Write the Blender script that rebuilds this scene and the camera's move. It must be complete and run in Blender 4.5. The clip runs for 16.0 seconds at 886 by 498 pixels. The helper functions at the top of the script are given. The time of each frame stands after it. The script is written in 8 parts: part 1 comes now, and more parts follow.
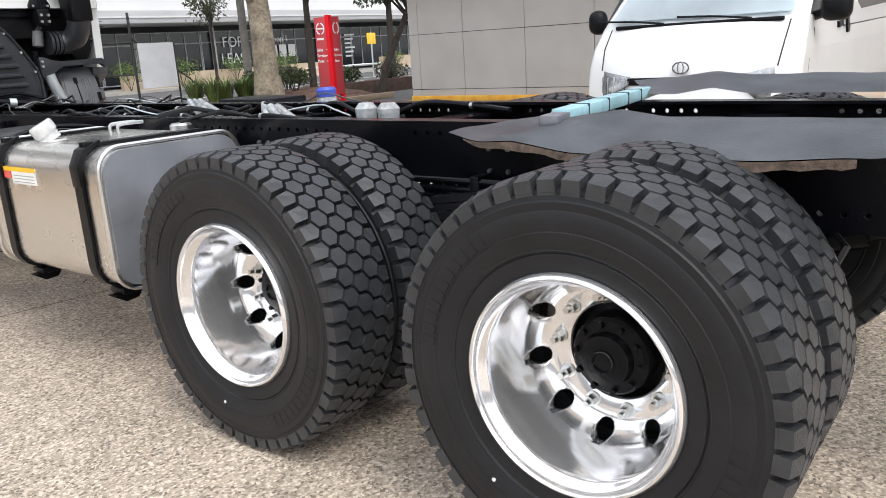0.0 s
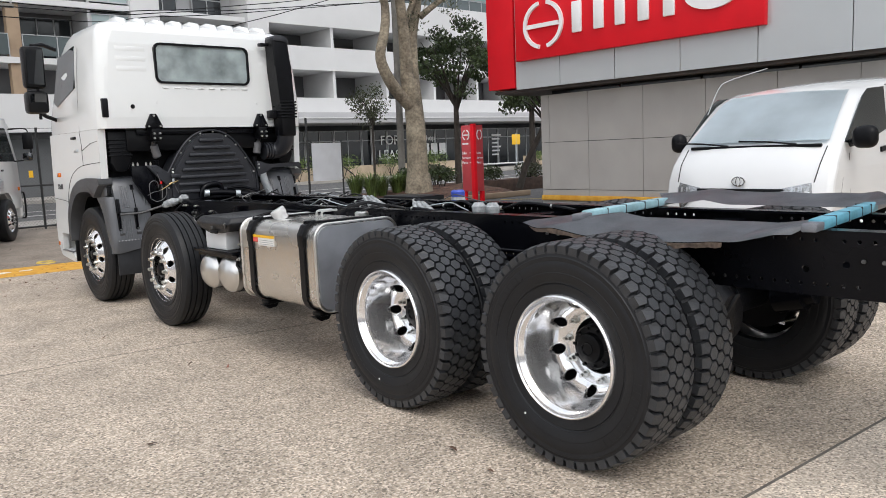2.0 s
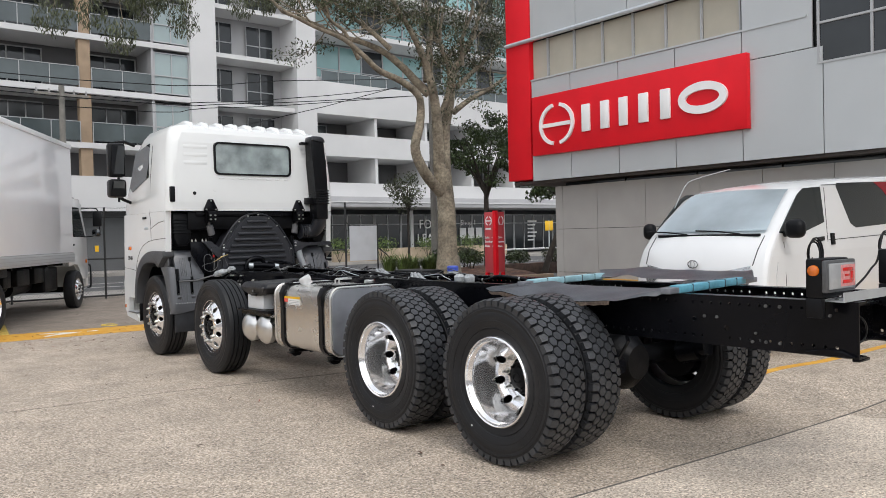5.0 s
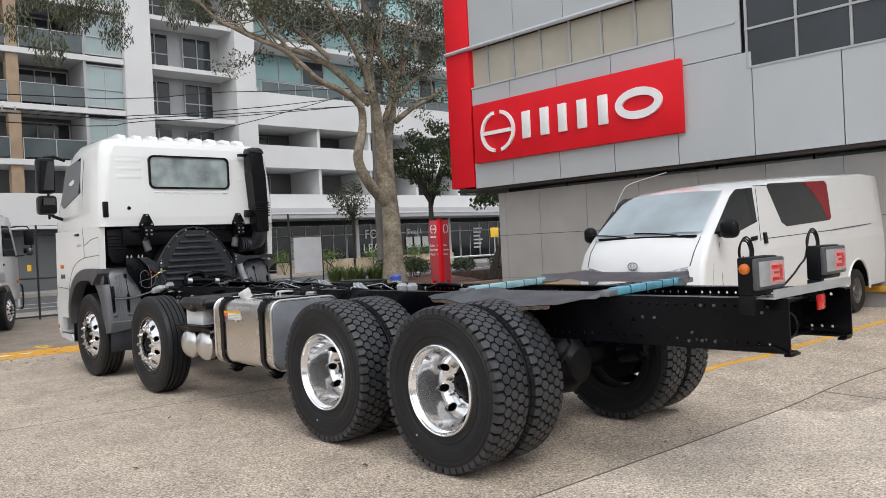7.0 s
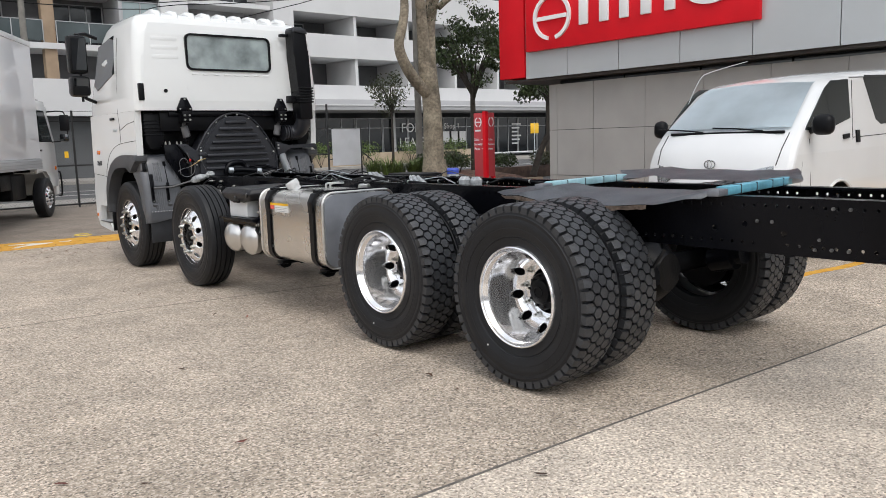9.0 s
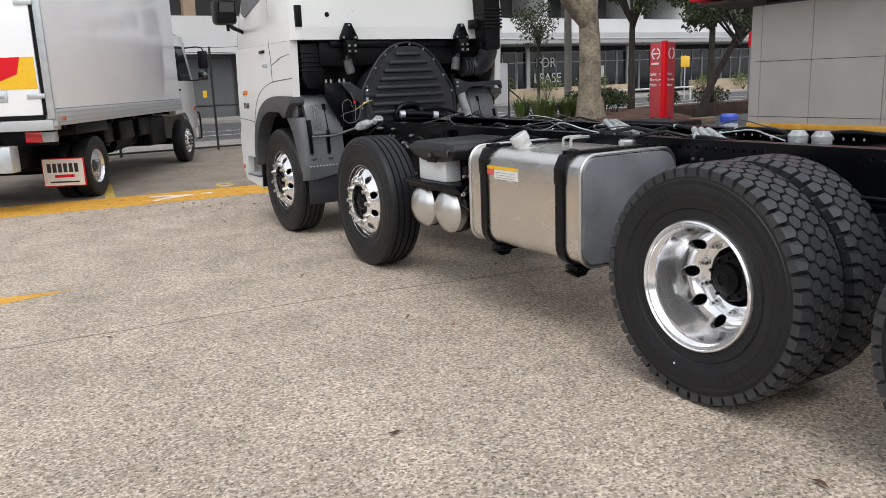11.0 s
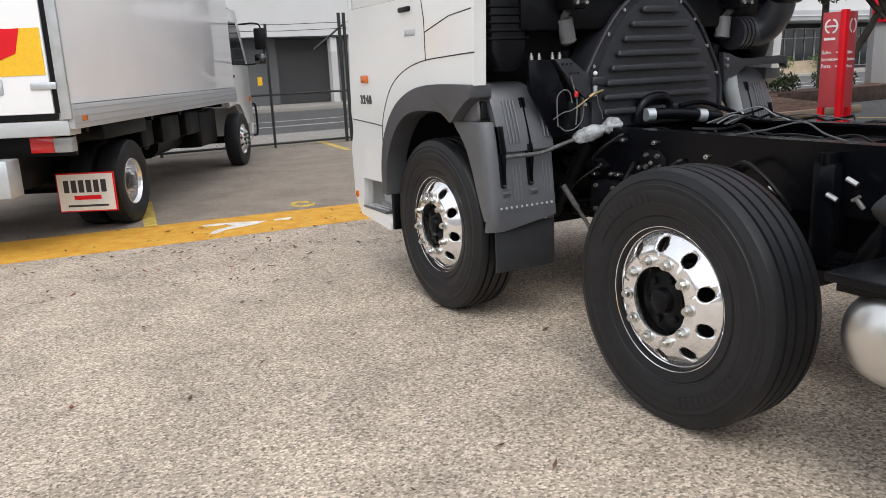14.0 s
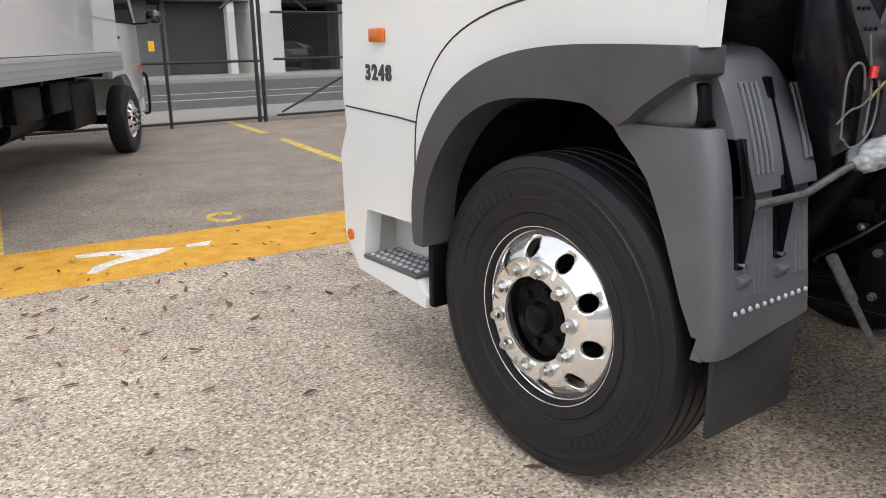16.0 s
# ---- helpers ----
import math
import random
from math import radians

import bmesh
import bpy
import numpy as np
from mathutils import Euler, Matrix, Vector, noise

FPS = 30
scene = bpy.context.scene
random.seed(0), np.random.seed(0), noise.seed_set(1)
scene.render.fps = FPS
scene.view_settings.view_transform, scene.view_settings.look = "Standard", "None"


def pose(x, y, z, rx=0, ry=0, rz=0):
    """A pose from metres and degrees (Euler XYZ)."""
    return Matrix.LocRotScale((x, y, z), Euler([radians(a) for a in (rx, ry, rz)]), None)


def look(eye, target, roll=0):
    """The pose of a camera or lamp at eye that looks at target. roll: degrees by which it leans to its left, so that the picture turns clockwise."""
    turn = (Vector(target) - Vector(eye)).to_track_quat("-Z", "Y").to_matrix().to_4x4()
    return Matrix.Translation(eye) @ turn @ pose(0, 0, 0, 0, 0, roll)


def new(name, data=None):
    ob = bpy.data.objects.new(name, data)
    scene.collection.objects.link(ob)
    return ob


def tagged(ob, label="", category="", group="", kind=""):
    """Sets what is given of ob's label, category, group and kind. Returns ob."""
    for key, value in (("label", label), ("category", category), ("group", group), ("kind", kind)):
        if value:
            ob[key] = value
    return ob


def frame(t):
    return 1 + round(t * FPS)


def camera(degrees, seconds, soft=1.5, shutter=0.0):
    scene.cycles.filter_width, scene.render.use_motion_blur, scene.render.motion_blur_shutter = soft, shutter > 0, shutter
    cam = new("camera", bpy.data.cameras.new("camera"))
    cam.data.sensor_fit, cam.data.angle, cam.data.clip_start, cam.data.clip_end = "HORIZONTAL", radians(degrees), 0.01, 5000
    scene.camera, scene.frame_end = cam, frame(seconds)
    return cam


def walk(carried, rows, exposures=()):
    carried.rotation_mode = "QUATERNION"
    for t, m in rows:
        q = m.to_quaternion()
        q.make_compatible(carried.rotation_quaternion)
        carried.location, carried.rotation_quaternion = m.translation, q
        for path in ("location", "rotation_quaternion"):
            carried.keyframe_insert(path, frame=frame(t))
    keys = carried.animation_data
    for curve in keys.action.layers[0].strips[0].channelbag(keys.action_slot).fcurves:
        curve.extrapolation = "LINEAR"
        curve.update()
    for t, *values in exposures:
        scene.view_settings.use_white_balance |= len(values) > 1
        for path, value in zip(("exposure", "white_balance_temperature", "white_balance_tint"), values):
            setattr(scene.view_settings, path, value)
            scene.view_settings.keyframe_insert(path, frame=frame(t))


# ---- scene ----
cam = camera(59.7, 16.0, 0.6)
PATH = [
    (0, (-2.722, -1.059, 1.35), (-1.201, 0.134, 0.839), -3.5),
    (0.5, (-3.051, -1.389, 1.407), (-1.591, -0.1, 0.953), -2.7),
    (1, (-3.299, -1.804, 1.433), (-1.906, -0.423, 1.044), -2.0),
    (1.5, (-3.636, -2.133, 1.456), (-2.281, -0.692, 1.163), -1.7),
    (2, (-3.865, -2.43, 1.488), (-2.545, -0.949, 1.233), -2.4),
    (2.5, (-3.986, -2.749, 1.456), (-2.761, -1.192, 1.18), -3.7),
    (3, (-4.159, -3.006, 1.461), (-3.007, -1.393, 1.198), -4.2),
    (3.5, (-4.365, -3.283, 1.47), (-3.228, -1.648, 1.289), -2.1),
    (4, (-4.424, -3.576, 1.447), (-3.265, -1.95, 1.335), -0.7),
    (4.5, (-4.464, -3.741, 1.457), (-3.272, -2.137, 1.382), -1.0),
    (5, (-4.484, -3.803, 1.46), (-3.23, -2.245, 1.425), -1.3),
    (5.2, (-4.5, -3.84, 1.453), (-3.225, -2.3, 1.433), -1.3),
    (7.5, (-4.404, -3.799, 1.454), (-3.04, -2.336, 1.429), -2.9),
    (8, (-4.38, -3.772, 1.453), (-3.032, -2.295, 1.397), -2.9),
    (8.5, (-4.337, -3.621, 1.433), (-3.027, -2.116, 1.295), -2.1),
    (8.7, (-4.302, -3.472, 1.416), (-3.003, -1.964, 1.213), -1.9),
    (10.8, (-3.79, -1.33, 1.415), (-2.732, 0.306, 0.964), -2.5),
    (11, (-3.778, -1.122, 1.44), (-2.77, 0.552, 1.012), -2.2),
    (11.5, (-3.77, -0.548, 1.448), (-2.871, 1.192, 1.041), -1.4),
    (12, (-3.664, 0.025, 1.407), (-2.806, 1.778, 0.968), -2),
    (12.5, (-3.578, 0.624, 1.422), (-2.728, 2.378, 0.975), -2.6),
    (13, (-3.495, 1.179, 1.417), (-2.605, 2.91, 0.956), -3),
    (13.5, (-3.362, 1.749, 1.445), (-2.439, 3.463, 0.987), -3),
    (14, (-3.292, 2.31, 1.439), (-2.36, 4.019, 0.98), -2.6),
    (14.5, (-3.161, 2.858, 1.425), (-2.214, 4.563, 0.981), -2.2),
    (15, (-3.031, 3.436, 1.412), (-2.025, 5.105, 0.96), -2.3),
    (15.5, (-2.898, 4.067, 1.381), (-1.789, 5.651, 0.87), -1.4),
    (16, (-2.744, 4.672, 1.363), (-1.595, 6.222, 0.839), -0.8),
]
EXPOSURES = [(0.0, 0.54), (0.5, 0.33), (1.0, 0.2), (2.5, 0.02), (4.0, -0.05), (8.5, -0.03), (12.0, -0.02), (14.0, 0.06), (15.0, 0.18), (16.0, 0.16)]
walk(cam, [(t, look(eye, target, roll)) for t, eye, target, roll in PATH], EXPOSURES)

# ---- light: a bright overcast sky ----
SKY_STRENGTH, SUN_POWER = 0.246, 0.7
world = bpy.data.worlds.new("sky")
scene.world = world
world.use_nodes = True
wn = world.node_tree
wn.nodes.clear()
w_sky = wn.nodes.new("ShaderNodeTexSky")
w_sky.sky_type, w_sky.sun_disc = "NISHITA", False
w_sky.sun_elevation, w_sky.sun_rotation = radians(52), radians(206)
w_sky.air_density, w_sky.dust_density, w_sky.ozone_density = 1.2, 3.0, 1.0
w_hsv = wn.nodes.new("ShaderNodeHueSaturation")
w_hsv.inputs["Saturation"].default_value = 0.44
w_bg = wn.nodes.new("ShaderNodeBackground")
w_bg.inputs["Strength"].default_value = SKY_STRENGTH
w_out = wn.nodes.new("ShaderNodeOutputWorld")
wn.links.new(w_sky.outputs["Color"], w_hsv.inputs["Color"])
# an even layer of cloud over half of the sky's light
w_mix = wn.nodes.new("ShaderNodeMix")
w_mix.data_type = "RGBA"
w_mix.inputs["Factor"].default_value = 0.5
w_mix.inputs["B"].default_value = (4.9, 5.05, 5.3, 1)
wn.links.new(w_hsv.outputs["Color"], w_mix.inputs["A"])
wn.links.new(w_mix.outputs["Result"], w_bg.inputs["Color"])
wn.links.new(w_bg.outputs["Background"], w_out.inputs["Surface"])

sun = new("sun", bpy.data.lights.new("sun", "SUN"))
sun.data.energy, sun.data.angle, sun.data.color = SUN_POWER, radians(25), (1.0, 0.97, 0.93)
sun.matrix_world = look((-6, -12, 19), (0, 0, 0))


# ---- materials ----
def mat(name, base, rough=0.5, metal=0.0, var=0.12, scale=6.0, bump=0.0, bscale=80.0, coat=0.0, spec=0.5,
        fine=0.0, fscale=120.0, rvar=0.0, island=0.0, second=None):
    """Base colour with two scales of variation, fine relief and uneven gloss."""
    m = bpy.data.materials.new(name)
    m.use_nodes = True
    nt = m.node_tree
    nt.nodes.clear()
    n, link = nt.nodes.new, nt.links.new
    out, bs, tc = n("ShaderNodeOutputMaterial"), n("ShaderNodeBsdfPrincipled"), n("ShaderNodeTexCoord")
    link(bs.outputs[0], out.inputs[0])
    col = [min(1.0, c) for c in base]
    bs.inputs["Metallic"].default_value = metal
    bs.inputs["Roughness"].default_value = rough
    bs.inputs["Coat Weight"].default_value = coat
    bs.inputs["Coat Roughness"].default_value = 0.05
    bs.inputs["Specular IOR Level"].default_value = spec
    big = n("ShaderNodeTexNoise")
    big.inputs["Scale"].default_value, big.inputs["Detail"].default_value = scale, 5.0
    link(tc.outputs["Object"], big.inputs["Vector"])
    ramp = n("ShaderNodeMapRange")
    ramp.inputs["From Min"].default_value, ramp.inputs["From Max"].default_value = 0.3, 0.7
    link(big.outputs["Fac"], ramp.inputs["Value"])
    mix = n("ShaderNodeMix")
    mix.data_type = "RGBA"
    mix.inputs["A"].default_value = (*[c * (1 - var) for c in col], 1)
    mix.inputs["B"].default_value = (*(second if second else [min(1.0, c * (1 + var)) for c in col]), 1)
    link(ramp.outputs[0], mix.inputs["Factor"])
    last = mix.outputs["Result"]
    if fine:
        sm = n("ShaderNodeTexNoise")
        sm.inputs["Scale"].default_value, sm.inputs["Detail"].default_value = fscale, 3.0
        link(tc.outputs["Object"], sm.inputs["Vector"])
        mr = n("ShaderNodeMapRange")
        mr.inputs["From Min"].default_value, mr.inputs["From Max"].default_value = 0.32, 0.68
        mr.inputs["To Min"].default_value, mr.inputs["To Max"].default_value = 1 - fine, 1 + fine
        link(sm.outputs["Fac"], mr.inputs["Value"])
        mul = n("ShaderNodeVectorMath")
        mul.operation = "SCALE"
        link(last, mul.inputs[0])
        link(mr.outputs[0], mul.inputs["Scale"])
        last = mul.outputs[0]
    if island:
        geo = n("ShaderNodeNewGeometry")
        mr2 = n("ShaderNodeMapRange")
        mr2.inputs["To Min"].default_value, mr2.inputs["To Max"].default_value = 1 - island, 1 + island
        link(geo.outputs["Random Per Island"], mr2.inputs["Value"])
        mul2 = n("ShaderNodeVectorMath")
        mul2.operation = "SCALE"
        link(last, mul2.inputs[0])
        link(mr2.outputs[0], mul2.inputs["Scale"])
        last = mul2.outputs[0]
    link(last, bs.inputs["Base Color"])
    if rvar:
        rr = n("ShaderNodeMapRange")
        rr.inputs["To Min"].default_value, rr.inputs["To Max"].default_value = max(0.02, rough - rvar), min(1, rough + rvar)
        link(big.outputs["Fac"], rr.inputs["Value"])
        link(rr.outputs[0], bs.inputs["Roughness"])
    if bump:
        bn, bp = n("ShaderNodeTexNoise"), n("ShaderNodeBump")
        bn.inputs["Scale"].default_value, bn.inputs["Detail"].default_value = bscale, 4.0
        bp.inputs["Strength"].default_value, bp.inputs["Distance"].default_value = bump, 0.01
        link(tc.outputs["Object"], bn.inputs["Vector"])
        link(bn.outputs["Fac"], bp.inputs["Height"])
        link(bp.outputs[0], bs.inputs["Normal"])
    return m


def speckled(name, dark, mid, light, grain, rough=0.85):
    """Exposed aggregate: stones of several tones in a worn, stained paste."""
    m = mat(name, mid, rough, var=0.14, scale=0.55)
    nt = m.node_tree
    n, link = nt.nodes.new, nt.links.new
    bs = next(x for x in nt.nodes if x.type == "BSDF_PRINCIPLED")
    tc = next(x for x in nt.nodes if x.type == "TEX_COORD")
    base = bs.inputs["Base Color"].links[0].from_socket
    vo = n("ShaderNodeTexVoronoi")
    vo.inputs["Scale"].default_value = grain
    link(tc.outputs["Object"], vo.inputs["Vector"])
    sep = n("ShaderNodeSeparateColor")
    link(vo.outputs["Color"], sep.inputs[0])
    cr = n("ShaderNodeValToRGB")
    for i, (p, c) in enumerate(((0.0, dark), (0.3, mid), (0.6, mid), (0.85, light))):
        e = cr.color_ramp.elements[i] if i < 2 else cr.color_ramp.elements.new(p)
        e.position, e.color = p, (*c, 1)
    link(sep.outputs[0], cr.inputs[0])
    mx = n("ShaderNodeMix")
    mx.data_type = "RGBA"
    mx.inputs["Factor"].default_value = 0.82
    link(base, mx.inputs["A"])
    link(cr.outputs[0], mx.inputs["B"])
    # wide worn lanes and old stains
    st = n("ShaderNodeTexNoise")
    st.inputs["Scale"].default_value, st.inputs["Detail"].default_value = 1.7, 9.0
    st.inputs["Roughness"].default_value = 0.68
    link(tc.outputs["Object"], st.inputs["Vector"])
    sr = n("ShaderNodeMapRange")
    sr.inputs["From Min"].default_value, sr.inputs["From Max"].default_value = 0.33, 0.62
    sr.inputs["To Min"].default_value, sr.inputs["To Max"].default_value = 0.78, 1.11
    link(st.outputs["Fac"], sr.inputs["Value"])
    sc = n("ShaderNodeVectorMath")
    sc.operation = "SCALE"
    link(mx.outputs["Result"], sc.inputs[0])
    link(sr.outputs[0], sc.inputs["Scale"])
    # clumps of dark and pale stones, a few centimetres across
    cl = n("ShaderNodeTexNoise")
    cl.inputs["Scale"].default_value, cl.inputs["Detail"].default_value = 52.0, 3.0
    cl.inputs["Roughness"].default_value = 0.7
    link(tc.outputs["Object"], cl.inputs["Vector"])
    clr = n("ShaderNodeMapRange")
    clr.inputs["From Min"].default_value, clr.inputs["From Max"].default_value = 0.34, 0.66
    clr.inputs["To Min"].default_value, clr.inputs["To Max"].default_value = 0.74, 1.26
    link(cl.outputs["Fac"], clr.inputs["Value"])
    cs = n("ShaderNodeVectorMath")
    cs.operation = "SCALE"
    link(sc.outputs[0], cs.inputs[0])
    link(clr.outputs[0], cs.inputs["Scale"])
    link(cs.outputs[0], bs.inputs["Base Color"])
    bp = n("ShaderNodeBump")
    bp.inputs["Strength"].default_value, bp.inputs["Distance"].default_value = 0.4, 0.005
    link(vo.outputs["Distance"], bp.inputs["Height"])
    link(bp.outputs[0], bs.inputs["Normal"])
    return m


M = {}
M["yard"] = speckled("exposed_aggregate", (0.1, 0.085, 0.07), (0.402, 0.332, 0.26), (0.67, 0.58, 0.485), 98)
M["yard_far"] = speckled("worn_brown_concrete", (0.11, 0.09, 0.072), (0.27, 0.225, 0.185), (0.38, 0.33, 0.28), 110)
M["yard_pale"] = speckled("paler_aggregate_concrete", (0.16, 0.13, 0.105), (0.54, 0.46, 0.375), (0.8, 0.71, 0.6), 110)
M["asphalt"] = speckled("asphalt", (0.04, 0.04, 0.042), (0.1, 0.1, 0.102), (0.17, 0.17, 0.17), 60, 0.9)
M["footpath"] = mat("footpath_concrete", (0.36, 0.34, 0.31), 0.85, var=0.12, scale=1.2, bump=0.2, fine=0.1)
M["earth"] = mat("bark_mulch", (0.085, 0.045, 0.033), 0.95, var=0.5, scale=5, bump=1.0, bscale=14, fine=0.7, fscale=22, second=(0.17, 0.09, 0.06))
M["joint_pale"] = mat("sand_filled_joint", (0.2, 0.175, 0.145), 0.9, var=0.3, scale=14)
M["joint"] = mat("joint_filler", (0.13, 0.115, 0.1), 0.9, var=0.3, scale=20)
M["yellow"] = mat("yellow_road_paint", (0.78, 0.361, 0.025), 0.75, var=0.22, scale=7, fine=0.2, fscale=120, bump=0.3, bscale=150, second=(0.72, 0.41, 0.06))
M["yellow_old"] = mat("worn_yellow_road_paint", (0.62, 0.45, 0.1), 0.8, var=0.3, scale=9, fine=0.25, fscale=90)
M["white_mark"] = mat("white_road_paint", (0.72, 0.7, 0.66), 0.8, var=0.2, scale=8, fine=0.2, fscale=80)
M["rubber"] = mat("tyre_rubber", (0.0095, 0.0102, 0.0122), 0.48, spec=0.36, var=0.22, scale=7, bump=0.12, bscale=220, fine=0.12)
M["tread"] = mat("tread_rubber", (0.027, 0.029, 0.033), 0.46, spec=0.6, var=0.3, scale=14, bump=0.2, bscale=150, island=0.15)
M["chrome"] = mat("polished_alloy", (0.9, 0.9, 0.91), 0.13, 0.84, var=0.03, scale=20)
_nt = M["chrome"].node_tree
_bs = next(x for x in _nt.nodes if x.type == "BSDF_PRINCIPLED")
_tg = _nt.nodes.new("ShaderNodeTangent")
_tg.direction_type, _tg.axis = "RADIAL", "X"
_bs.inputs["Anisotropic"].default_value = 0.15
_nt.links.new(_tg.outputs[0], _bs.inputs["Tangent"])
M["nut"] = mat("zinc_plated_steel", (0.62, 0.62, 0.6), 0.28, 1.0, var=0.12, scale=60)
M["black"] = mat("black_chassis_paint", (0.0035, 0.0038, 0.0055), 0.24, var=0.25, scale=3, spec=0.17, bump=0.04, bscale=30)
M["matt_black"] = mat("matt_black_plastic", (0.0052, 0.0055, 0.0068), 0.36, spec=0.18, var=0.2, scale=10, bump=0.15, bscale=260)
M["under"] = mat("dusty_black_steel", (0.0052, 0.0055, 0.0066), 0.34, spec=0.14, var=0.4, scale=6, bump=0.2)
M["flap"] = mat("dusty_rubber_flap", (0.022, 0.024, 0.028), 0.45, var=0.3, scale=8, bump=0.1, bscale=200)
M["guard"] = mat("dark_grey_mudguard_plastic", (0.09, 0.095, 0.105), 0.3, spec=0.75, var=0.12, scale=5, bump=0.14, bscale=420)
M["white"] = mat("white_vehicle_paint", (0.75, 0.765, 0.76), 0.22, var=0.025, scale=1.4, coat=0.6)
M["van_white"] = mat("van_white_paint", (0.74, 0.745, 0.745), 0.22, var=0.03, scale=1.0, coat=0.7)
M["box_white"] = mat("white_fibreglass_panel", (0.92, 0.94, 0.97), 0.3, var=0.03, scale=0.8, coat=0.8, bump=0.012, bscale=2)
M["alloy"] = mat("brushed_aluminium", (0.66, 0.65, 0.63), 0.3, 1.0, var=0.08, scale=3, rvar=0.08, bump=0.03, bscale=14)
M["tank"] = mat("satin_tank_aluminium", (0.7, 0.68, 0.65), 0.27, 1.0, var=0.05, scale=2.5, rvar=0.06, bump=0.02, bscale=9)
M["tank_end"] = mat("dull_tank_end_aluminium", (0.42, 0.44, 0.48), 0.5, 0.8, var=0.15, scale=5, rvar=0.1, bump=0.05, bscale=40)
M["galv"] = mat("galvanised_steel", (0.56, 0.6, 0.63), 0.36, 0.6, var=0.08, scale=9)
M["glass"] = mat("dark_vehicle_glass", (0.02, 0.025, 0.026), 0.04, var=0.1, scale=2, spec=0.6)
M["rear_glass"] = mat("reflection_grey_rear_glass", (0.3, 0.35, 0.355), 0.05, var=0.5, scale=3.2, spec=0.6)
# opaque stand-in for clear glass; the dim balcony behind is in its colour
M["rail_glass"] = mat("dim_balcony_glass", (0.07, 0.088, 0.092), 0.1, var=0.2, scale=0.7, spec=0.6)
M["guard_dark"] = mat("black_ribbed_plastic", (0.026, 0.0275, 0.033), 0.3, spec=0.45, var=0.15, scale=6, bump=0.12, bscale=350)
M["screen_glass"] = mat("sky_pale_windscreen", (0.58, 0.66, 0.7), 0.05, var=0.18, scale=1.2, spec=0.9, coat=0.6)
M["glass_clear"] = mat("tinted_clear_glass", (0.55, 0.6, 0.6), 0.02, var=0.05, scale=2)
next(x for x in M["glass_clear"].node_tree.nodes if x.type == "BSDF_PRINCIPLED").inputs["Transmission Weight"].default_value = 1.0
M["red_dark"] = mat("dark_red_window_patch", (0.22, 0.008, 0.014), 0.1, var=0.1, scale=2, spec=0.3)
M["steel_rim"] = mat("dark_steel_rim", (0.11, 0.105, 0.1), 0.5, 0.3, var=0.2, scale=14)
M["car_dark"] = mat("dark_grey_car_paint", (0.02, 0.021, 0.023), 0.25, var=0.1, scale=3, coat=0.6)
M["cap"] = mat("film_wrapped_white_cap", (0.55, 0.56, 0.56), 0.25, var=0.15, scale=25, bump=0.25, bscale=35, coat=0.5)
M["garage"] = mat("shade_darkened_garage", (0.035, 0.036, 0.038), 0.8, var=0.2, scale=0.6)
M["lamp_bright"] = mat("headlight_reflector", (0.62, 0.63, 0.64), 0.12, 0.75, var=0.35, scale=9, coat=0.8, bump=0.3, bscale=25)
M["lamp_frame"] = mat("grey_lamp_frame", (0.075, 0.078, 0.082), 0.35, var=0.1, scale=30)
M["boot"] = mat("grey_damper_plastic", (0.13, 0.13, 0.135), 0.4, var=0.2, scale=12)
# cable colour lifted to grey to paint in its sheen
M["cable_grey"] = mat("sheen_grey_cable", (0.13, 0.132, 0.136), 0.3, var=0.2, scale=20)
M["arch"] = mat("dark_grey_arch_plastic", (0.066, 0.068, 0.073), 0.34, var=0.12, scale=5, bump=0.14, bscale=420)
M["lid"] = mat("black_battery_lid_plastic", (0.014, 0.0145, 0.017), 0.36, spec=0.32, var=0.15, scale=9, bump=0.15, bscale=300)
# mirror tint darkened to paint in the dark surroundings it would reflect
M["mirror"] = mat("dimmed_mirror_glass", (0.09, 0.095, 0.1), 0.03, 1.0, var=0.05, scale=5)
M["galv_dark"] = mat("weathered_mesh_wire", (0.07, 0.072, 0.075), 0.5, 0.3, var=0.2, scale=6)
M["sheet_white"] = mat("pale_vinyl_sheet", (0.55, 0.57, 0.6), 0.6, var=0.06, scale=3)
M["bin"] = mat("dark_green_bin_plastic", (0.03, 0.05, 0.04), 0.5, var=0.1, scale=5)
M["hem"] = mat("frayed_brown_weave", (0.22, 0.165, 0.13), 0.9, var=0.45, scale=40, bump=0.6, bscale=200)
M["dull_nut"] = mat("dull_bolt_steel", (0.16, 0.16, 0.16), 0.45, 0.7, var=0.3, scale=50)
M["tarp"] = mat("black_woven_sheet", (0.15, 0.16, 0.182), 0.36, spec=0.85, var=0.3, scale=5, bump=0.22, bscale=190, fine=0.15, fscale=240)
M["teal"] = mat("teal_strap_tape", (0.12, 0.36, 0.47), 0.45, var=0.25, scale=12, bump=0.2, bscale=60)
M["teal_pale"] = mat("pale_teal_strap_tape", (0.3, 0.5, 0.56), 0.45, var=0.2, scale=12, bump=0.2, bscale=60)
M["red_pale"] = mat("pale_red_reflector", (0.6, 0.25, 0.25), 0.25, var=0.2, scale=60)
M["amber"] = mat("amber_lens", (0.62, 0.14, 0.008), 0.2, var=0.1, scale=40, coat=0.5)
M["red_lens"] = mat("red_lens", (0.55, 0.015, 0.015), 0.15, var=0.15, scale=60, coat=0.6)
M["clear_lens"] = mat("clear_lens", (0.33, 0.34, 0.35), 0.12, var=0.12, scale=12, coat=0.7)
M["plastic_white"] = mat("translucent_white_plastic", (0.7, 0.72, 0.74), 0.45, var=0.05, scale=5)
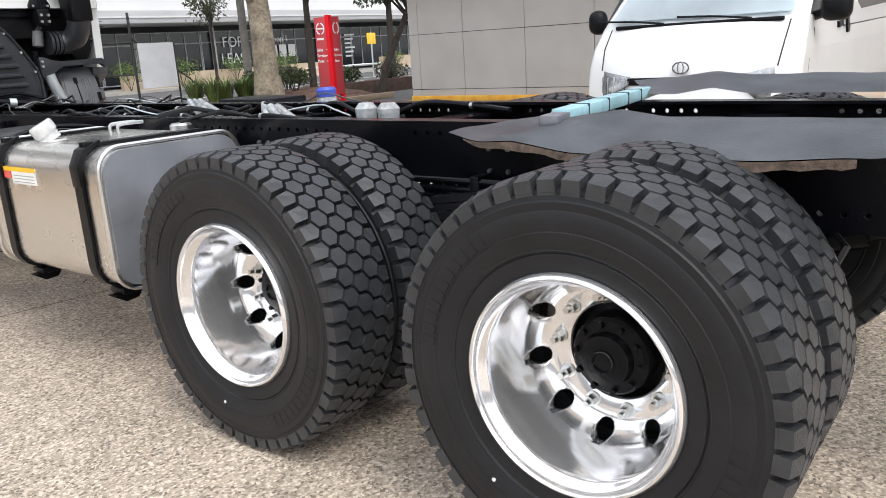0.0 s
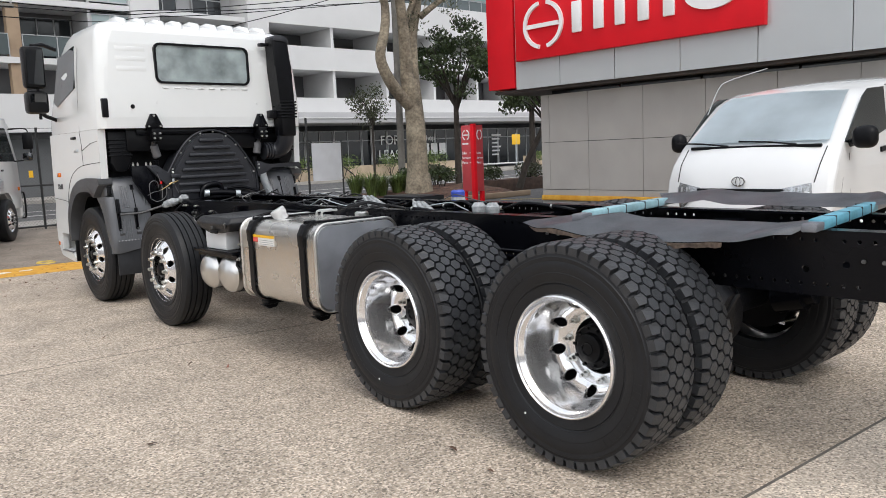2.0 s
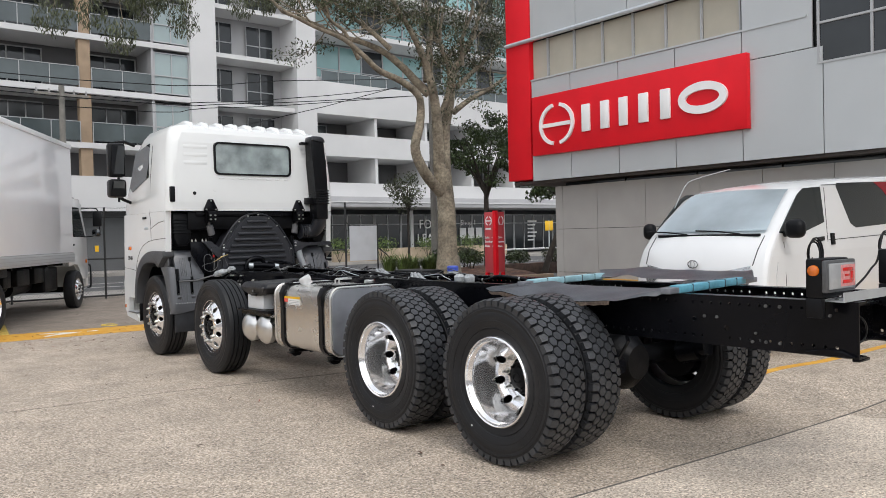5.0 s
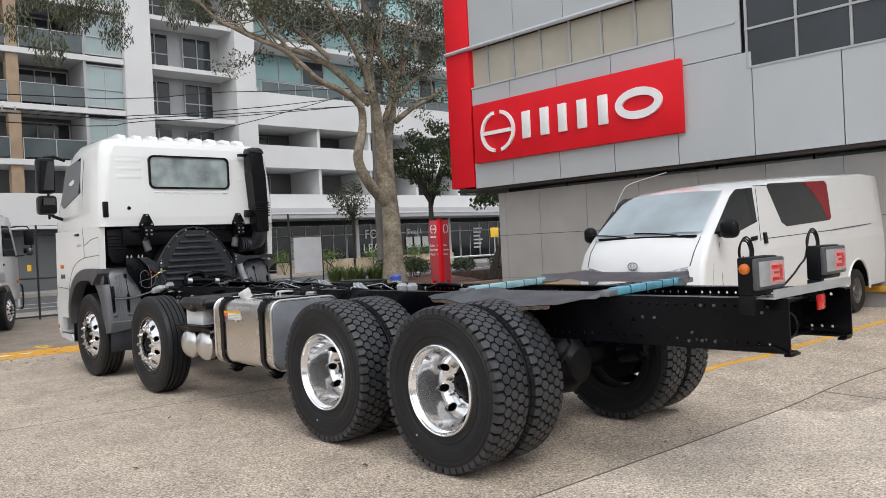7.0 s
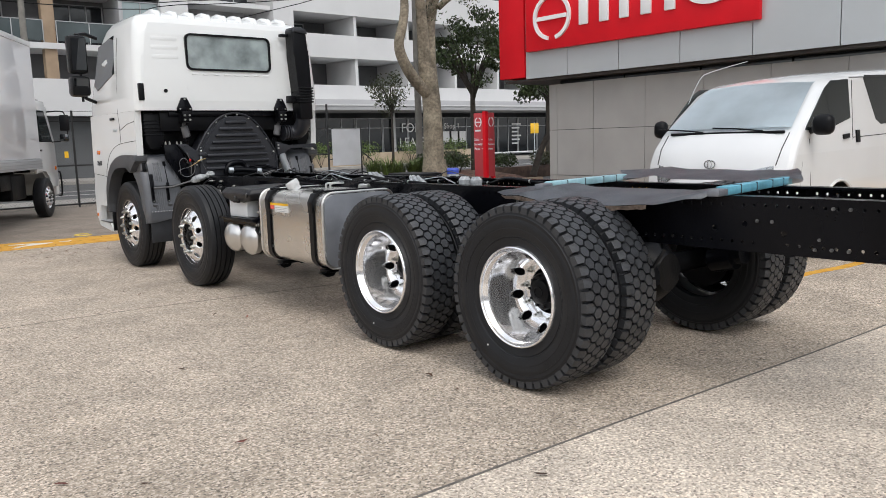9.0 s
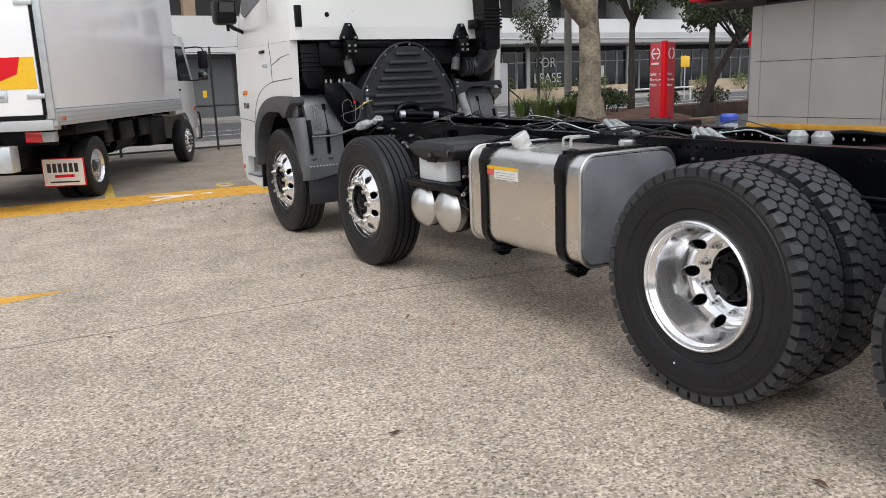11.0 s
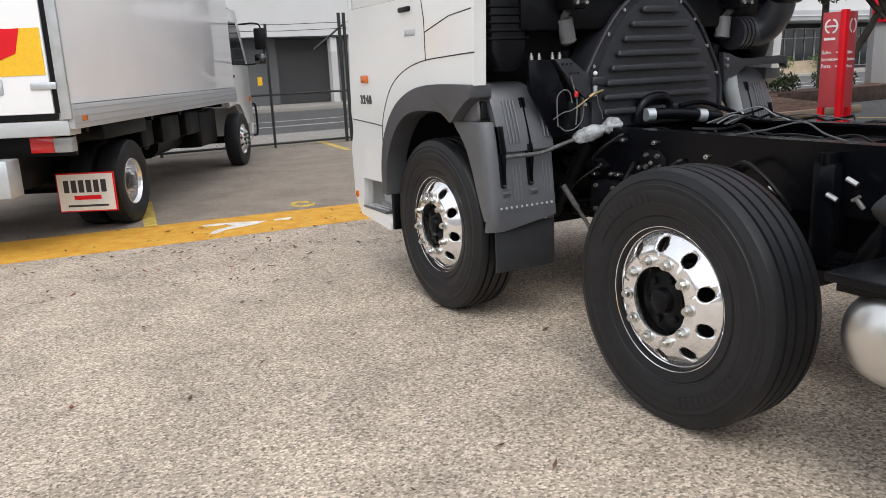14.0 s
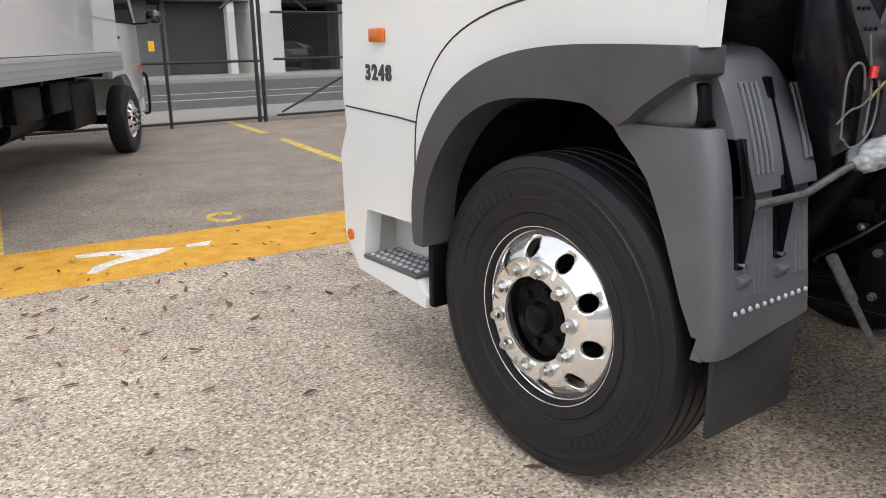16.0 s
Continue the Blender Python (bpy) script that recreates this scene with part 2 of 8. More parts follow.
M["film"] = mat("clear_wrapping_film", (0.33, 0.35, 0.36), 0.13, var=0.4, scale=30, bump=0.6, bscale=40)
M["blue"] = mat("blue_plastic", (0.05, 0.09, 0.45), 0.4, var=0.1, scale=30)
M["brass"] = mat("brass_fitting", (0.42, 0.31, 0.15), 0.35, 1.0, var=0.1, scale=30)
M["label_white"] = mat("white_sticker", (0.78, 0.78, 0.76), 0.4, var=0.04, scale=30)
M["label_yellow"] = mat("yellow_sticker", (0.85, 0.5, 0.02), 0.4, var=0.05, scale=30)
M["label_red"] = mat("red_sticker", (0.75, 0.12, 0.1), 0.4, var=0.05, scale=30)
M["ink"] = mat("dark_ink", (0.03, 0.03, 0.035), 0.5, var=0.1, scale=30)
M["red"] = mat("red_sign_panel", (0.7, 0.008, 0.018), 0.5, var=0.05, scale=2, spec=0.25)
M["red_glare"] = mat("glare_paled_red_panel", (0.5, 0.06, 0.07), 0.4, var=0.06, scale=3)
M["sign_white"] = mat("white_sign_letter", (0.82, 0.82, 0.82), 0.4, var=0.03, scale=3)
M["panel"] = mat("silver_composite_panel", (0.46, 0.48, 0.49), 0.38, 0.15, var=0.04, scale=0.7, rvar=0.05)
M["cement"] = mat("beige_cement_panel", (0.36, 0.345, 0.325), 0.7, var=0.06, scale=1.5, fine=0.04)
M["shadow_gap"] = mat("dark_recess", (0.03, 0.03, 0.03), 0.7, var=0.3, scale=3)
M["sleeper"] = mat("dark_timber_sleeper", (0.06, 0.036, 0.026), 0.85, var=0.4, scale=6, bump=0.4, bscale=30)
M["brown"] = mat("brown_soffit", (0.055, 0.045, 0.04), 0.6, var=0.2, scale=2)
M["blind"] = mat("cream_roller_blind", (0.42, 0.39, 0.32), 0.7, var=0.06, scale=2)
M["win"] = mat("dark_window_glass", (0.025, 0.029, 0.033), 0.06, var=0.3, scale=0.6, spec=0.5)
M["frost"] = mat("frosted_teal_glass", (0.3, 0.37, 0.375), 0.25, var=0.1, scale=0.5, spec=0.6)
M["teal_glass"] = mat("teal_glass", (0.24, 0.42, 0.42), 0.12, var=0.15, scale=0.3, spec=0.7)
M["render_white"] = mat("white_render", (0.62, 0.62, 0.62), 0.8, var=0.05, scale=0.4, fine=0.03)
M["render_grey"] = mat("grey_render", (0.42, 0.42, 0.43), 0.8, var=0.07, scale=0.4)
# darkened render: shade inside the recessed balconies is put into its colour
M["render_shade"] = mat("shaded_balcony_render", (0.13, 0.13, 0.135), 0.8, var=0.1, scale=0.4)
M["render_dark"] = mat("dark_grey_render", (0.11, 0.115, 0.12), 0.8, var=0.15, scale=0.5)
M["tan"] = mat("tan_timber_column", (0.33, 0.24, 0.16), 0.7, var=0.12, scale=2)
M["mullion"] = mat("grey_window_frame", (0.38, 0.39, 0.4), 0.5, var=0.05, scale=3)
M["fence"] = mat("black_powder_coated_steel", (0.02, 0.021, 0.022), 0.55, var=0.2, scale=10)
M["wire"] = mat("black_cable", (0.006, 0.0062, 0.007), 0.36, spec=0.25, var=0.2, scale=10)
M["pole"] = mat("grey_timber_pole", (0.2, 0.19, 0.17), 0.85, var=0.2, scale=4)
M["bark"] = mat("pale_grey_bark", (0.21, 0.175, 0.13), 0.85, var=0.35, scale=3.0, bump=0.6, bscale=14, fine=0.3, fscale=14, second=(0.36, 0.31, 0.23))
M["bark_dark"] = mat("dark_bark", (0.05, 0.042, 0.035), 0.9, var=0.3, scale=6, bump=0.6, bscale=20)
M["leaf"] = mat("dark_green_leaves", (0.045, 0.07, 0.022), 0.55, var=0.35, scale=1.5, island=0.55)
M["leaf_gum"] = mat("olive_gum_leaves", (0.06, 0.07, 0.032), 0.55, var=0.35, scale=1.5, island=0.5)
M["leaf_red"] = mat("fallen_red_leaves", (0.2, 0.06, 0.04), 0.7, var=0.3, scale=9, island=0.5)
M["leaf_dry"] = mat("fallen_brown_leaves", (0.11, 0.06, 0.038), 0.8, var=0.3, scale=9, island=0.6)
M["grass"] = mat("long_green_grass", (0.1, 0.15, 0.035), 0.6, var=0.3, scale=3, island=0.5)
M["sandstone"] = mat("sandstone_wall", (0.45, 0.36, 0.26), 0.85, var=0.15, scale=2, bump=0.3)


# ---- mesh helpers ----
def box(bm, x0, x1, y0, y1, z0, z1, bev=0.0, seg=2):
    vs = [bm.verts.new((x, y, z)) for x in (x0, x1) for y in (y0, y1) for z in (z0, z1)]
    fs = [bm.faces.new([vs[i] for i in q]) for q in ((0, 1, 3, 2), (4, 6, 7, 5), (0, 4, 5, 1), (2, 3, 7, 6), (0, 2, 6, 4), (1, 5, 7, 3))]
    if bev:
        es = list({e for f in fs for e in f.edges})
        bmesh.ops.bevel(bm, geom=es, offset=bev, segments=seg, affect="EDGES", profile=0.5)
    return bm


def prism(bm, poly, axis, a, b, bev=0.0, seg=2):
    """A polygon of two coordinates, drawn out along the third axis from a to b."""
    def p3(u, v, w):
        return {"x": (w, u, v), "y": (u, w, v), "z": (u, v, w)}[axis]
    lo = [bm.verts.new(p3(u, v, a)) for u, v in poly]
    hi = [bm.verts.new(p3(u, v, b)) for u, v in poly]
    fs = [bm.faces.new(lo), bm.faces.new(hi[::-1])]
    k = len(poly)
    fs += [bm.faces.new((lo[i], hi[i], hi[(i + 1) % k], lo[(i + 1) % k])) for i in range(k)]
    if bev:
        bmesh.ops.bevel(bm, geom=list({e for f in fs for e in f.edges}), offset=bev, segments=seg, affect="EDGES", profile=0.5)
    return bm


def frame_of(d):
    d = Vector(d).normalized()
    u = d.cross((0, 0, 1)) if abs(d.z) < 0.95 else d.cross((1, 0, 0))
    u.normalize()
    return u, d.cross(u)


def tube(bm, pts, r, n=8, caps=True):
    """A round bar along points; r is one radius or one for each point."""
    pts = [Vector(p) for p in pts]
    if isinstance(r, (int, float)) and 4 <= len(pts) < 14 and caps:
        # soft bends through the given points
        k, out = len(pts), []
        for i in range(k - 1):
            a, b, c, d = pts[max(i - 1, 0)], pts[i], pts[i + 1], pts[min(i + 2, k - 1)]
            out += [0.5 * (2 * b + (c - a) * t + (2 * a - 5 * b + 4 * c - d) * t * t + (3 * b - a - 3 * c + d) * t ** 3) for t in (0.0, 0.25, 0.5, 0.75)]
        pts = out + [pts[-1]]
    rs = [r] * len(pts) if isinstance(r, (int, float)) else list(r)
    rings = []
    u0 = None
    for i, p in enumerate(pts):
        d = pts[min(i + 1, len(pts) - 1)] - pts[max(i - 1, 0)]
        if u0 is None:
            u0, v0 = frame_of(d)
        else:
            d.normalize()
            u0 = (u0 - d * u0.dot(d)).normalized()
            v0 = d.cross(u0)
        rings.append([bm.verts.new(p + (u0 * math.cos(a) + v0 * math.sin(a)) * rs[i]) for a in (2 * math.pi * k / n for k in range(n))])
    for a, b in zip(rings, rings[1:]):
        for k in range(n):
            bm.faces.new((a[k], a[(k + 1) % n], b[(k + 1) % n], b[k]))
    if caps:
        bm.faces.new(rings[0][::-1])
        bm.faces.new(rings[-1])
    return bm


def lathe(bm, prof, n=48, axis="x", at=(0, 0, 0), closed=False):
    """prof: rows of (radius, place along the axis)."""
    c = Vector(at)
    rings = []
    for r, a in prof:
        ring = []
        for k in range(n):
            t = 2 * math.pi * k / n
            s, q = r * math.sin(t), r * math.cos(t)
            ring.append(bm.verts.new(c + Vector({"x": (a, s, q), "y": (s, a, q), "z": (s, q, a)}[axis])))
        rings.append(ring)
    pairs = list(zip(rings, rings[1:])) + ([(rings[-1], rings[0])] if closed else [])
    for a, b in pairs:
        for k in range(n):
            bm.faces.new((a[k], b[k], b[(k + 1) % n], a[(k + 1) % n]))
    return bm


def cyl(bm, p, q, r, n=16, r2=None):
    return tube(bm, (p, q), (r, r if r2 is None else r2), n)


def finish(name, bm, material, sharp=35.0):
    bmesh.ops.recalc_face_normals(bm, faces=bm.faces)
    for f in bm.faces:
        f.smooth = True
    lim = radians(sharp)
    for e in bm.edges:
        e.smooth = len(e.link_faces) == 2 and e.calc_face_angle(3.2) < lim
    me = bpy.data.meshes.new(name)
    bm.to_mesh(me)
    bm.free()
    me.materials.append(material)
    return me


def part(name, bm, material, parent=None, label="", sharp=35.0):
    ob = new(name, finish(name, bm, material, sharp))
    if parent is not None:
        ob.parent = parent
    if label:
        ob["label"] = label
    return ob


def B(*args, **kw):
    return box(bmesh.new(), *args, **kw)


def thing(name, label, category, at=(0, 0, 0), rz=0.0, group="", kind=""):
    e = new(name)
    e.empty_display_size = 0.2
    e.matrix_world = pose(*at, 0, 0, rz)
    return tagged(e, label, category, group, kind)


def structure(name, bm, material, label, category, sharp=35.0):
    return tagged(part(name, bm, material, sharp=sharp), label, category, kind="structure")


# ---- ground ----
bm = bmesh.new()
box(bm, -400, 400, -300, 700, -0.5, -0.13)
structure("ground", bm, M["asphalt"], "dark grey asphalt street surface reaching into the distance", "ground")
bm = prism(bmesh.new(), [(-45, -45), (14.2, -45), (14.2, 5.2), (7.0, 5.2), (7.0, 18.6), (-45, 18.6)], "z", -0.12, 0.0)
structure("yard", bm, M["yard"], "tan exposed-aggregate concrete truck yard with worn lanes", "pavement")
structure("driveway", prism(bmesh.new(), [(7.0, 5.2), (14.2, 5.2), (14.2, -45), (60, -45), (60, 18.6), (7.0, 18.6)], "z", -0.125, -0.003), M["asphalt"], "dark asphalt driveway beside the showroom", "pavement")
structure("footpath", B(-60, 80, 18.6, 21.0, -0.12, 0.012), M["footpath"], "pale concrete footpath outside the fence", "pavement")
structure("far_footpath", B(-60, 90, 34.5, 39.0, -0.12, 0.02), M["footpath"], "pale concrete footpath in front of the shops", "pavement")
bm = bmesh.new()
box(bm, -60, 80, 21.0, 21.2, -0.14, 0.0, 0.02)
structure("kerb", bm, M["footpath"], "concrete kerb along the street", "kerb")
structure("road_line", B(-60, 80, 25.6, 25.75, -0.129, -0.124), M["white_mark"], "white painted line along the street", "road marking")
structure("road_line_far", B(-60, 80, 28.2, 28.32, -0.129, -0.124), M["white_mark"], "white painted line along the street", "road marking")


def ease(a, b, v):
    t = min(1.0, max(0.0, (v - a) / (b - a)))
    return t * t * (3 - 2 * t)


def rise(x, y):
    """The yard climbs gently into the parking bays beside the showroom."""
    return (0.093 + 0.015 * max(0.0, x - 3.6)) * ease(1.6, 2.9, x) * ease(8.5, 8.2, x) * ease(-1.7, -0.4, y) * ease(5.2, 3.2, y)


bm = bmesh.new()
rg = [[bm.verts.new((1.6 + 6.9 * i / 44, -7.0 + 12.2 * j / 50, 0.0005 + rise(1.6 + 6.9 * i / 44, -7.0 + 12.2 * j / 50))) for j in range(51)] for i in range(45)]
for i in range(44):
    for j in range(50):
        bm.faces.new((rg[i][j], rg[i + 1][j], rg[i + 1][j + 1], rg[i][j + 1]))
structure("yard_rise", bm, M["yard"], "gently rising aggregate concrete under the parking bays", "pavement", 80)


def ribbon(name, pts, width, material, label, category, z=0.003):
    b = bmesh.new()
    for (x0, y0), (x1, y1) in zip(pts, pts[1:]):
        d = Vector((x1 - x0, y1 - y0))
        k = max(1, round(d.length / 0.3))
        s = Vector((-d.y, d.x)).normalized() * width / 2
        rows = []
        for i in range(k + 1):
            x, y = x0 + d.x * i / k, y0 + d.y * i / k
            h = rise(x, y)
            rows.append([b.verts.new(q) for q in ((x - s.x, y - s.y, h + z), (x + s.x, y + s.y, h + z), (x + s.x, y + s.y, h - 0.002), (x - s.x, y - s.y, h - 0.002))])
        for r, q in zip(rows, rows[1:]):
            for c in range(4):
                b.faces.new((r[c], r[(c + 1) % 4], q[(c + 1) % 4], q[c]))
    return structure(name, b, material, label, category)


structure("yard_far", prism(bmesh.new(), [(-45, 13.0), (-12, 10.6), (-4.2, 10.1), (-2.2, 9.9), (-0.3, 9.7), (3.5, 9.4), (7.0, 9.1), (7.0, 18.6), (-45, 18.6)], "z", -0.002, 0.0012), M["yard_far"], "worn brownish concrete beyond the yellow band", "pavement")
structure("yard_slab", prism(bmesh.new(), [(-14, -0.35), (-1.26, -0.94), (0.6, -1.06), (2.4, -1.15), (2.42, -1.64), (2.75, -5.0), (3.2, -12), (4, -40), (-14, -40)], "z", -0.002, 0.0012), M["yard_pale"], "paler worn concrete slab of the yard", "pavement")
ribbon("slab_joint", [(-12, 4.95), (-4.0, 3.91), (-1.9, 3.7), (-0.15, 3.38), (1.6, 3.1)], 0.005, M["joint_pale"], "thin dark joint between concrete slabs", "slab joint")
ribbon("slab_joint", [(-14, -0.35), (-1.26, -0.94), (0.6, -1.06), (3.82, -1.21), (14, -1.7)], 0.014, M["joint"], "dark joint between concrete slabs", "slab joint")
ribbon("slab_joint", [(2.37, -1.16), (2.42, -1.64), (2.75, -5.0), (3.2, -12)], 0.015, M["joint"], "dark joint between concrete slabs", "slab joint")
bm = bmesh.new()
prism(bm, [(-3.28, 5.14), (-3.72, 5.24), (-3.95, 5.42), (-4.3, 5.6), (-6.0, 5.95), (-6.0, 5.2), (-4.12, 4.9), (-3.95, 4.93), (-3.74, 5.04)], "z", -0.002, 0.003)
structure("yellow_arrow", bm, M["yellow"], "thick yellow painted arrow tip on the yard", "road marking")
bm = bmesh.new()
prism(bm, [(-12, 10.1), (-4.2, 9.65), (-2.2, 9.42), (-0.3, 9.28), (3.5, 9.0), (3.5, 9.95), (-0.1, 10.22), (-2.1, 10.45), (-4.2, 10.7), (-12, 11.2)], "z", -0.002, 0.003)
structure("yellow_band", bm, M["yellow"], "broad yellow painted band across the yard", "road marking")
bm = bmesh.new()
for poly in ([(-1.76, 10.12), (-1.6, 10.1), (-1.32, 9.97), (-1.17, 9.9), (-1.3, 9.8), (-1.62, 9.72), (-1.74, 9.6), (-1.8, 9.62), (-1.72, 9.76), (-1.5, 9.88), (-1.56, 9.98), (-1.76, 10.04)], [(-1.1, 9.86), (-0.96, 9.82), (-0.9, 9.92), (-1.08, 9.92)]):
    prism(bm, poly, "z", -0.002, 0.006)
structure("white_arrow_mark", bm, M["white_mark"], "worn white painted arrow on the yellow band", "road marking")
bm = bmesh.new()
tube(bm, [(-0.54 + 0.12 * math.cos(a), 10.6 + 0.15 * math.sin(a), 0.0) for a in (0.5 + k * 0.45 for k in range(13))], 0.02, 6)
structure("bay_mark", bm, M["yellow_old"], "small worn yellow painted bay mark", "road marking")
ribbon("bay_line", [(-2.2, 10.44), (-1.98, 12.2)], 0.13, M["yellow_old"], "worn yellow parking bay line", "road marking")
ribbon("bay_line", [(1.5, 11.2), (1.85, 13.6), (2.1, 15.1)], 0.13, M["yellow_old"], "worn yellow parking bay line", "road marking")
ribbon("bay_line", [(2.2, 15.9), (2.6, 19.3)], 0.13, M["yellow_old"], "worn yellow parking bay line", "road marking")
ribbon("bay_line", [(2.3, 0.08), (3.36, -0.1), (8.1, -0.36)], 0.1, M["yellow"], "yellow parking bay line under the van", "road marking")
ribbon("bay_line", [(2.3, 2.43), (8.1, 2.38)], 0.1, M["yellow"], "yellow parking bay line beside the van", "road marking")
ribbon("bay_line", [(12.2, 13.0), (14.0, 9.6)], 0.1, M["yellow_old"], "worn yellow parking line on the driveway", "road marking")
# unseen plain walls, added behind the camera to shape reflections and bounced light
structure("unseen_wall_west", B(-26.3, -26.0, -30.0, 15.0, -0.1, 5.5), M["render_grey"], "unseen plain grey wall added to close the yard for reflections", "wall")
structure("unseen_wall_south", B(-26.0, 30.0, -24.3, -24.0, -0.1, 5.0), M["render_grey"], "unseen plain grey wall added to close the yard for reflections", "wall")


# ---- showroom ----
showroom = thing("showroom", "two-storey showroom clad in silver panels with a red sign", "building", kind="structure")
SX = 8.22
part("upper_wall", B(SX + 0.1, 16.5, -14.0, 8.62, 2.66, 8.6), M["shadow_gap"], showroom, "dark backing behind the silver panels")
part("soffit", B(SX + 0.05, 16.5, -14.0, 9.3, 2.6, 2.655), M["brown"], showroom, "brown soffit under the overhang")
part("lower_wall", B(8.59, 16.4, -14.0, 8.23, 0.0, 2.49), M["shadow_gap"], showroom)
for k in range(11):
    # a low strip of dark glass between the lower panels and the soffit
    part("strip_window", B(8.72, 8.74, 8.1 - 1.7 * k - 1.66, 8.1 - 1.7 * k, 2.492, 2.598), M["win"], showroom, "dark strip window under the overhang")
fin = part("sign_fin", B(SX - 0.07, 10.0, 8.622, 9.37, 2.69, 8.6, 0.01), M["red"], showroom, "tall bright red panel fin")
part("gutter", tube(bmesh.new(), [(SX - 0.1, 9.35, 5.83), (SX - 0.1, 2.2, 5.83)], 0.05, 8), M["galv"], showroom)
# upper panels, each a sheet of its own
JY = [8.6, 7.44, 6.155, 4.82, 3.455, 2.05, 0.64, -0.8, -2.26, -3.8, -5.3, -6.8, -8.3, -9.8, -11.3, -12.8]
for hi, lo in zip(JY, JY[1:]):
    if lo >= 3.3:
        part("panel", B(SX - 0.04, SX - 0.002, lo + 0.008, hi - 0.008, 2.65, 4.9), M["panel"], showroom)
    elif lo >= 1.9:
        part("panel", B(SX - 0.04, SX - 0.002, lo + 0.008, hi - 0.008, 2.65, 4.38), M["panel"], showroom)
        part("panel", B(SX - 0.04, SX - 0.002, 2.22, hi - 0.008, 4.395, 6.2), M["panel"], showroom)
    else:
        part("panel", B(SX - 0.04, SX - 0.002, lo + 0.008, hi - 0.008, 2.65, 4.1), M["panel"], showroom)
for k in range(6):
    part("panel", B(SX - 0.04, SX - 0.002, 8.6 - k * 1.35 - 1.334, 8.6 - k * 1.35, 5.86, 7.6), M["panel"], showroom)
# ribbon window with roller blinds
for k in range(8):
    y1 = 8.88 - k * 0.77
    w = part("ribbon_window", B(SX + 0.06, SX + 0.08, y1 - 0.735, min(8.615, y1 - 0.003), 4.9, 5.8), M["blind"], showroom, "window with a cream roller blind")
    part("mullion", B(SX + 0.0, SX + 0.058, y1 - 0.768, y1 - 0.737, 4.9, 5.8), M["mullion"], w)
part("ledge", B(SX - 0.06, SX + 0.1, 2.3, 8.6, 4.905, 4.94), M["panel"], showroom)
# large corner window
for k in range(5):
    for z0, z1 in ((4.14, 4.74), (4.78, 5.5), (5.54, 6.4)):
        y1 = 2.1 - k * 0.82
        part("pane", B(SX - 0.02, SX - 0.004, y1 - 0.78, y1, z0, z1), M["win"], showroom, "dark upper window pane")
bm = bmesh.new()
for k in range(6):
    box(bm, SX - 0.05, SX - 0.003, 2.1 - k * 0.82 + 0.001, 2.14 - k * 0.82 - 0.001, 4.14, 6.4)
for z in (4.1, 4.742, 5.502):
    box(bm, SX - 0.055, SX - 0.003, -2.2, 2.14, z, z + 0.036)
part("window_frame", bm, M["mullion"], showroom)
# lower cement panels
LY = [8.27, 8.05, 7.06, 5.81, 4.56, 3.31, 2.06, 0.81, -0.44, -1.69, -2.94, -4.19, -5.44, -6.69]
for hi, lo in zip(LY, LY[1:]):
    for z0, z1 in ((0.0, 0.57), (0.58, 1.54), (1.55, 2.51)):
        part("panel", B(8.55, 8.588, lo + 0.005, hi - 0.005, z0, z1), M["cement"], showroom)
part("end_panel", B(8.59, 16.4, 8.232, 8.265, 0.0, 2.5), M["cement"], showroom)
part("base_strip", B(8.5, 8.548, -6.6, 8.26, 0.36, 0.46, 0.006), M["yellow"], showroom, "yellow painted strip along the wall base")
# red sign board with an emblem and plain letter-sized shapes
sign = thing("sign_board", "wide red sign board with white emblem and lettering shapes", "sign")
part("board", B(SX - 0.16, SX - 0.041, 3.3, 8.48, 3.2, 4.51, 0.01), M["red"], sign)
FX = SX - 0.161


def ring_bar(bm, cy, cz, ry, rz, t, a0, a1, x0, x1, n=28):
    """A flat arc of an oval, with thickness."""
    q = []
    for k in range(n + 1):
        a = a0 + (a1 - a0) * k / n
        for s in (0.0, t):
            for x in (x0, x1):
                q.append(bm.verts.new((x, cy + (ry - s) * math.cos(a), cz + (rz - s) * math.sin(a))))
    for k in range(n):
        i, j = 4 * k, 4 * k + 4
        for a, b in ((0, 1), (1, 3), (3, 2), (2, 0)):
            bm.faces.new((q[i + a], q[i + b], q[j + b], q[j + a]))
    bm.faces.new([q[i] for i in (0, 1, 3, 2)])
    bm.faces.new([q[4 * n + i] for i in (0, 2, 3, 1)])


bm = bmesh.new()
for a0, a1 in ((-1.35, 1.35), (math.pi - 1.35, math.pi + 1.35)):
    ring_bar(bm, 7.72, 3.83, 0.5, 0.46, 0.075, a0, a1, FX - 0.05, FX)
prism(bm, [(7.3, 3.78), (8.14, 3.78), (8.1, 3.86), (7.34, 3.86)], "x", FX - 0.05, FX)
part("emblem", bm, M["sign_white"], sign, "white oval emblem")
for y0, y1 in ((6.78, 7.0), (6.28, 6.5), (5.82, 6.03), (5.33, 5.55), (4.83, 5.05)):
    part("letter_shape", B(FX - 0.05, FX, y0, y1, 3.57, 4.14, 0.015), M["sign_white"], sign, "white upright bar")
bm = bmesh.new()
ring_bar(bm, 4.15, 3.855, 0.5, 0.29, 0.15, 0, 2 * math.pi, FX - 0.05, FX, 40)
part("letter_shape", bm, M["sign_white"], sign, "white oval ring")


# ---- apartment block across the street ----
apartments = thing("apartment_building", "white and grey apartment building with balconies above shops", "building", at=(0, 39.0, 0))


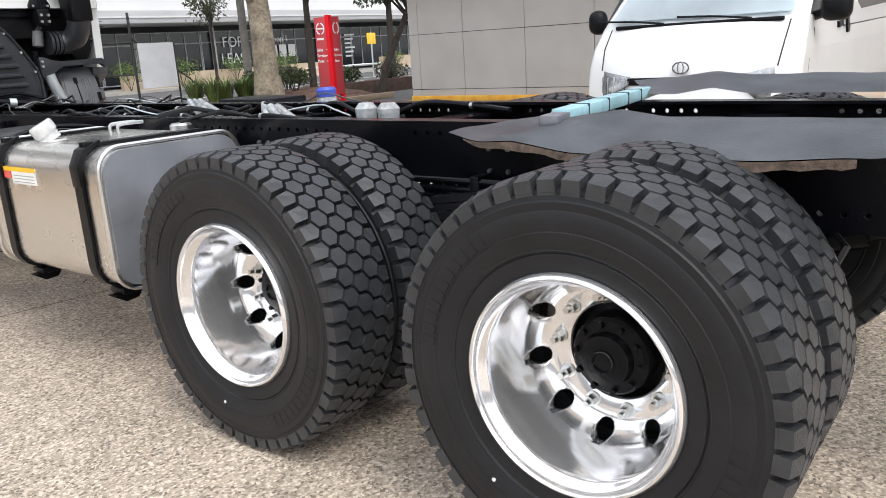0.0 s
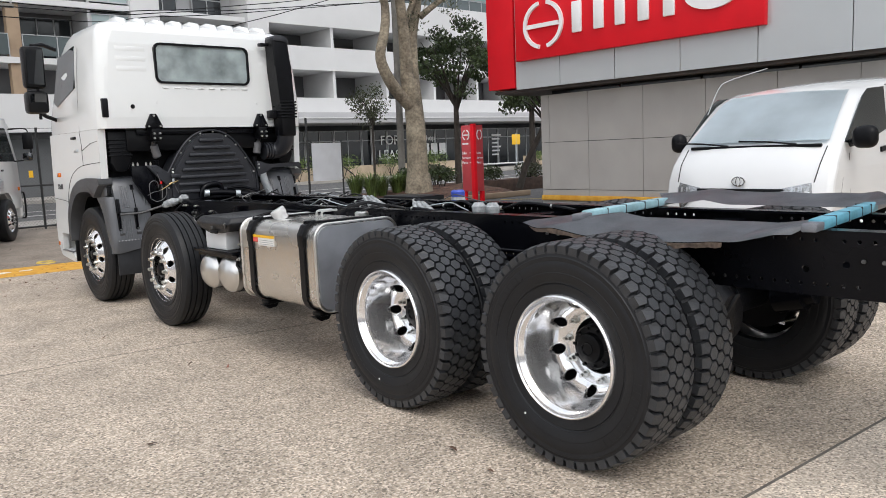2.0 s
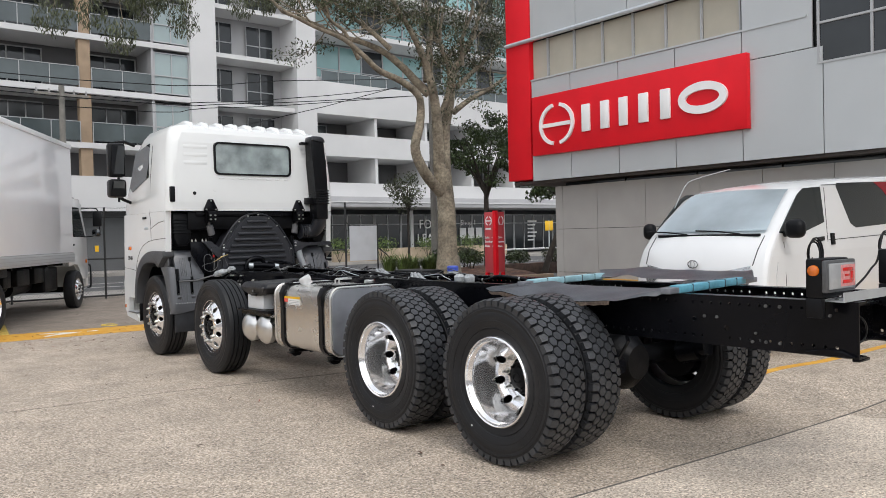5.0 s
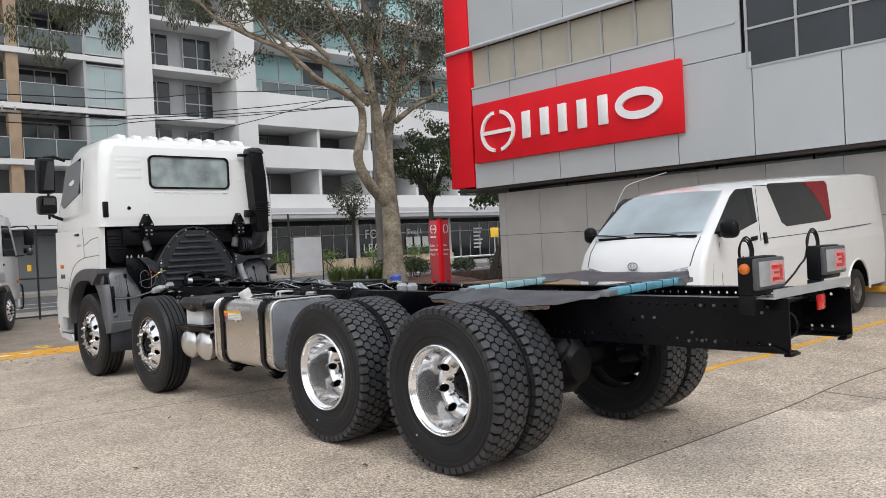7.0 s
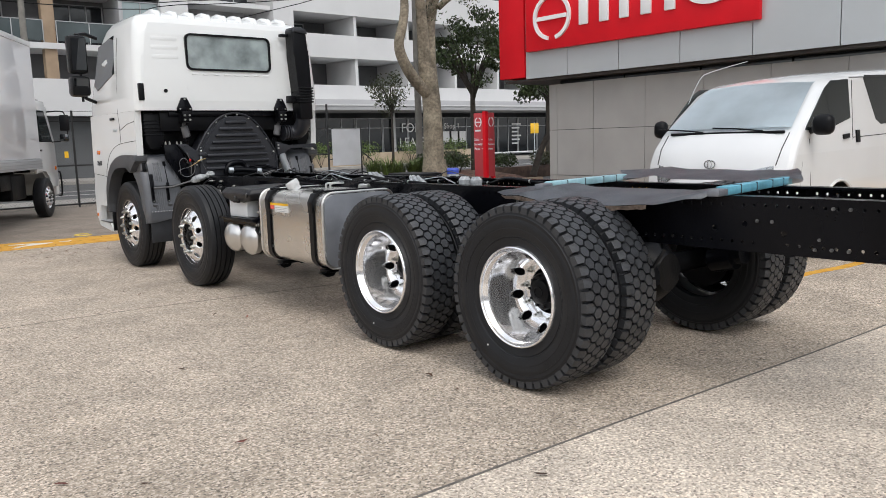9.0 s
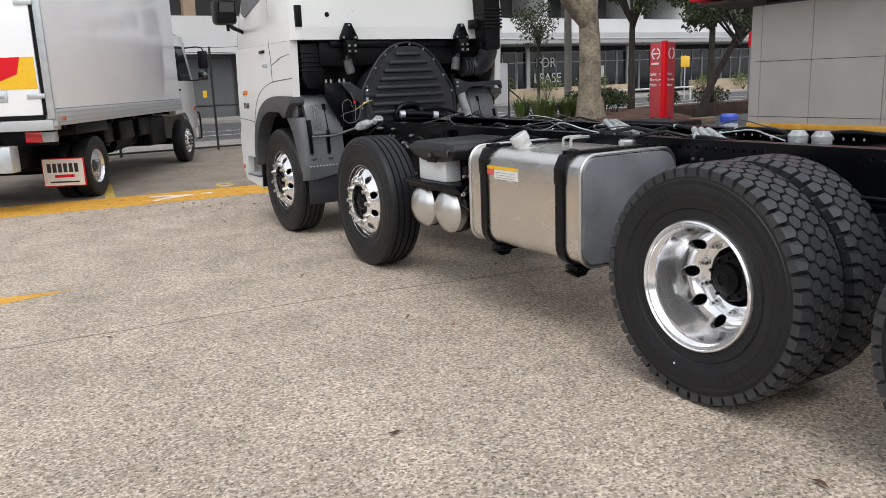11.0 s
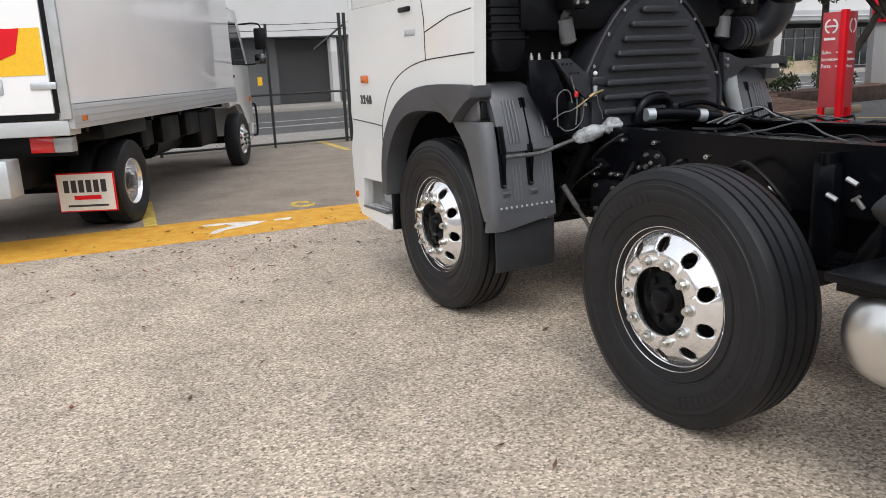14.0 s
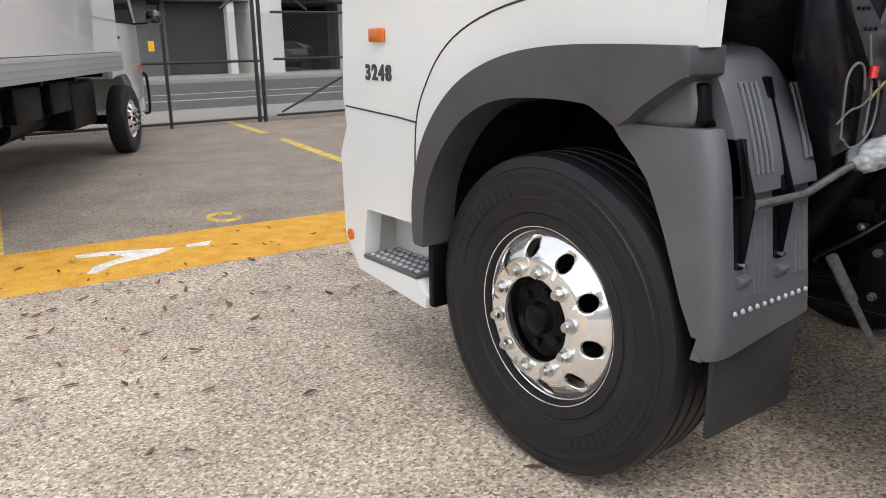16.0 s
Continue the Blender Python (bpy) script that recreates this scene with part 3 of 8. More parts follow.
def glass_rail(parent, x0, x1, z, y=-1.25):
    rail = part("balustrade", B(x0, x1, y - 0.02, y, z + 0.1, z + 1.02), M["rail_glass"], parent, "glass balcony balustrade")
    bm = bmesh.new()
    k = max(1, round((x1 - x0) / 1.25))
    for i in range(k + 1):
        x = x0 + (x1 - x0) * i / k
        box(bm, x - 0.02, x + 0.02, y - 0.05, y - 0.021, z, z + 1.06)
    box(bm, x0, x1, y - 0.05, y - 0.021, z + 1.02, z + 1.06)
    part("rail", bm, M["mullion"], rail)


def window_unit(parent, x0, x1, z0, z1, y, glass, cols=2, transom=0.3):
    w = part("window", B(x0, x1, y, y + 0.05, z0, z1), glass, parent)
    bm = bmesh.new()
    for i in range(cols + 1):
        x = x0 + (x1 - x0) * i / cols
        box(bm, x - 0.03, x + 0.03, y - 0.05, y - 0.001, z0, z1)
    for z in (z0, z0 + (z1 - z0) * transom, z1 - 0.06):
        box(bm, x0, x1, y - 0.055, y - 0.001, z, z + 0.06)
    part("frame", bm, M["mullion"], w)
    return w


STOREY = [4.87, 6.55, 9.3, 12.03, 14.78, 17.5, 20.2]
part("tower_wall", B(-40, 12.9, 1.2, 12, 0, 24), M["render_shade"], apartments, "grey rendered wall behind the balconies, darkened for their shade")
part("white_band", B(-40, 11.9, -1.3, 1.2, 3.1, 4.87), M["render_white"], apartments, "white band over the garages")
for z in STOREY[1:]:
    part("balcony_slab", B(-40, 11.46, -1.3, 1.2, z - 0.28, z), M["render_white"], apartments, "white balcony slab")
for x in (6.1, -1.2, -8.5, -15.8):
    part("column", B(x - 0.28, x + 0.28, -1.18, -0.7, 4.87, 20.2), M["tan"], apartments, "tan balcony column")
for z in STOREY[1:6]:
    for x0, x1 in ((6.4, 9.4), (-0.9, 5.8), (-8.2, -1.5)):
        glass_rail(apartments, x0, x1, z)
    for x0 in (2.2, 6.9, -3.6, -7.8):
        window_unit(apartments, x0, x0 + 2.4, z + 0.05, z + 2.25, 1.1, M["win"], 3, 0.0)
    part("side_wall", B(9.42, 9.55, -1.2, 1.2, z, z + 2.5), M["render_grey"], apartments)
    window_unit(apartments, 9.6, 11.44, z + 0.1, z + 2.3, -1.1, M["frost"], 2, 0.42)
    part("chair", B(7.2, 7.7, -0.3, 0.2, z, z + 0.8, 0.05), M["matt_black"], apartments, "dark balcony chair")
part("white_pier", B(11.47, 12.95, -1.4, 1.2, 0, 24), M["render_white"], apartments, "tall white pier")
part("bay_wall", B(12.96, 17.9, 0.6, 12, 3.1, 24), M["render_grey"], apartments, "grey wall with tall windows")
for z in (6.3, 9.02, 11.76, 14.5, 17.2):
    part("ledge", B(12.96, 17.88, -1.2, 0.58, z, z + 0.25), M["render_white"], apartments)
    window_unit(apartments, 13.15, 14.7, z + 0.3, z + 2.5, 0.5, M["win"], 2, 0.45)
    window_unit(apartments, 15.6, 17.35, z + 0.3, z + 2.5, 0.5, M["win"], 2, 0.45)
part("white_column", B(17.9, 19.2, -1.5, 12, 3.1, 24), M["render_white"], apartments, "tall white column")
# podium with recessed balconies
part("podium_wall", B(19.2, 64, 2.2, 12, 3.2, 11), M["render_shade"], apartments)
part("podium_band", B(19.22, 64, -1.35, 2.2, 9.1, 11.1), M["render_white"], apartments, "white podium parapet")
part("podium_band", B(19.22, 64, -1.35, 2.2, 6.53, 7.9), M["render_white"], apartments, "white balcony parapet")
part("podium_band", B(19.22, 64, -1.35, 2.2, 4.03, 4.9), M["render_white"], apartments, "white balcony parapet")
part("awning", B(12.96, 64, -2.2, 2.2, 3.35, 4.0, 0.03), M["render_grey"], apartments, "grey awning over the shops")
part("awning_edge", B(12.96, 64, -2.26, -2.2, 3.62, 3.7), M["render_white"], apartments)
for k in range(11):
    x = 19.6 + k * 4.1
    for z0, z1 in ((4.9, 6.53), (7.9, 9.1)):
        part("divider", B(x + 3.95, x + 4.15, -1.2, 2.2, z0, z1), M["render_white"], apartments)
        window_unit(apartments, x + 0.5, x + 2.3, z0 + 0.02, z1 - 0.15, 2.1, M["rail_glass"], 2, 0.0)
for k in range(24):
    x = 20.0 + k * 1.8
    for z in (12.0, 15.0, 18.0):
        window_unit(apartments, x, x + 1.74, z, z + 2.6, 3.0, M["teal_glass"] if (k * 7 + int(z)) % 3 else M["win"], 1, 0.35)
part("upper_wall", B(19.2, 64, 3.1, 12, 11.1, 24), M["render_grey"], apartments)
for z in (11.5, 14.7, 17.7):
    part("upper_slab", B(19.22, 64, 0.6, 3.0, z, z + 0.3), M["render_white"], apartments)
glass_rail(apartments, 20.5, 58, 11.1, 0.2)
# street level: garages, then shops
# garage walls and ceilings: shade inside is put into their near-black colour
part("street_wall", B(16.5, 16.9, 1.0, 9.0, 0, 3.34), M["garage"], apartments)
part("street_wall", B(11.2, 17.0, 9.0, 9.4, 0, 3.34), M["garage"], apartments, "garage back wall, darkened for the shade inside")
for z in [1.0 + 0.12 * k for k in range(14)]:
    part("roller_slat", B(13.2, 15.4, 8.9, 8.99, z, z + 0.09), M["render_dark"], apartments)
part("street_wall", B(-40, 11.2, 4.0, 5.0, 0, 3.1), M["garage"], apartments, "garage wall, darkened for the shade inside")
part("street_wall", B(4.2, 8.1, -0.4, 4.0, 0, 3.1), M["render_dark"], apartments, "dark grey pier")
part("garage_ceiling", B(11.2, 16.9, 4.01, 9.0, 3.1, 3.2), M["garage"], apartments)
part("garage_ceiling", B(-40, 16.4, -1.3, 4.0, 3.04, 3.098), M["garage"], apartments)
for z in [0.25 + 0.16 * k for k in range(9)]:
    part("shutter_slat", B(8.9, 10.5, 3.3, 3.98, z - 0.05, z + 0.05), M["render_grey"], apartments)
    part("shutter_slat", B(1.0, 4.0, 0.9, 0.98, z, z + 0.1), M["render_grey"], apartments)
part("white_post", B(10.5, 10.82, -1.2, -0.8, 0, 3.1), M["render_white"], apartments)
part("white_post", B(16.1, 16.4, -1.2, -0.8, 0, 3.03), M["render_white"], apartments)
part("shop_wall", B(16.9, 64, 2.0, 2.4, 0, 3.35), M["render_dark"], apartments)
for k in range(20):
    x = 18.4 + k * 2.2
    window_unit(apartments, x, x + 2.1, 0.15, 3.0, 1.2, M["win"], 2, 0.75)
for x in (28.0, 36.9):
    part("white_post", B(x - 0.12, x + 0.12, 1.0, 1.14, 0, 3.3), M["render_white"], apartments)
part("planter_wall", B(19, 33, -3.4, -3.1, 0, 0.75), M["sandstone"], apartments, "low sandstone planter wall")
part("planter_wall", B(38.5, 46, -3.4, -3.1, 0, 0.8), M["sandstone"], apartments, "low sandstone planter wall")


def writing(text, parent, m, size, material, name="lettering", bold=0.0):
    cu = bpy.data.curves.new(name, "FONT")
    cu.body, cu.size, cu.extrude, cu.offset = text, size, 0.004, bold
    tmp = new(name, cu)
    me = bpy.data.meshes.new_from_object(tmp.evaluated_get(bpy.context.evaluated_depsgraph_get()))
    bpy.data.objects.remove(tmp)
    me.materials.clear()
    me.materials.append(material)
    ob = new(name, me)
    ob.parent = parent
    ob.matrix_basis = m
    return ob


writing("Shop 1", apartments, pose(32.6, 1.1, 2.2, 90, 0, 0), 0.55, M["sign_white"])
for k in range(3):
    part("number_bar", B(32.5 + k * 0.8, 33.1 + k * 0.8, 1.08, 1.12, 1.2, 2.0), M["sign_white"], apartments)
writing("FOR", apartments, pose(28.7, 1.1, 2.0, 90, 0, 0), 0.9, M["sign_white"])
writing("LEASE", apartments, pose(28.5, 1.1, 1.0, 90, 0, 0), 0.9, M["sign_white"])
for k in range(6):
    part("notice_bar", B(39.6, 40.6 - 0.15 * (k % 3), 1.08, 1.12, 2.4 - k * 0.3, 2.52 - k * 0.3), M["sign_white"], apartments)


# ---- the truck: wheels ----
truck = thing("cab_chassis_truck", "new white eight-wheel cab chassis truck with bare black frame", "truck")
W4, W3, W2, W1, HUB = -0.225, 1.066, 4.428, 6.324, 0.53
TR = 0.527


def cut(me, cutters):
    """Mesh me less a mesh of cutters."""
    a, b = new("solid", me), new("cutter", cutters)
    md = a.modifiers.new("cut", "BOOLEAN")
    md.object, md.operation, md.solver = b, "DIFFERENCE", "EXACT"
    out = bpy.data.meshes.new_from_object(a.evaluated_get(bpy.context.evaluated_depsgraph_get()))
    mats = list(me.materials)
    bpy.data.objects.remove(a)
    bpy.data.objects.remove(b)
    out.materials.clear()
    for m in mats:
        out.materials.append(m)
    return out


def ring_of(bm, n, r, x0, x1, rad, sides=12, off=0.0, tip=None):
    for k in range(n):
        a = 2 * math.pi * (k + off) / n
        cyl(bm, (x0, r * math.sin(a), r * math.cos(a)), (x1, r * math.sin(a), r * math.cos(a)), rad, sides, tip)
    return bm


def tyre_mesh(kind):
    bm = bmesh.new()
    side = [(0.286, -0.112), (0.3, -0.119), (0.335, -0.124), (0.338, -0.121), (0.345, -0.1265), (0.348, -0.1255), (0.365, -0.132), (0.39, -0.136), (0.393, -0.1345), (0.41, -0.138), (0.44, -0.1375), (0.443, -0.136), (0.45, -0.137), (0.462, -0.138), (0.466, -0.134),
            (0.48, -0.131), (0.484, -0.134), (0.5, -0.127)]
    if kind == "drive":
        prof = side[:-1] + [(0.488, -0.125), (0.495, -0.112), (0.5, -0.09), (0.502, 0.0)]
        mirror = [(r, -a) for r, a in prof[:-1]][::-1]
    else:
        prof = side + [(0.516, -0.12), (0.522, -0.108)]
        for g in (-0.075, -0.027):
            prof += [(0.526, g - 0.007), (0.512, g - 0.004), (0.512, g + 0.004), (0.526, g + 0.007)]
        prof += [(0.527, 0.0)]
        mirror = [(r, -a) for r, a in prof[:-1]][::-1]
    lathe(bm, prof + mirror + [(0.28, 0.1), (0.28, -0.1)], 96, closed=True)
    if kind == "drive":
        # five interlocking rows of six-sided blocks, square at the shoulders
        pitch, edge = 50, 0.134
        cb = bmesh.new()
        w = 2 * math.pi / pitch
        six = [(-0.46, -0.018), (0.0, -0.037), (0.46, -0.018), (0.46, 0.018), (0.0, 0.037), (-0.46, 0.018)]
        beside = [(dt, a + 0.0555) for dt, a in six]
        shoulder = [(-0.43, 0.094), (0.0, 0.0745), (0.43, 0.094), (0.4, edge), (-0.4, edge)]
        for ol0, off, c0, sides in ((six, 0.0, 0.0, (1,)), (beside, 0.5, 0.0555, (1, -1)), (shoulder, 0.0, 0.108, (1, -1))):
            for e in sides:
                ol = [(e * dt, e * a) for dt, a in ol0]
                c = e * c0
                for k in range(pitch):
                    t0 = (k + e * off) * w
                    lo, hi = [], []
                    for dt, a in ol:
                        far = max(0.0, (abs(a) - 0.095) / 0.039)
                        for lst, r, sh in ((lo, 0.499 - 0.022 * far, 1.0), (hi, TR - 0.013 * far, 0.87)):
                            aa, tt = c + (a - c) * (sh if far < 0.9 else 1.0 if lst is hi else 0.985), t0 + dt * w * sh
                            lst.append(cb.verts.new((aa, r * math.sin(tt), r * math.cos(tt))))
                    cb.faces.new(hi)
                    for q in range(len(ol)):
                        n = (q + 1) % len(ol)
                        cb.faces.new((lo[q], lo[n], hi[n], hi[q]))
    # raised maker's band on the sidewall, as plain bars
    mb = bmesh.new()
    for s in (-1, 1):
        for base in (0.35, 3.5):
            for k in range(11):
                t = base + k * 0.085
                q = []
                for dt in (0.0, 0.055):
                    for r in (0.398, 0.434):
                        for x in (0.135, 0.1388):
                            q.append(mb.verts.new((s * x, r * math.sin(t + dt), r * math.cos(t + dt))))
                for f in ((1, 5, 7, 3), (0, 1, 3, 2), (4, 6, 7, 5), (0, 4, 5, 1), (2, 3, 7, 6)):
                    mb.faces.new([q[i] for i in f])
    me = finish("tyre", bm, M["rubber"], 28)
    return me, finish("tread", cb, M["tread"], 28) if kind == "drive" else None, finish("sidewall_band", mb, M["rubber"], 28)


def add_tyre(parent, meshes, m, marks=True):
    t = add("tyre", meshes[0], parent, m)
    if meshes[1]:
        tagged(add("tread", meshes[1], t, Matrix()), kind="stuff")
    if marks:
        tagged(add("sidewall_band", meshes[2], t, Matrix()), kind="stuff")
    return t


def hole_cutters(n, r, rad, off=0.0, x0=-0.3):
    bm = bmesh.new()
    ring_of(bm, n, r, x0, 0.3, rad, 20, off)
    return finish("cutter", bm, M["chrome"])


DISH = [(0.302, -0.1), (0.299, -0.11), (0.294, -0.1185), (0.289, -0.1195), (0.285, -0.116), (0.283, -0.108), (0.28, -0.1), (0.268, -0.084), (0.2645, -0.081), (0.2625, -0.076), (0.2615, -0.06), (0.26, -0.01), (0.258, 0.04), (0.256, 0.08),
        (0.254, 0.1), (0.25, 0.114), (0.243, 0.126), (0.236, 0.136), (0.226, 0.147), (0.214, 0.156), (0.203, 0.1615), (0.195, 0.163), (0.143, 0.165), (0.14, 0.168)]
DISH_BACK = [(0.14, 0.177), (0.195, 0.175), (0.206, 0.173), (0.222, 0.165), (0.236, 0.154), (0.246, 0.142), (0.255, 0.128), (0.263, 0.105), (0.268, 0.05), (0.272, 0.0), (0.28, -0.07), (0.293, -0.085)]
FACE = [(0.302, -0.108), (0.306, -0.114), (0.302, -0.119), (0.293, -0.116), (0.287, -0.1), (0.278, -0.092), (0.268, -0.1), (0.25, -0.118), (0.222, -0.142), (0.206, -0.151),
        (0.2, -0.153), (0.147, -0.156), (0.14, -0.154)]
FACE_BACK = [(0.14, -0.143), (0.2, -0.14), (0.225, -0.125), (0.25, -0.1), (0.262, -0.08), (0.275, 0.05), (0.29, -0.085)]
RIM_BARREL = [(0.29, -0.085), (0.28, 0.09), (0.3, 0.11), (0.29, 0.112), (0.27, 0.09), (0.262, -0.04)]


def rim_mesh(front, back, off, hole_r, rad, x0=-0.3):
    bm = bmesh.new()
    prof = []
    for (r0, a0), (r1, a1) in zip(front + back, (front + back)[1:] + front[:1]):
        k = max(1, round(math.hypot(r1 - r0, a1 - a0) / 0.006)) if 0.15 < min(r0, r1) and max(r0, r1) < 0.262 else 1
        prof += [(r0 + (r1 - r0) * i / k, a0 + (a1 - a0) * i / k) for i in range(k)]
    lathe(bm, prof, 150, closed=True)
    me = finish("rim", bm, M["chrome"], 50)
    return cut(me, hole_cutters(10, hole_r, rad, off, x0))


tyre_d, tyre_s = tyre_mesh("drive"), tyre_mesh("steer")
rim_d = rim_mesh(DISH, DISH_BACK, 0.5, 0.232, 0.0265, 0.09)
rim_s = rim_mesh(FACE, FACE_BACK, 0.25, 0.228, 0.029)
bm = bmesh.new()
lathe(bm, [(0.0, -0.085), (0.05, -0.085), (0.068, -0.078), (0.074, -0.055), (0.1, -0.05), (0.108, -0.04), (0.11, 0.03), (0.125, 0.045), (0.127, 0.2)], 40)
ring_of(bm, 10, 0.092, -0.066, -0.05, 0.009, 6)
tube(bm, [(-0.087, 0.03 * math.cos(a), 0.03 * math.sin(a)) for a in (k * 0.5 for k in range(13))], 0.004, 5)
hub_d = finish("hub", bm, M["under"])
bm = bmesh.new()
ring_of(bm, 1, 0.165, 0.134, 0.166, 0.0155, 6, 0.0, 0.0165)
ring_of(bm, 1, 0.165, 0.112, 0.134, 0.0095, 10)
ring_of(bm, 1, 0.165, 0.159, 0.1655, 0.021, 14)
nut_d = finish("wheel_nut", bm, M["nut"])
bm = bmesh.new()
lathe(bm, [(0.0, -0.16), (0.03, -0.16), (0.045, -0.152), (0.055, -0.125), (0.07, -0.118), (0.115, -0.112), (0.136, -0.105), (0.138, -0.09), (0.138, 0.1)], 40)
hub_s = finish("hub", bm, M["under"])
hub_bolt = finish("hub_bolt", B(-0.128, -0.108, -0.012, 0.012, 0.078, 0.102, 0.003), M["under"])
bm = bmesh.new()
ring_of(bm, 1, 0.165, -0.162, -0.15, 0.024, 14)
ring_of(bm, 1, 0.165, -0.182, -0.162, 0.0175, 6, 0.0, 0.0165)
ring_of(bm, 1, 0.165, -0.189, -0.182, 0.0115, 10, 0.0, 0.0095)
nut_s = finish("wheel_nut", bm, M["nut"])
bm = bmesh.new()
lathe(bm, [(0.285, -0.08), (0.262, 0.0), (0.29, 0.105), (0.3, 0.112), (0.3, 0.105), (0.28, 0.0)], 64)
barrel = finish("rim_barrel", bm, M["alloy"])
bm = bmesh.new()
lathe(bm, [(0.0, -0.01), (0.2, -0.01), (0.21, 0.0), (0.21, 0.17), (0.0, 0.17)], 40)
drum = finish("brake_drum", bm, M["under"])


bm = bmesh.new()
cyl(bm, (-0.1362, 0.2, -0.325), (-0.13, 0.2, -0.325), 0.006, 8)
dot_d = finish("balance_dot", bm, M["label_white"])


def add(name, me, parent, m):
    o = new(name, me)
    o.parent = parent
    o.matrix_basis = m
    return o


for y, spin, dot in ((W4, -12, 4), (W3, -3, -18)):
    for side in (-1, 1):
        w = new("dual_wheel")
        w.parent = truck
        w["label"] = "dual wheel with blocky tyres and polished dished rim"
        w.matrix_basis = pose(0, y, HUB, 0, 0, 0 if side < 0 else 180)
        add_tyre(w, tyre_d, pose(-1.082, 0, 0, spin))
        add_tyre(w, tyre_d, pose(-0.747, 0, 0, spin + 31), False)
        add("rim", rim_d, w, pose(-1.1, 0, 0, spin) @ Matrix.Diagonal((1.0, 0.965, 0.965, 1.0)))
        add("rim_barrel", barrel, w, pose(-0.747, 0, 0, 0, 0, 180))
        for k in range(10):
            add("wheel_nut", nut_d, w, pose(-1.1, 0, 0, spin + 36 * k))
        add("hub", hub_d, w, pose(-0.933, 0, 0, spin))
        add("balance_dot", dot_d, w, pose(-1.082, 0, 0, dot))
        add("brake_drum", drum, w, pose(-0.86, 0, 0))
for y, spin in ((W2, 8), (W1, 0)):
    for side in (-1, 1):
        w = new("steer_wheel")
        w.parent = truck
        w["label"] = "ribbed steer tyre on a polished alloy rim"
        w.matrix_basis = pose((-0.03 if y == W1 else -0.004) * side, y, HUB - 0.014, 0, 0, 0 if side < 0 else 180) @ Matrix.Diagonal((1.0, 0.978, 0.978, 1.0))
        add_tyre(w, tyre_s, pose(-1.045, 0, 0, spin))
        add("rim", rim_s, w, pose(-1.045, 0, 0, spin))
        add("rim_barrel", barrel, w, pose(-1.045, 0, 0, 0, 0, 0))
        for k in range(10):
            add("wheel_nut", nut_s, w, pose(-1.045, 0, 0, spin + 36 * k + 9))
        h = add("hub", hub_s, w, pose(-1.045, 0, 0, spin))
        for k in range(6):
            add("hub_bolt", hub_bolt, h, pose(0, 0, 0, 60 * k + 12))
        add("brake_drum", drum, w, pose(-0.98, 0, 0))

# ---- the truck: frame ----
RT, RB = 1.075, 0.785
for s in (-1, 1):
    poly = [(s * 0.43, RB), (s * 0.34, RB), (s * 0.34, RB + 0.012), (s * 0.42, RB + 0.012), (s * 0.42, RT - 0.012), (s * 0.34, RT - 0.012), (s * 0.34, RT), (s * 0.43, RT)]
    bh, bm = bmesh.new(), bmesh.new()
    rnd = random.Random(5)
    y = -1.98
    while y < 2.4:
        for z in (RB + 0.05, RT - 0.045):
            if rnd.random() < 0.96 and not (-0.45 < y < 0.05 or 0.85 < y < 1.3):
                cyl(bh, (s * 0.45, y, z), (s * 0.4, y, z), 0.0095, 8)
        if -1.6 < y < 2.2 and rnd.random() < 0.04:
            z = RB + 0.05 + rnd.choice((0.04, 0.08, 0.16))
            cyl(bm, (s * 0.43, y + 0.02, z), (s * 0.438, y + 0.02, z), 0.0085, 6)
            cyl(bm, (s * 0.438, y + 0.02, z), (s * 0.443, y + 0.02, z), 0.006, 8)
        y += 0.06
    for y, z in ((-1.36, 0.89), (-1.15, 0.93), (-0.98, 0.9)):
        cyl(bh, (s * 0.45, y, z), (s * 0.4, y, z), 0.016, 14)
    rail_me = cut(finish("chassis_rail", prism(bmesh.new(), poly, "y", -2.09, 7.1), M["black"]), finish("cutter", bh, M["black"]))
    for f in rail_me.polygons:
        f.use_smooth = False
    add("chassis_rail", rail_me, truck, Matrix())["label"] = "glossy black channel rail with drilled holes"
    for y, z in ((-1.95, 1.0), (-1.68, 1.03), (-1.6, 1.03), (-1.3, 0.95), (-1.22, 0.95), (-1.68, 0.83), (-1.6, 0.83), (-1.52, 0.825), (0.42, 0.98), (0.5, 0.98), (0.42, 0.9), (0.5, 0.9), (1.7, 0.97), (1.76, 0.97)):
        cyl(bm, (s * 0.43, y, z), (s * 0.439, y, z), 0.0095, 6)
        cyl(bm, (s * 0.439, y, z), (s * 0.445, y, z), 0.0055, 8)
    tagged(part("rail_bolts", bm, M["dull_nut"], truck, "small bolt heads along the frame"), kind="stuff")
for y in (-1.84, -1.25, -0.24, 0.42, 1.08, 2.1, 3.2, 4.5, 5.2):
    bm = prism(bmesh.new(), [(y - 0.08, RB + 0.03), (y + 0.08, RB + 0.03), (y + 0.08, RB + 0.042), (y + 0.006, RB + 0.042), (y + 0.006, RT - 0.06), (y + 0.08, RT - 0.06), (y + 0.08, RT - 0.048), (y - 0.08, RT - 0.048), (y - 0.08, RT - 0.06), (y - 0.006, RT - 0.06), (y - 0.006, RB + 0.042), (y - 0.08, RB + 0.042)], "x", -0.338, 0.338)
    part("cross_member", bm, M["black"], truck)
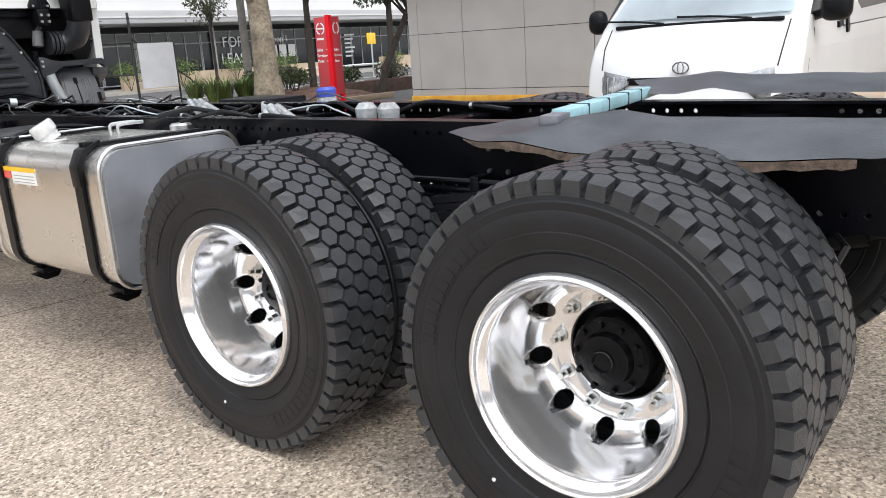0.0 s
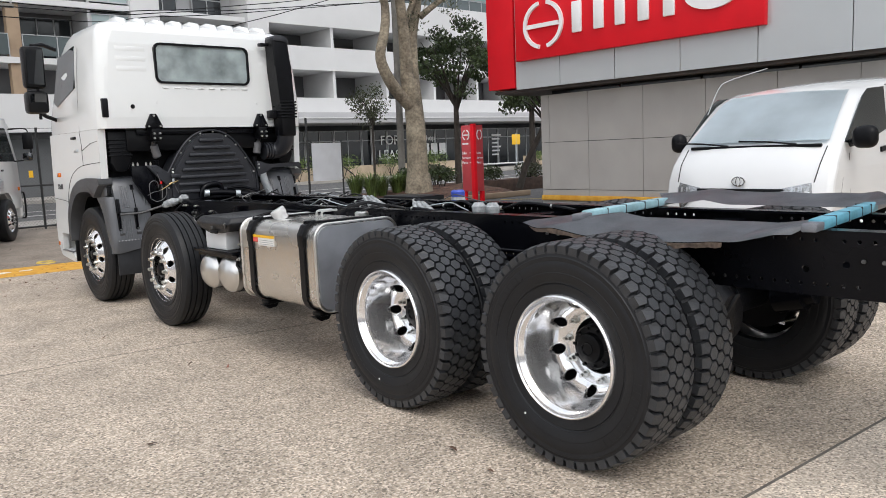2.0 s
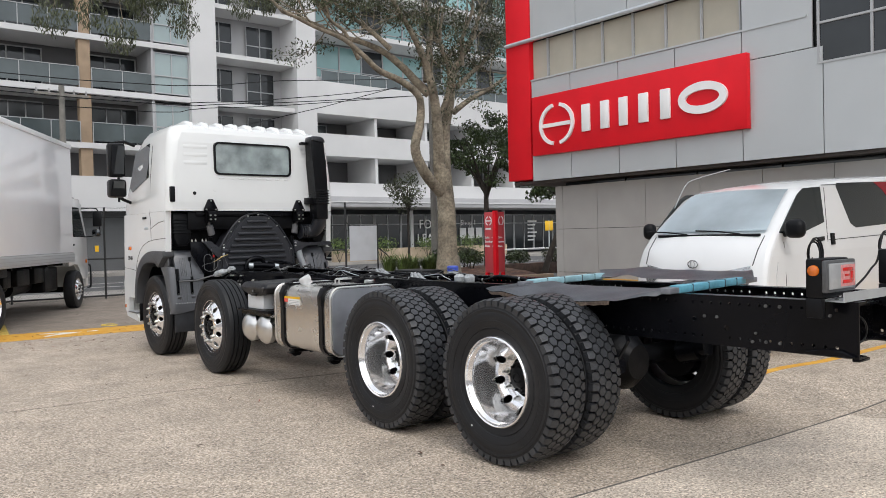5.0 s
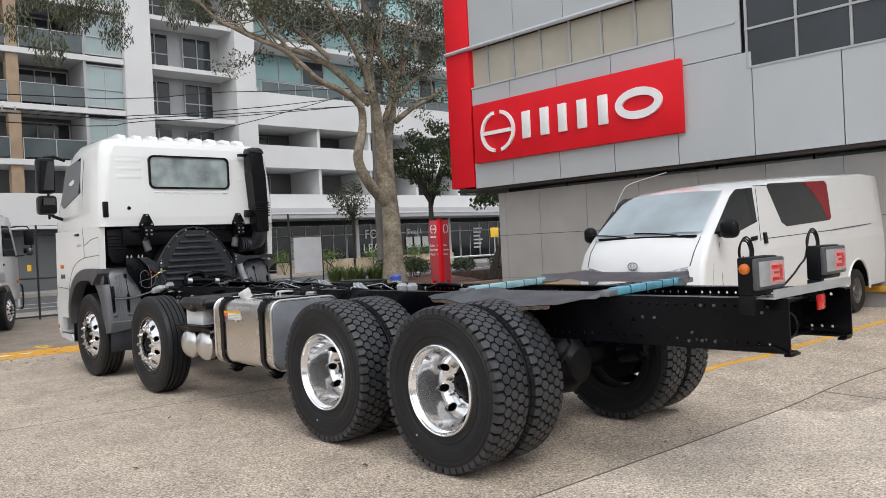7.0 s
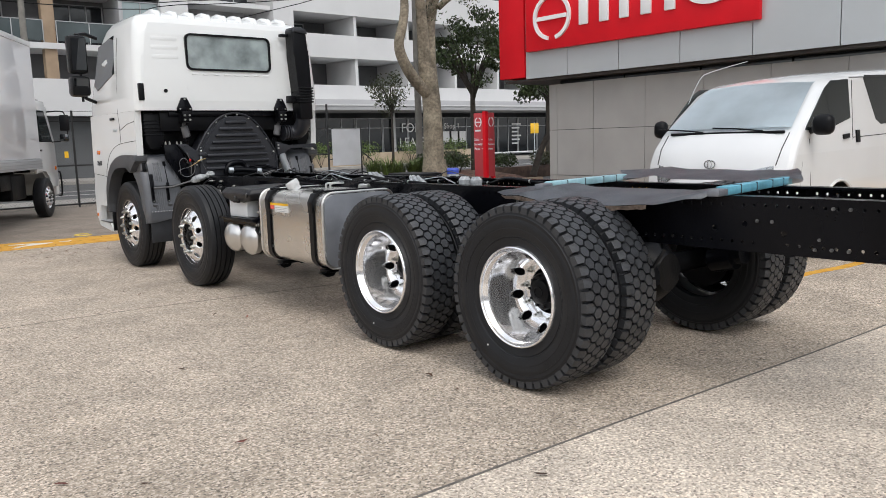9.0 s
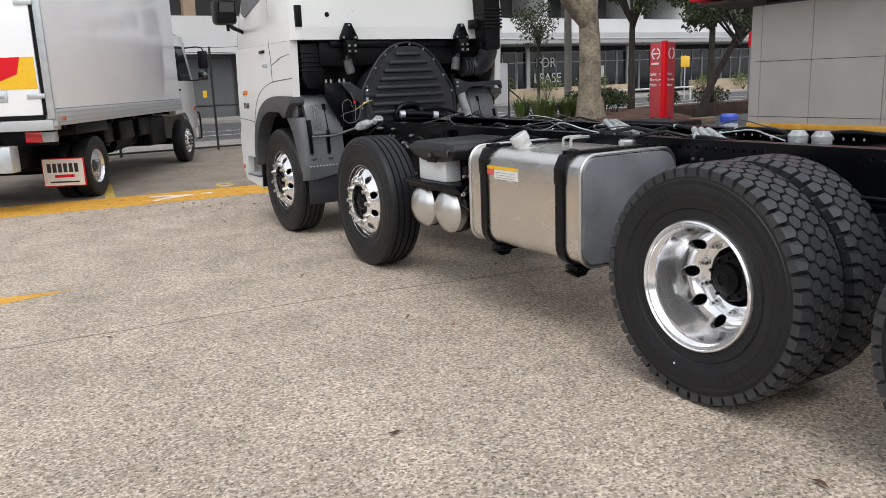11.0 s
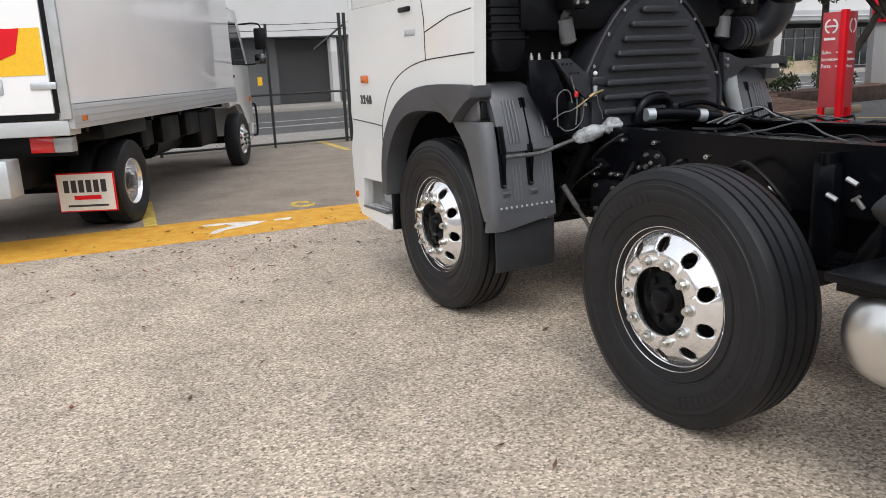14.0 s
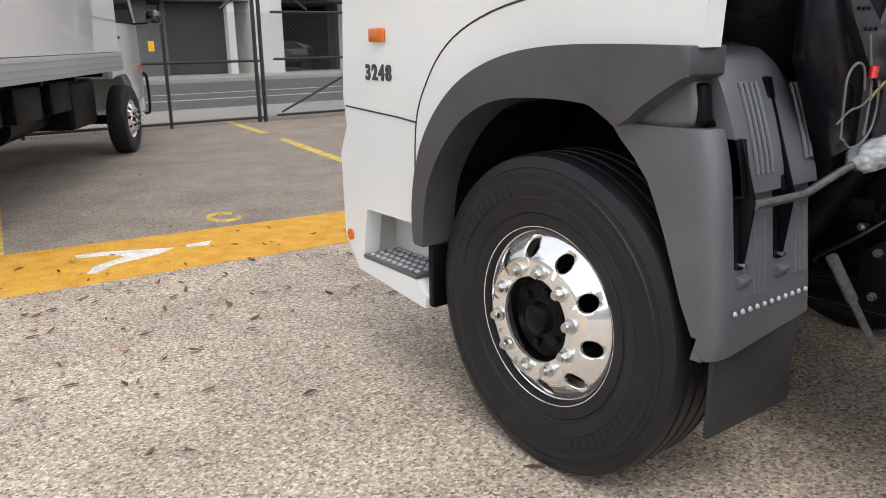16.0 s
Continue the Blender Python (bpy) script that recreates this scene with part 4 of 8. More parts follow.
# rear end: cross beam, lamp bar, tow hooks
part("end_plate", B(-0.335, 0.335, -1.74, -1.71, RB + 0.05, RT - 0.03, 0.01), M["black"], truck)
bar = part("lamp_bar", prism(bmesh.new(), [(-2.06, 1.079), (-1.96, 1.079), (-1.96, 1.085), (-2.054, 1.085), (-2.054, 1.128), (-2.06, 1.128)], "x", -0.52, 0.52), M["galv"], truck, "galvanised tail lamp bar")
for k in range(9):
    bm = bmesh.new()
    x = -0.47 + k * 0.117
    cyl(bm, (x, -2.0, 1.086), (x, -2.0, 1.092), 0.011, 6)
    tagged(part("bar_bolt", bm, M["dull_nut"], bar))
for x in (-0.36, 0.36):
    bm = prism(bmesh.new(), [(-2.07, 0.79), (-1.8, 0.79), (-1.83, 0.81), (-1.93, 0.825), (-2.01, 0.828), (-2.08, 0.8)], "x", x * 1.2 - 0.02, x * 1.2 + 0.012, 0.006)
    part("end_bracket", bm, M["black"], truck, "folded black end bracket")
    part("hook_plate", B(x - 0.06, x + 0.06, -2.088, -2.05, 0.77, 0.786, 0.003), M["black"], truck)
for x, marker in ((-0.59, True), (0.28, False)):
    # lens frame faces the rear, black box behind it
    dz = 0.0 if marker else 0.025
    lamp = part("tail_lamp", B(x - 0.005, x + 0.3, -1.985, -1.9, 1.1 + dz, 1.3 + dz, 0.012), M["matt_black"], truck, "rectangular tail lamp in a black housing")
    bm = B(x - 0.012, x + 0.318, -2.012, -1.984, 1.128 + dz, 1.292 + dz, 0.01)
    fr = part("lens_frame", bm, M["lamp_frame"], lamp, "grey lens surround")
    ln = part("lens", B(x + 0.008, x + 0.3, -2.018, -2.011, 1.144 + dz, 1.276 + dz, 0.004), M["clear_lens"], lamp, "clear lens")
    part("lens_panel", B(x + 0.13, x + 0.288, -2.0195, -2.0175, 1.155 + dz, 1.265 + dz), M["red_pale"], ln, "pale red reflector")
    bm = B(x + 0.15, x + 0.265, -2.0225, -2.0192, 1.232 + dz, 1.25 + dz, 0.001)
    box(bm, x + 0.15, x + 0.265, -2.0225, -2.0192, 1.17 + dz, 1.188 + dz, 0.001)
    box(bm, x + 0.235, x + 0.265, -2.0225, -2.0192, 1.189 + dz, 1.231 + dz, 0.001)
    box(bm, x + 0.17, x + 0.225, -2.0225, -2.0192, 1.205 + dz, 1.217 + dz, 0.001)
    part("red_element", bm, M["red_lens"], lamp, "red light element")
    part("lamp_bracket", B(x + 0.0, x + 0.04, -1.98, -1.9, 1.0, 1.1 + dz, 0.004), M["matt_black"], lamp)
    if marker:
        bm = bmesh.new()
        lathe(bm, [(0.0, -0.021), (0.018, -0.019), (0.027, -0.012), (0.029, 0.0)], 20, "x", (x - 0.008, -1.945, 1.24))
        part("side_marker", bm, M["amber"], lamp, "amber side marker")
    bm = bmesh.new()
    for q in range(3):
        loop = [(x + 0.07 + 0.012 * q + (0.045 + 0.006 * q) * math.sin(a) + 0.012 * a, -1.93 + 0.012 * a, 1.335 + dz + (0.05 + 0.01 * q) * -math.cos(a)) for a in (0.5 * i for i in range(15))]
        tube(bm, loop + [(x + 0.2, -1.88, 1.24), (x + 0.26, -1.88, 1.16), (x + 0.3, -1.88, 1.1)], 0.0047, 6)
    part("lamp_cable", bm, M["wire"], lamp)
bm = tube(bmesh.new(), [(-0.28, -1.9, 1.14), (-0.12, -1.9, 1.1), (0.02, -1.92, 1.16), (0.14, -1.92, 1.22), (0.27, -1.9, 1.26), (0.33, -1.9, 1.38), (0.36, -1.9, 1.42)], 0.006, 8)
part("lamp_lead", bm, M["wire"], truck)
part("rear_reflector", B(0.06, 0.16, -2.05, -2.035, 0.97, 1.055, 0.004), M["red_lens"], truck, "small red reflector")
for x0, y0, r in ((-0.32, -1.93, 0.006), (-0.26, -1.95, 0.005)):
    bm = bmesh.new()
    tube(bm, [(x0, y0 + 0.02, 1.0), (x0 + 0.08, y0 - 0.05, 0.97), (x0 + 0.16, y0 - 0.04, 0.88), (x0 + 0.1, y0 - 0.02, 0.83), (x0 + 0.02, y0, 0.9)], r, 6)
    part("air_coupling", bm, M["wire"], truck)

# sheets on wrapped cross bars, laid over the drive wheels
for yb, tone, skew in ((0.25, "teal_pale", 7.5), (-0.98, "teal", 7.0)):
    turn = pose(0, yb, 0, 0, 0, skew)
    bar = part("wrapped_bar", B(-0.58, 0.7, -0.032, 0.032, 1.079, 1.115, 0.006), M["tarp"], truck)
    bar.matrix_basis = turn
    bm = B(-0.47, 0.5, -0.036, 0.036, 1.077, 1.125, 0.01)
    tape = part("tape", bm, M[tone], truck, "teal wrapped strap across the frame")
    tape.matrix_basis = turn
    for x in (-0.3, -0.08, 0.16, 0.34):
        part("tape_seam", B(x, x + 0.006, -0.038, 0.038, 1.076, 1.127), M["ink"], tape)
for s in (-1, 1):
    bm = bmesh.new()
    nx, ny = 14, 44
    grid = []
    for i in range(nx + 1):
        u = i / nx
        row = []
        for j in range(ny + 1):
            v = j / ny
            # a slim strip hung from the rail, with a pointed front corner
            wide = (0.27 if s < 0 else 0.36) * min(1.0, 0.35 + 4.5 * v) * min(1.0, 0.45 + 5 * (1 - v))
            drop = (0.052 + 0.03 * math.sin(math.pi * v)) * u ** 1.4 if s < 0 else -0.05 * u
            wave = (0.003 + 0.005 * u) * noise.noise((3 * u, 7 * v, 2.0 * s))
            top = 1.098 + 0.022 * max(0.0, 1 - abs(v - 0.2) * 9) + 0.022 * max(0.0, 1 - abs(v - 0.96) * 9)
            row.append(bm.verts.new((s * (0.42 + u * wide + 0.004 * math.sin(11 * v + s)), 0.2 + (0.36 if s < 0 else 0.12) * u * (1 - v) ** 2 - v * (1.26 - 0.1 * u) + 0.06 * (1 - v), top - drop + wave)))
        grid.append(row)
    for i in range(nx):
        for j in range(ny):
            bm.faces.new((grid[i][j], grid[i + 1][j], grid[i + 1][j + 1], grid[i][j + 1]))
    bmesh.ops.solidify(bm, geom=bm.faces, thickness=0.005)
    hem = [v.co.copy() for v in grid[nx][3:-8]]
    sheet = part("wheel_cover_sheet", bm, M["tarp"], truck, "black woven sheet sagging beside the frame")
    bm = bmesh.new()
    rows2 = [[bm.verts.new(c + Vector((s * (0.002 + 0.002 * k), 0, -0.003 - k * (0.011 + 0.005 * noise.noise(c * 25)) * min(1.0, 0.15 + 0.2 * q)))) for q, c in enumerate(hem)] for k in range(3)]
    for a, b in zip(rows2, rows2[1:]):
        for i in range(len(a) - 1):
            bm.faces.new((a[i], a[i + 1], b[i + 1], b[i]))
    bmesh.ops.solidify(bm, geom=bm.faces, thickness=0.003)
    part("frayed_hem", bm, M["hem"], sheet, "brown frayed hem")

# bundle of air pipes along the rail between the drive wheels
for k in range(4):
    z = 0.775 + 0.03 * k
    part("air_pipe", tube(bmesh.new(), [(-0.475, 0.98, z - 0.02), (-0.49, 0.85, z), (-0.49, 0.0, z), (-0.475, -0.2, z - 0.03)], 0.0125, 10), M["black"], truck, "black air pipe")
for y in (0.52, 0.2):
    part("pipe_clip", B(-0.508, -0.43, y - 0.02, y + 0.02, 0.752, 0.89, 0.006), M["matt_black"], truck)
# axles, springs, drive line
for y in (W4, W3):
    bm = bmesh.new()
    cyl(bm, (-0.86, y, HUB), (0.86, y, HUB), 0.075, 20)
    lathe(bm, [(0.0, -0.2), (0.12, -0.19), (0.2, -0.1), (0.22, 0.0), (0.2, 0.1), (0.12, 0.19), (0.0, 0.2)], 28, "y", (0, y, HUB))
    cyl(bm, (0, y + 0.15, HUB + 0.02), (0, y + 0.36, HUB + 0.05), 0.1, 20, 0.07)
    part("drive_axle", bm, M["under"], truck, "black drive axle with round differential")
    for s in (-1, 1):
        bm = bmesh.new()
        cyl(bm, (s * 0.5, y - 0.2, HUB + 0.02), (s * 0.5, y - 0.36, HUB + 0.06), 0.085, 20)
        cyl(bm, (s * 0.5, y - 0.36, HUB + 0.06), (s * 0.5, y - 0.42, HUB + 0.075), 0.06, 16)
        part("brake_chamber", bm, M["black"], truck)
        bm = bmesh.new()
        tube(bm, [(s * 0.5, y - 0.4, HUB + 0.1), (s * 0.45, y - 0.45, 0.75), (s * 0.36, y - 0.35, 0.82)], 0.012, 6)
        part("air_hose", bm, M["wire"], truck)
for s in (-1, 1):
    bm = bmesh.new()
    for k in range(7):
        h = 0.56 - k * 0.062
        pts = [(0.42 + t * h, 0.85 - 0.032 * k - 0.16 * (t * h) ** 2 / 0.31) for t in (-1.0, -0.5, 0.0, 0.5, 1.0)]
        prism(bm, pts + [(y, z - 0.026) for y, z in pts[::-1]], "x", min(s * 0.44, s * 0.54), max(s * 0.44, s * 0.54))
    part("leaf_spring", bm, M["lid"], truck, "stacked black leaf spring")
    bm = B(min(s * 0.42, s * 0.57), max(s * 0.42, s * 0.57), 0.33, 0.52, 0.44, 0.52, 0.01)
    for y in (0.34, 0.5):
        tube(bm, [(s * 0.435, y, 0.48), (s * 0.435, y, 0.79), (s * 0.49, y, 0.82), (s * 0.545, y, 0.79), (s * 0.545, y, 0.48)], 0.013, 8)
    part("spring_clamp", bm, M["black"], truck)
    bm = bmesh.new()
    cyl(bm, (s * 0.5, 0.42, 0.62), (s * 0.36, 0.42, 0.62), 0.09, 20)
    part("trunnion", bm, M["under"], truck)
    for y in (W1, W2):
        bm = bmesh.new()
        for k in range(4):
            h = 0.7 - k * 0.12
            pts = [(y + t * h, 0.62 + k * -0.018 + 0.12 * t * t * h * h) for t in (-1.0, -0.5, 0.0, 0.5, 1.0)]
            prism(bm, pts + [(a, z - 0.016) for a, z in pts[::-1]], "x", min(s * 0.38, s * 0.47), max(s * 0.38, s * 0.47))
        part("leaf_spring", bm, M["under"], truck)
        bm = bmesh.new()
        cyl(bm, (s * 0.5, y - 0.32, 0.55), (s * 0.46, y - 0.6, 1.0), 0.035, 12)
        cyl(bm, (s * 0.49, y - 0.38, 0.65), (s * 0.46, y - 0.6, 1.0), 0.045, 12)
        part("shock_absorber", bm, M["under"], truck)
for y in (W1, W2):
    bm = B(-0.85, 0.85, y - 0.06, y + 0.06, 0.42, 0.54, 0.02)
    part("front_axle", bm, M["under"], truck)
bm = bmesh.new()
cyl(bm, (0, W3 + 0.36, HUB + 0.06), (0, 4.2, 0.78), 0.055, 16)
cyl(bm, (0, W4 + 0.36, HUB + 0.06), (0, W3 - 0.2, HUB + 0.02), 0.05, 16)
part("drive_shaft", bm, M["under"], truck)
bm = B(-0.32, 0.32, 4.3, 6.9, 0.5, 0.98, 0.06)
box(bm, -0.26, 0.26, 3.5, 4.4, 0.5, 0.9, 0.05)
part("engine_gearbox", bm, M["under"], truck, "dark engine and gearbox block")

# brackets, valves, hoses on top of the frame
rnd = random.Random(11)
for k in range(16):
    y0 = 1.2 + k * 0.27
    x0 = rnd.uniform(-0.3, 0.2)
    bm = bmesh.new()
    z0 = 1.0
    tube(bm, [(x0 + rnd.uniform(-0.08, 0.08), y0 + i * 0.16, z0 + rnd.uniform(-0.05, 0.06)) for i in range(6)], rnd.choice((0.006, 0.008, 0.011)), 6)
    part("air_hose", bm, M["wire"], truck)
for x0, x1, y0, y1 in ((-0.32, -0.2, 1.62, 2.0), (0.0, 0.18, 2.6, 3.2)):
    bm = bmesh.new()
    for k in range(3):
        tube(bm, [(x0, y0 + k * 0.1, 1.05), ((x0 + x1) / 2, (y0 + y1) / 2 + 0.05 * k, 1.11), (x1, y1 - 0.08 * k, 1.05)], 0.02, 8)
    part("wrapped_hose", bm, M["film"], truck, "hoses wrapped in clear film")
for y in (1.17, 1.3):
    bm = bmesh.new()
    lathe(bm, [(0.0, 0.0), (0.045, 0.0), (0.05, 0.05), (0.03, 0.075), (0.0, 0.078)], 20, "z", (-0.2, y, 1.05))
    part("air_valve", bm, M["film"], truck, "grey air valve cap")
part("valve_bracket", B(-0.28, -0.12, 1.08, 1.4, 1.0, 1.048, 0.01), M["under"], truck)
bm = bmesh.new()
lathe(bm, [(0.0, 0.0), (0.07, 0.0), (0.075, 0.1), (0.055, 0.16), (0.05, 0.19), (0.0, 0.19)], 24, "z", (0.6, 2.36, 0.93))
cap = part("coolant_tank", bm, M["film"], truck, "clear fluid bottle with a blue cap")
bm = bmesh.new()
lathe(bm, [(0.058, 0.16), (0.06, 0.2), (0.05, 0.215), (0.0, 0.215)], 20, "z", (0.6, 2.36, 0.93))
part("cap", bm, M["blue"], cap, "blue cap")
bm = B(0.48, 0.8, 2.75, 3.25, 0.9, 1.09, 0.015)
part("equipment_box", bm, M["matt_black"], truck, "black box on the frame side")
bm = bmesh.new()
for k in range(9):
    tube(bm, [(0.5 + rnd.uniform(-0.05, 0.2), 3.7 + k * 0.2 + rnd.uniform(-0.1, 0.1), 1.05), (0.5 + rnd.uniform(-0.05, 0.2), 3.85 + k * 0.2, 1.08 + rnd.uniform(0, 0.04)), (0.5 + rnd.uniform(0, 0.2), 4.1 + k * 0.2, 1.04)], 0.008, 6)
tagged(part("cable_loom", bm, M["wire"], truck, "loose grey cable loom on the frame"), kind="stuff")
for k in range(10):
    y0, x0 = 1.3 + 0.42 * k, rnd.choice((-0.38, -0.3, 0.3, 0.38))
    d = rnd.choice((-1, 1))
    pts = [(x0, y0, 1.078), (x0 + 0.03 * d, y0 + 0.12, 1.1), (x0 + 0.08 * d, y0 + 0.26, 1.118 + 0.02 * (k % 2)), (x0 + 0.05 * d, y0 + 0.42, 1.1), (x0 + 0.01 * d, y0 + 0.55, 1.076)]
    part("loose_cable", tube(bmesh.new(), pts, 0.004, 6), M["lamp_frame"] if k % 3 else M["galv"], truck, "thin loose cable over the frame")
# glossy hoses and small bright clips along the rail tops
for q in range(5):
    x0, y0, ln = (-0.36, 1.5, 2.2) if q == 0 else (rnd.uniform(-0.3, 0.34), rnd.uniform(0.6, 3.4), rnd.uniform(1.0, 1.8))
    pts = [(x0 + 0.03 * math.sin(3 * i + q), y0 + ln * i / 7, 1.06 + 0.025 * math.sin(2.3 * i + q)) for i in range(8)]
    hose = part("frame_hose", tube(bmesh.new(), pts, 0.014, 8), M["black"], truck, "glossy black hose on the frame")
    for i in (1, 3, 5):
        c = Vector(pts[i])
        part("hose_clip", tube(bmesh.new(), [c + Vector((0, -0.008, 0)), c + Vector((0, 0.008, 0))], 0.0165, 10), M["nut"], hose)

# ---- the truck: fuel tank, air tanks, battery ----
TX0, TX1, TY0, TY1, TZ0, TZ1 = -1.172, -0.5, 1.835, 2.84, 0.455, 1.035


def rounded(x0, x1, z0, z1, r, n=6):
    pts = []
    for cx, cz, a0 in ((x1 - r, z1 - r, 0), (x0 + r, z1 - r, 90), (x0 + r, z0 + r, 180), (x1 - r, z0 + r, 270)):
        pts += [(cx + r * math.cos(radians(a0 + 90 * k / n)), cz + r * math.sin(radians(a0 + 90 * k / n))) for k in range(n + 1)]
    return pts


tank = part("fuel_tank", prism(bmesh.new(), rounded(TX0, TX1, TZ0, TZ1, 0.1), "y", TY0, TY1), M["tank"], truck, "satin aluminium fuel tank")
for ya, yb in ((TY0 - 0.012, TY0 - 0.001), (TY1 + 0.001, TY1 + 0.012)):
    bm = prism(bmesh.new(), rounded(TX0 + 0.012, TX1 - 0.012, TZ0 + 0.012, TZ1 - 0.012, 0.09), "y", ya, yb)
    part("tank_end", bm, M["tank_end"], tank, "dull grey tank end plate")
for y in (TY0, TY1):
    r = rounded(TX0 - 0.004, TX1 + 0.004, TZ0 - 0.004, TZ1 + 0.004, 0.102)
    part("weld_seam", tube(bmesh.new(), [(x, y, z) for x, z in r + r[:1]], 0.009, 6, False), M["alloy"], tank)
for y0 in (1.96, 2.66):
    bm = bmesh.new()
    outer, inner = rounded(TX0 - 0.014, TX1 + 0.014, TZ0 - 0.014, TZ1 + 0.014, 0.112), rounded(TX0 - 0.003, TX1 + 0.003, TZ0 - 0.003, TZ1 + 0.003, 0.101)
    k = len(outer)
    vs = [[bm.verts.new((x, y, z)) for x, z in lst] for y in (y0, y0 + 0.058) for lst in (outer, inner)]
    for i in range(k):
        j = (i + 1) % k
        for a, b in ((0, 2), (3, 1), (1, 0), (2, 3)):
            bm.faces.new((vs[a][i], vs[a][j], vs[b][j], vs[b][i]))
    strap = part("tank_strap", bm, M["matt_black"], tank, "black tank strap")
    bm = prism(bmesh.new(), [(TX0 - 0.018, 0.88), (TX0 - 0.008, 0.88), (TX0 - 0.002, 0.95), (TX0 + 0.028, 1.012), (TX0 + 0.095, 1.05), (TX0 + 0.092, 1.062), (TX0 + 0.012, 1.03), (TX0 - 0.022, 0.965)], "y", y0 - 0.004, y0 + 0.062, 0.003)
    bk = part("buckle", bm, M["matt_black"], strap)
    for k in range(2):
        part("buckle_slot", B(TX0 + 0.03, TX0 + 0.07, y0 + 0.006 + 0.03 * k, y0 + 0.022 + 0.03 * k, 1.03, 1.056, 0.003), M["under"], bk)
    bm = B(-1.1, -0.45, y0 - 0.02, y0 + 0.08, 0.405, 0.434, 0.006)
    prism(bm, [(-1.13, 0.404), (-1.0, 0.404), (-1.02, 0.375), (-1.08, 0.37)], "y", y0, y0 + 0.06)
    part("tank_bracket", bm, M["under"], tank)
bm = bmesh.new()
tube(bm, [(-1.0, 2.51, 1.005), (-1.0, 2.51, 1.04)], (0.062, 0.058), 24)
tube(bm, [(-1.0, 2.51, 1.035), (-1.018, 2.52, 1.07)], (0.045, 0.045), 24)
tube(bm, [(-1.015, 2.519, 1.063), (-1.022, 2.523, 1.075), (-1.036, 2.531, 1.103), (-1.04, 2.533, 1.111)], (0.052, 0.056, 0.056, 0.05), 24)
part("filler_cap", bm, M["cap"], tank, "filler neck with a film-wrapped cap")
bm = bmesh.new()
for y in (2.5, 2.43):
    tube(bm, [(-0.72, y, 1.02), (-0.72, y, 1.065), (-0.69, y - 0.01, 1.075), (-0.6, y - 0.02, 1.075)], 0.009, 8)
part("fuel_pipe", bm, M["nut"], tank, "bright bent fuel pipes")
bm = bmesh.new()
lathe(bm, [(0.0, 1.075), (0.04, 1.075), (0.05, 1.065), (0.05, 1.04)], 20, "z", (-0.62, 2.07, 0))
part("sender_cap", bm, M["nut"], tank)
bm = bmesh.new()
tube(bm, [(-0.6, 2.27, 1.1), (-0.5, 2.14, 1.13), (-0.44, 1.99, 1.1)], 0.012, 6)
tube(bm, [(-0.62, 2.07, 1.08), (-0.52, 1.89, 1.12), (-0.44, 1.79, 1.09)], 0.009, 6)
part("fuel_hose", bm, M["wire"], tank)
lab = part("label", B(TX0 - 0.0025, TX0 - 0.001, 2.36, 2.585, 0.862, 0.935), M["label_white"], tank, "white sticker with a yellow header")
part("header", B(TX0 - 0.004, TX0 - 0.0026, 2.36, 2.67, 0.918, 0.937), M["label_yellow"], lab)
part("header", B(TX0 - 0.004, TX0 - 0.0026, 2.59, 2.67, 0.885, 0.917), M["label_red"], lab)
for k in range(3):
    part("text_bar", B(TX0 - 0.0035, TX0 - 0.0026, 2.38, 2.57, 0.87 + k * 0.014, 0.874 + k * 0.014), M["mullion"], lab)
for y in (3.6, 3.27):
    bm = bmesh.new()
    lathe(bm, [(0.0, -1.15), (0.05, -1.147), (0.1, -1.13), (0.135, -1.1), (0.145, -1.08), (0.15, -1.076), (0.15, -1.06), (0.145, -1.056), (0.145, -0.5), (0.0, -0.48)], 40, "x", (0, y, 0.575))
    t = part("air_tank", bm, M["alloy"], truck, "round satin air reservoir")
    bm = bmesh.new()
    lathe(bm, [(0.147, -1.02), (0.154, -1.02), (0.154, -0.97), (0.147, -0.97)], 36, "x", (0, y, 0.575), True)
    part("band", bm, M["matt_black"], t, "black clamp band")
bm = B(-1.14, -0.44, 3.08, 3.78, 0.735, 0.765, 0.006)
for x in (-1.1, -0.6):
    box(bm, x, x + 0.04, 3.09, 3.76, 0.7, 0.735)
part("battery_tray", bm, M["black"], truck)
bat = part("battery_box", B(-1.1, -0.98, 3.25, 3.61, 0.766, 0.93, 0.012), M["plastic_white"], truck, "white battery case with a black lid")
part("battery_bay", B(-0.975, -0.62, 3.2, 3.58, 0.766, 0.97, 0.015), M["matt_black"], bat)
bm = bmesh.new()
lo_ = [(-1.13, 3.12, 0.925), (-1.13, 3.23, 0.9), (-1.13, 3.48, 0.9), (-1.13, 3.62, 0.935), (-0.6, 3.56, 0.94), (-0.6, 2.98, 0.94)]
mid_ = [(-1.165, 3.06, 0.985), (-1.17, 3.2, 0.985), (-1.17, 3.51, 0.985), (-1.165, 3.645, 0.985), (-0.58, 3.58, 0.99), (-0.58, 2.94, 0.99)]
top_ = [(-1.13, 3.08, 1.035), (-1.13, 3.21, 1.035), (-1.13, 3.5, 1.035), (-1.13, 3.61, 1.035), (-0.6, 3.55, 1.045), (-0.6, 2.96, 1.045)]
loops_ = [[bm.verts.new(p) for p in l] for l in (lo_, mid_, top_)]
for a, b in zip(loops_, loops_[1:]):
    for k in range(6):
        bm.faces.new((a[k], a[(k + 1) % 6], b[(k + 1) % 6], b[k]))
bm.faces.new(loops_[0][::-1])
bm.faces.new(loops_[-1])
bmesh.ops.bevel(bm, geom=list(bm.edges), offset=0.014, segments=2, affect="EDGES", profile=0.5)
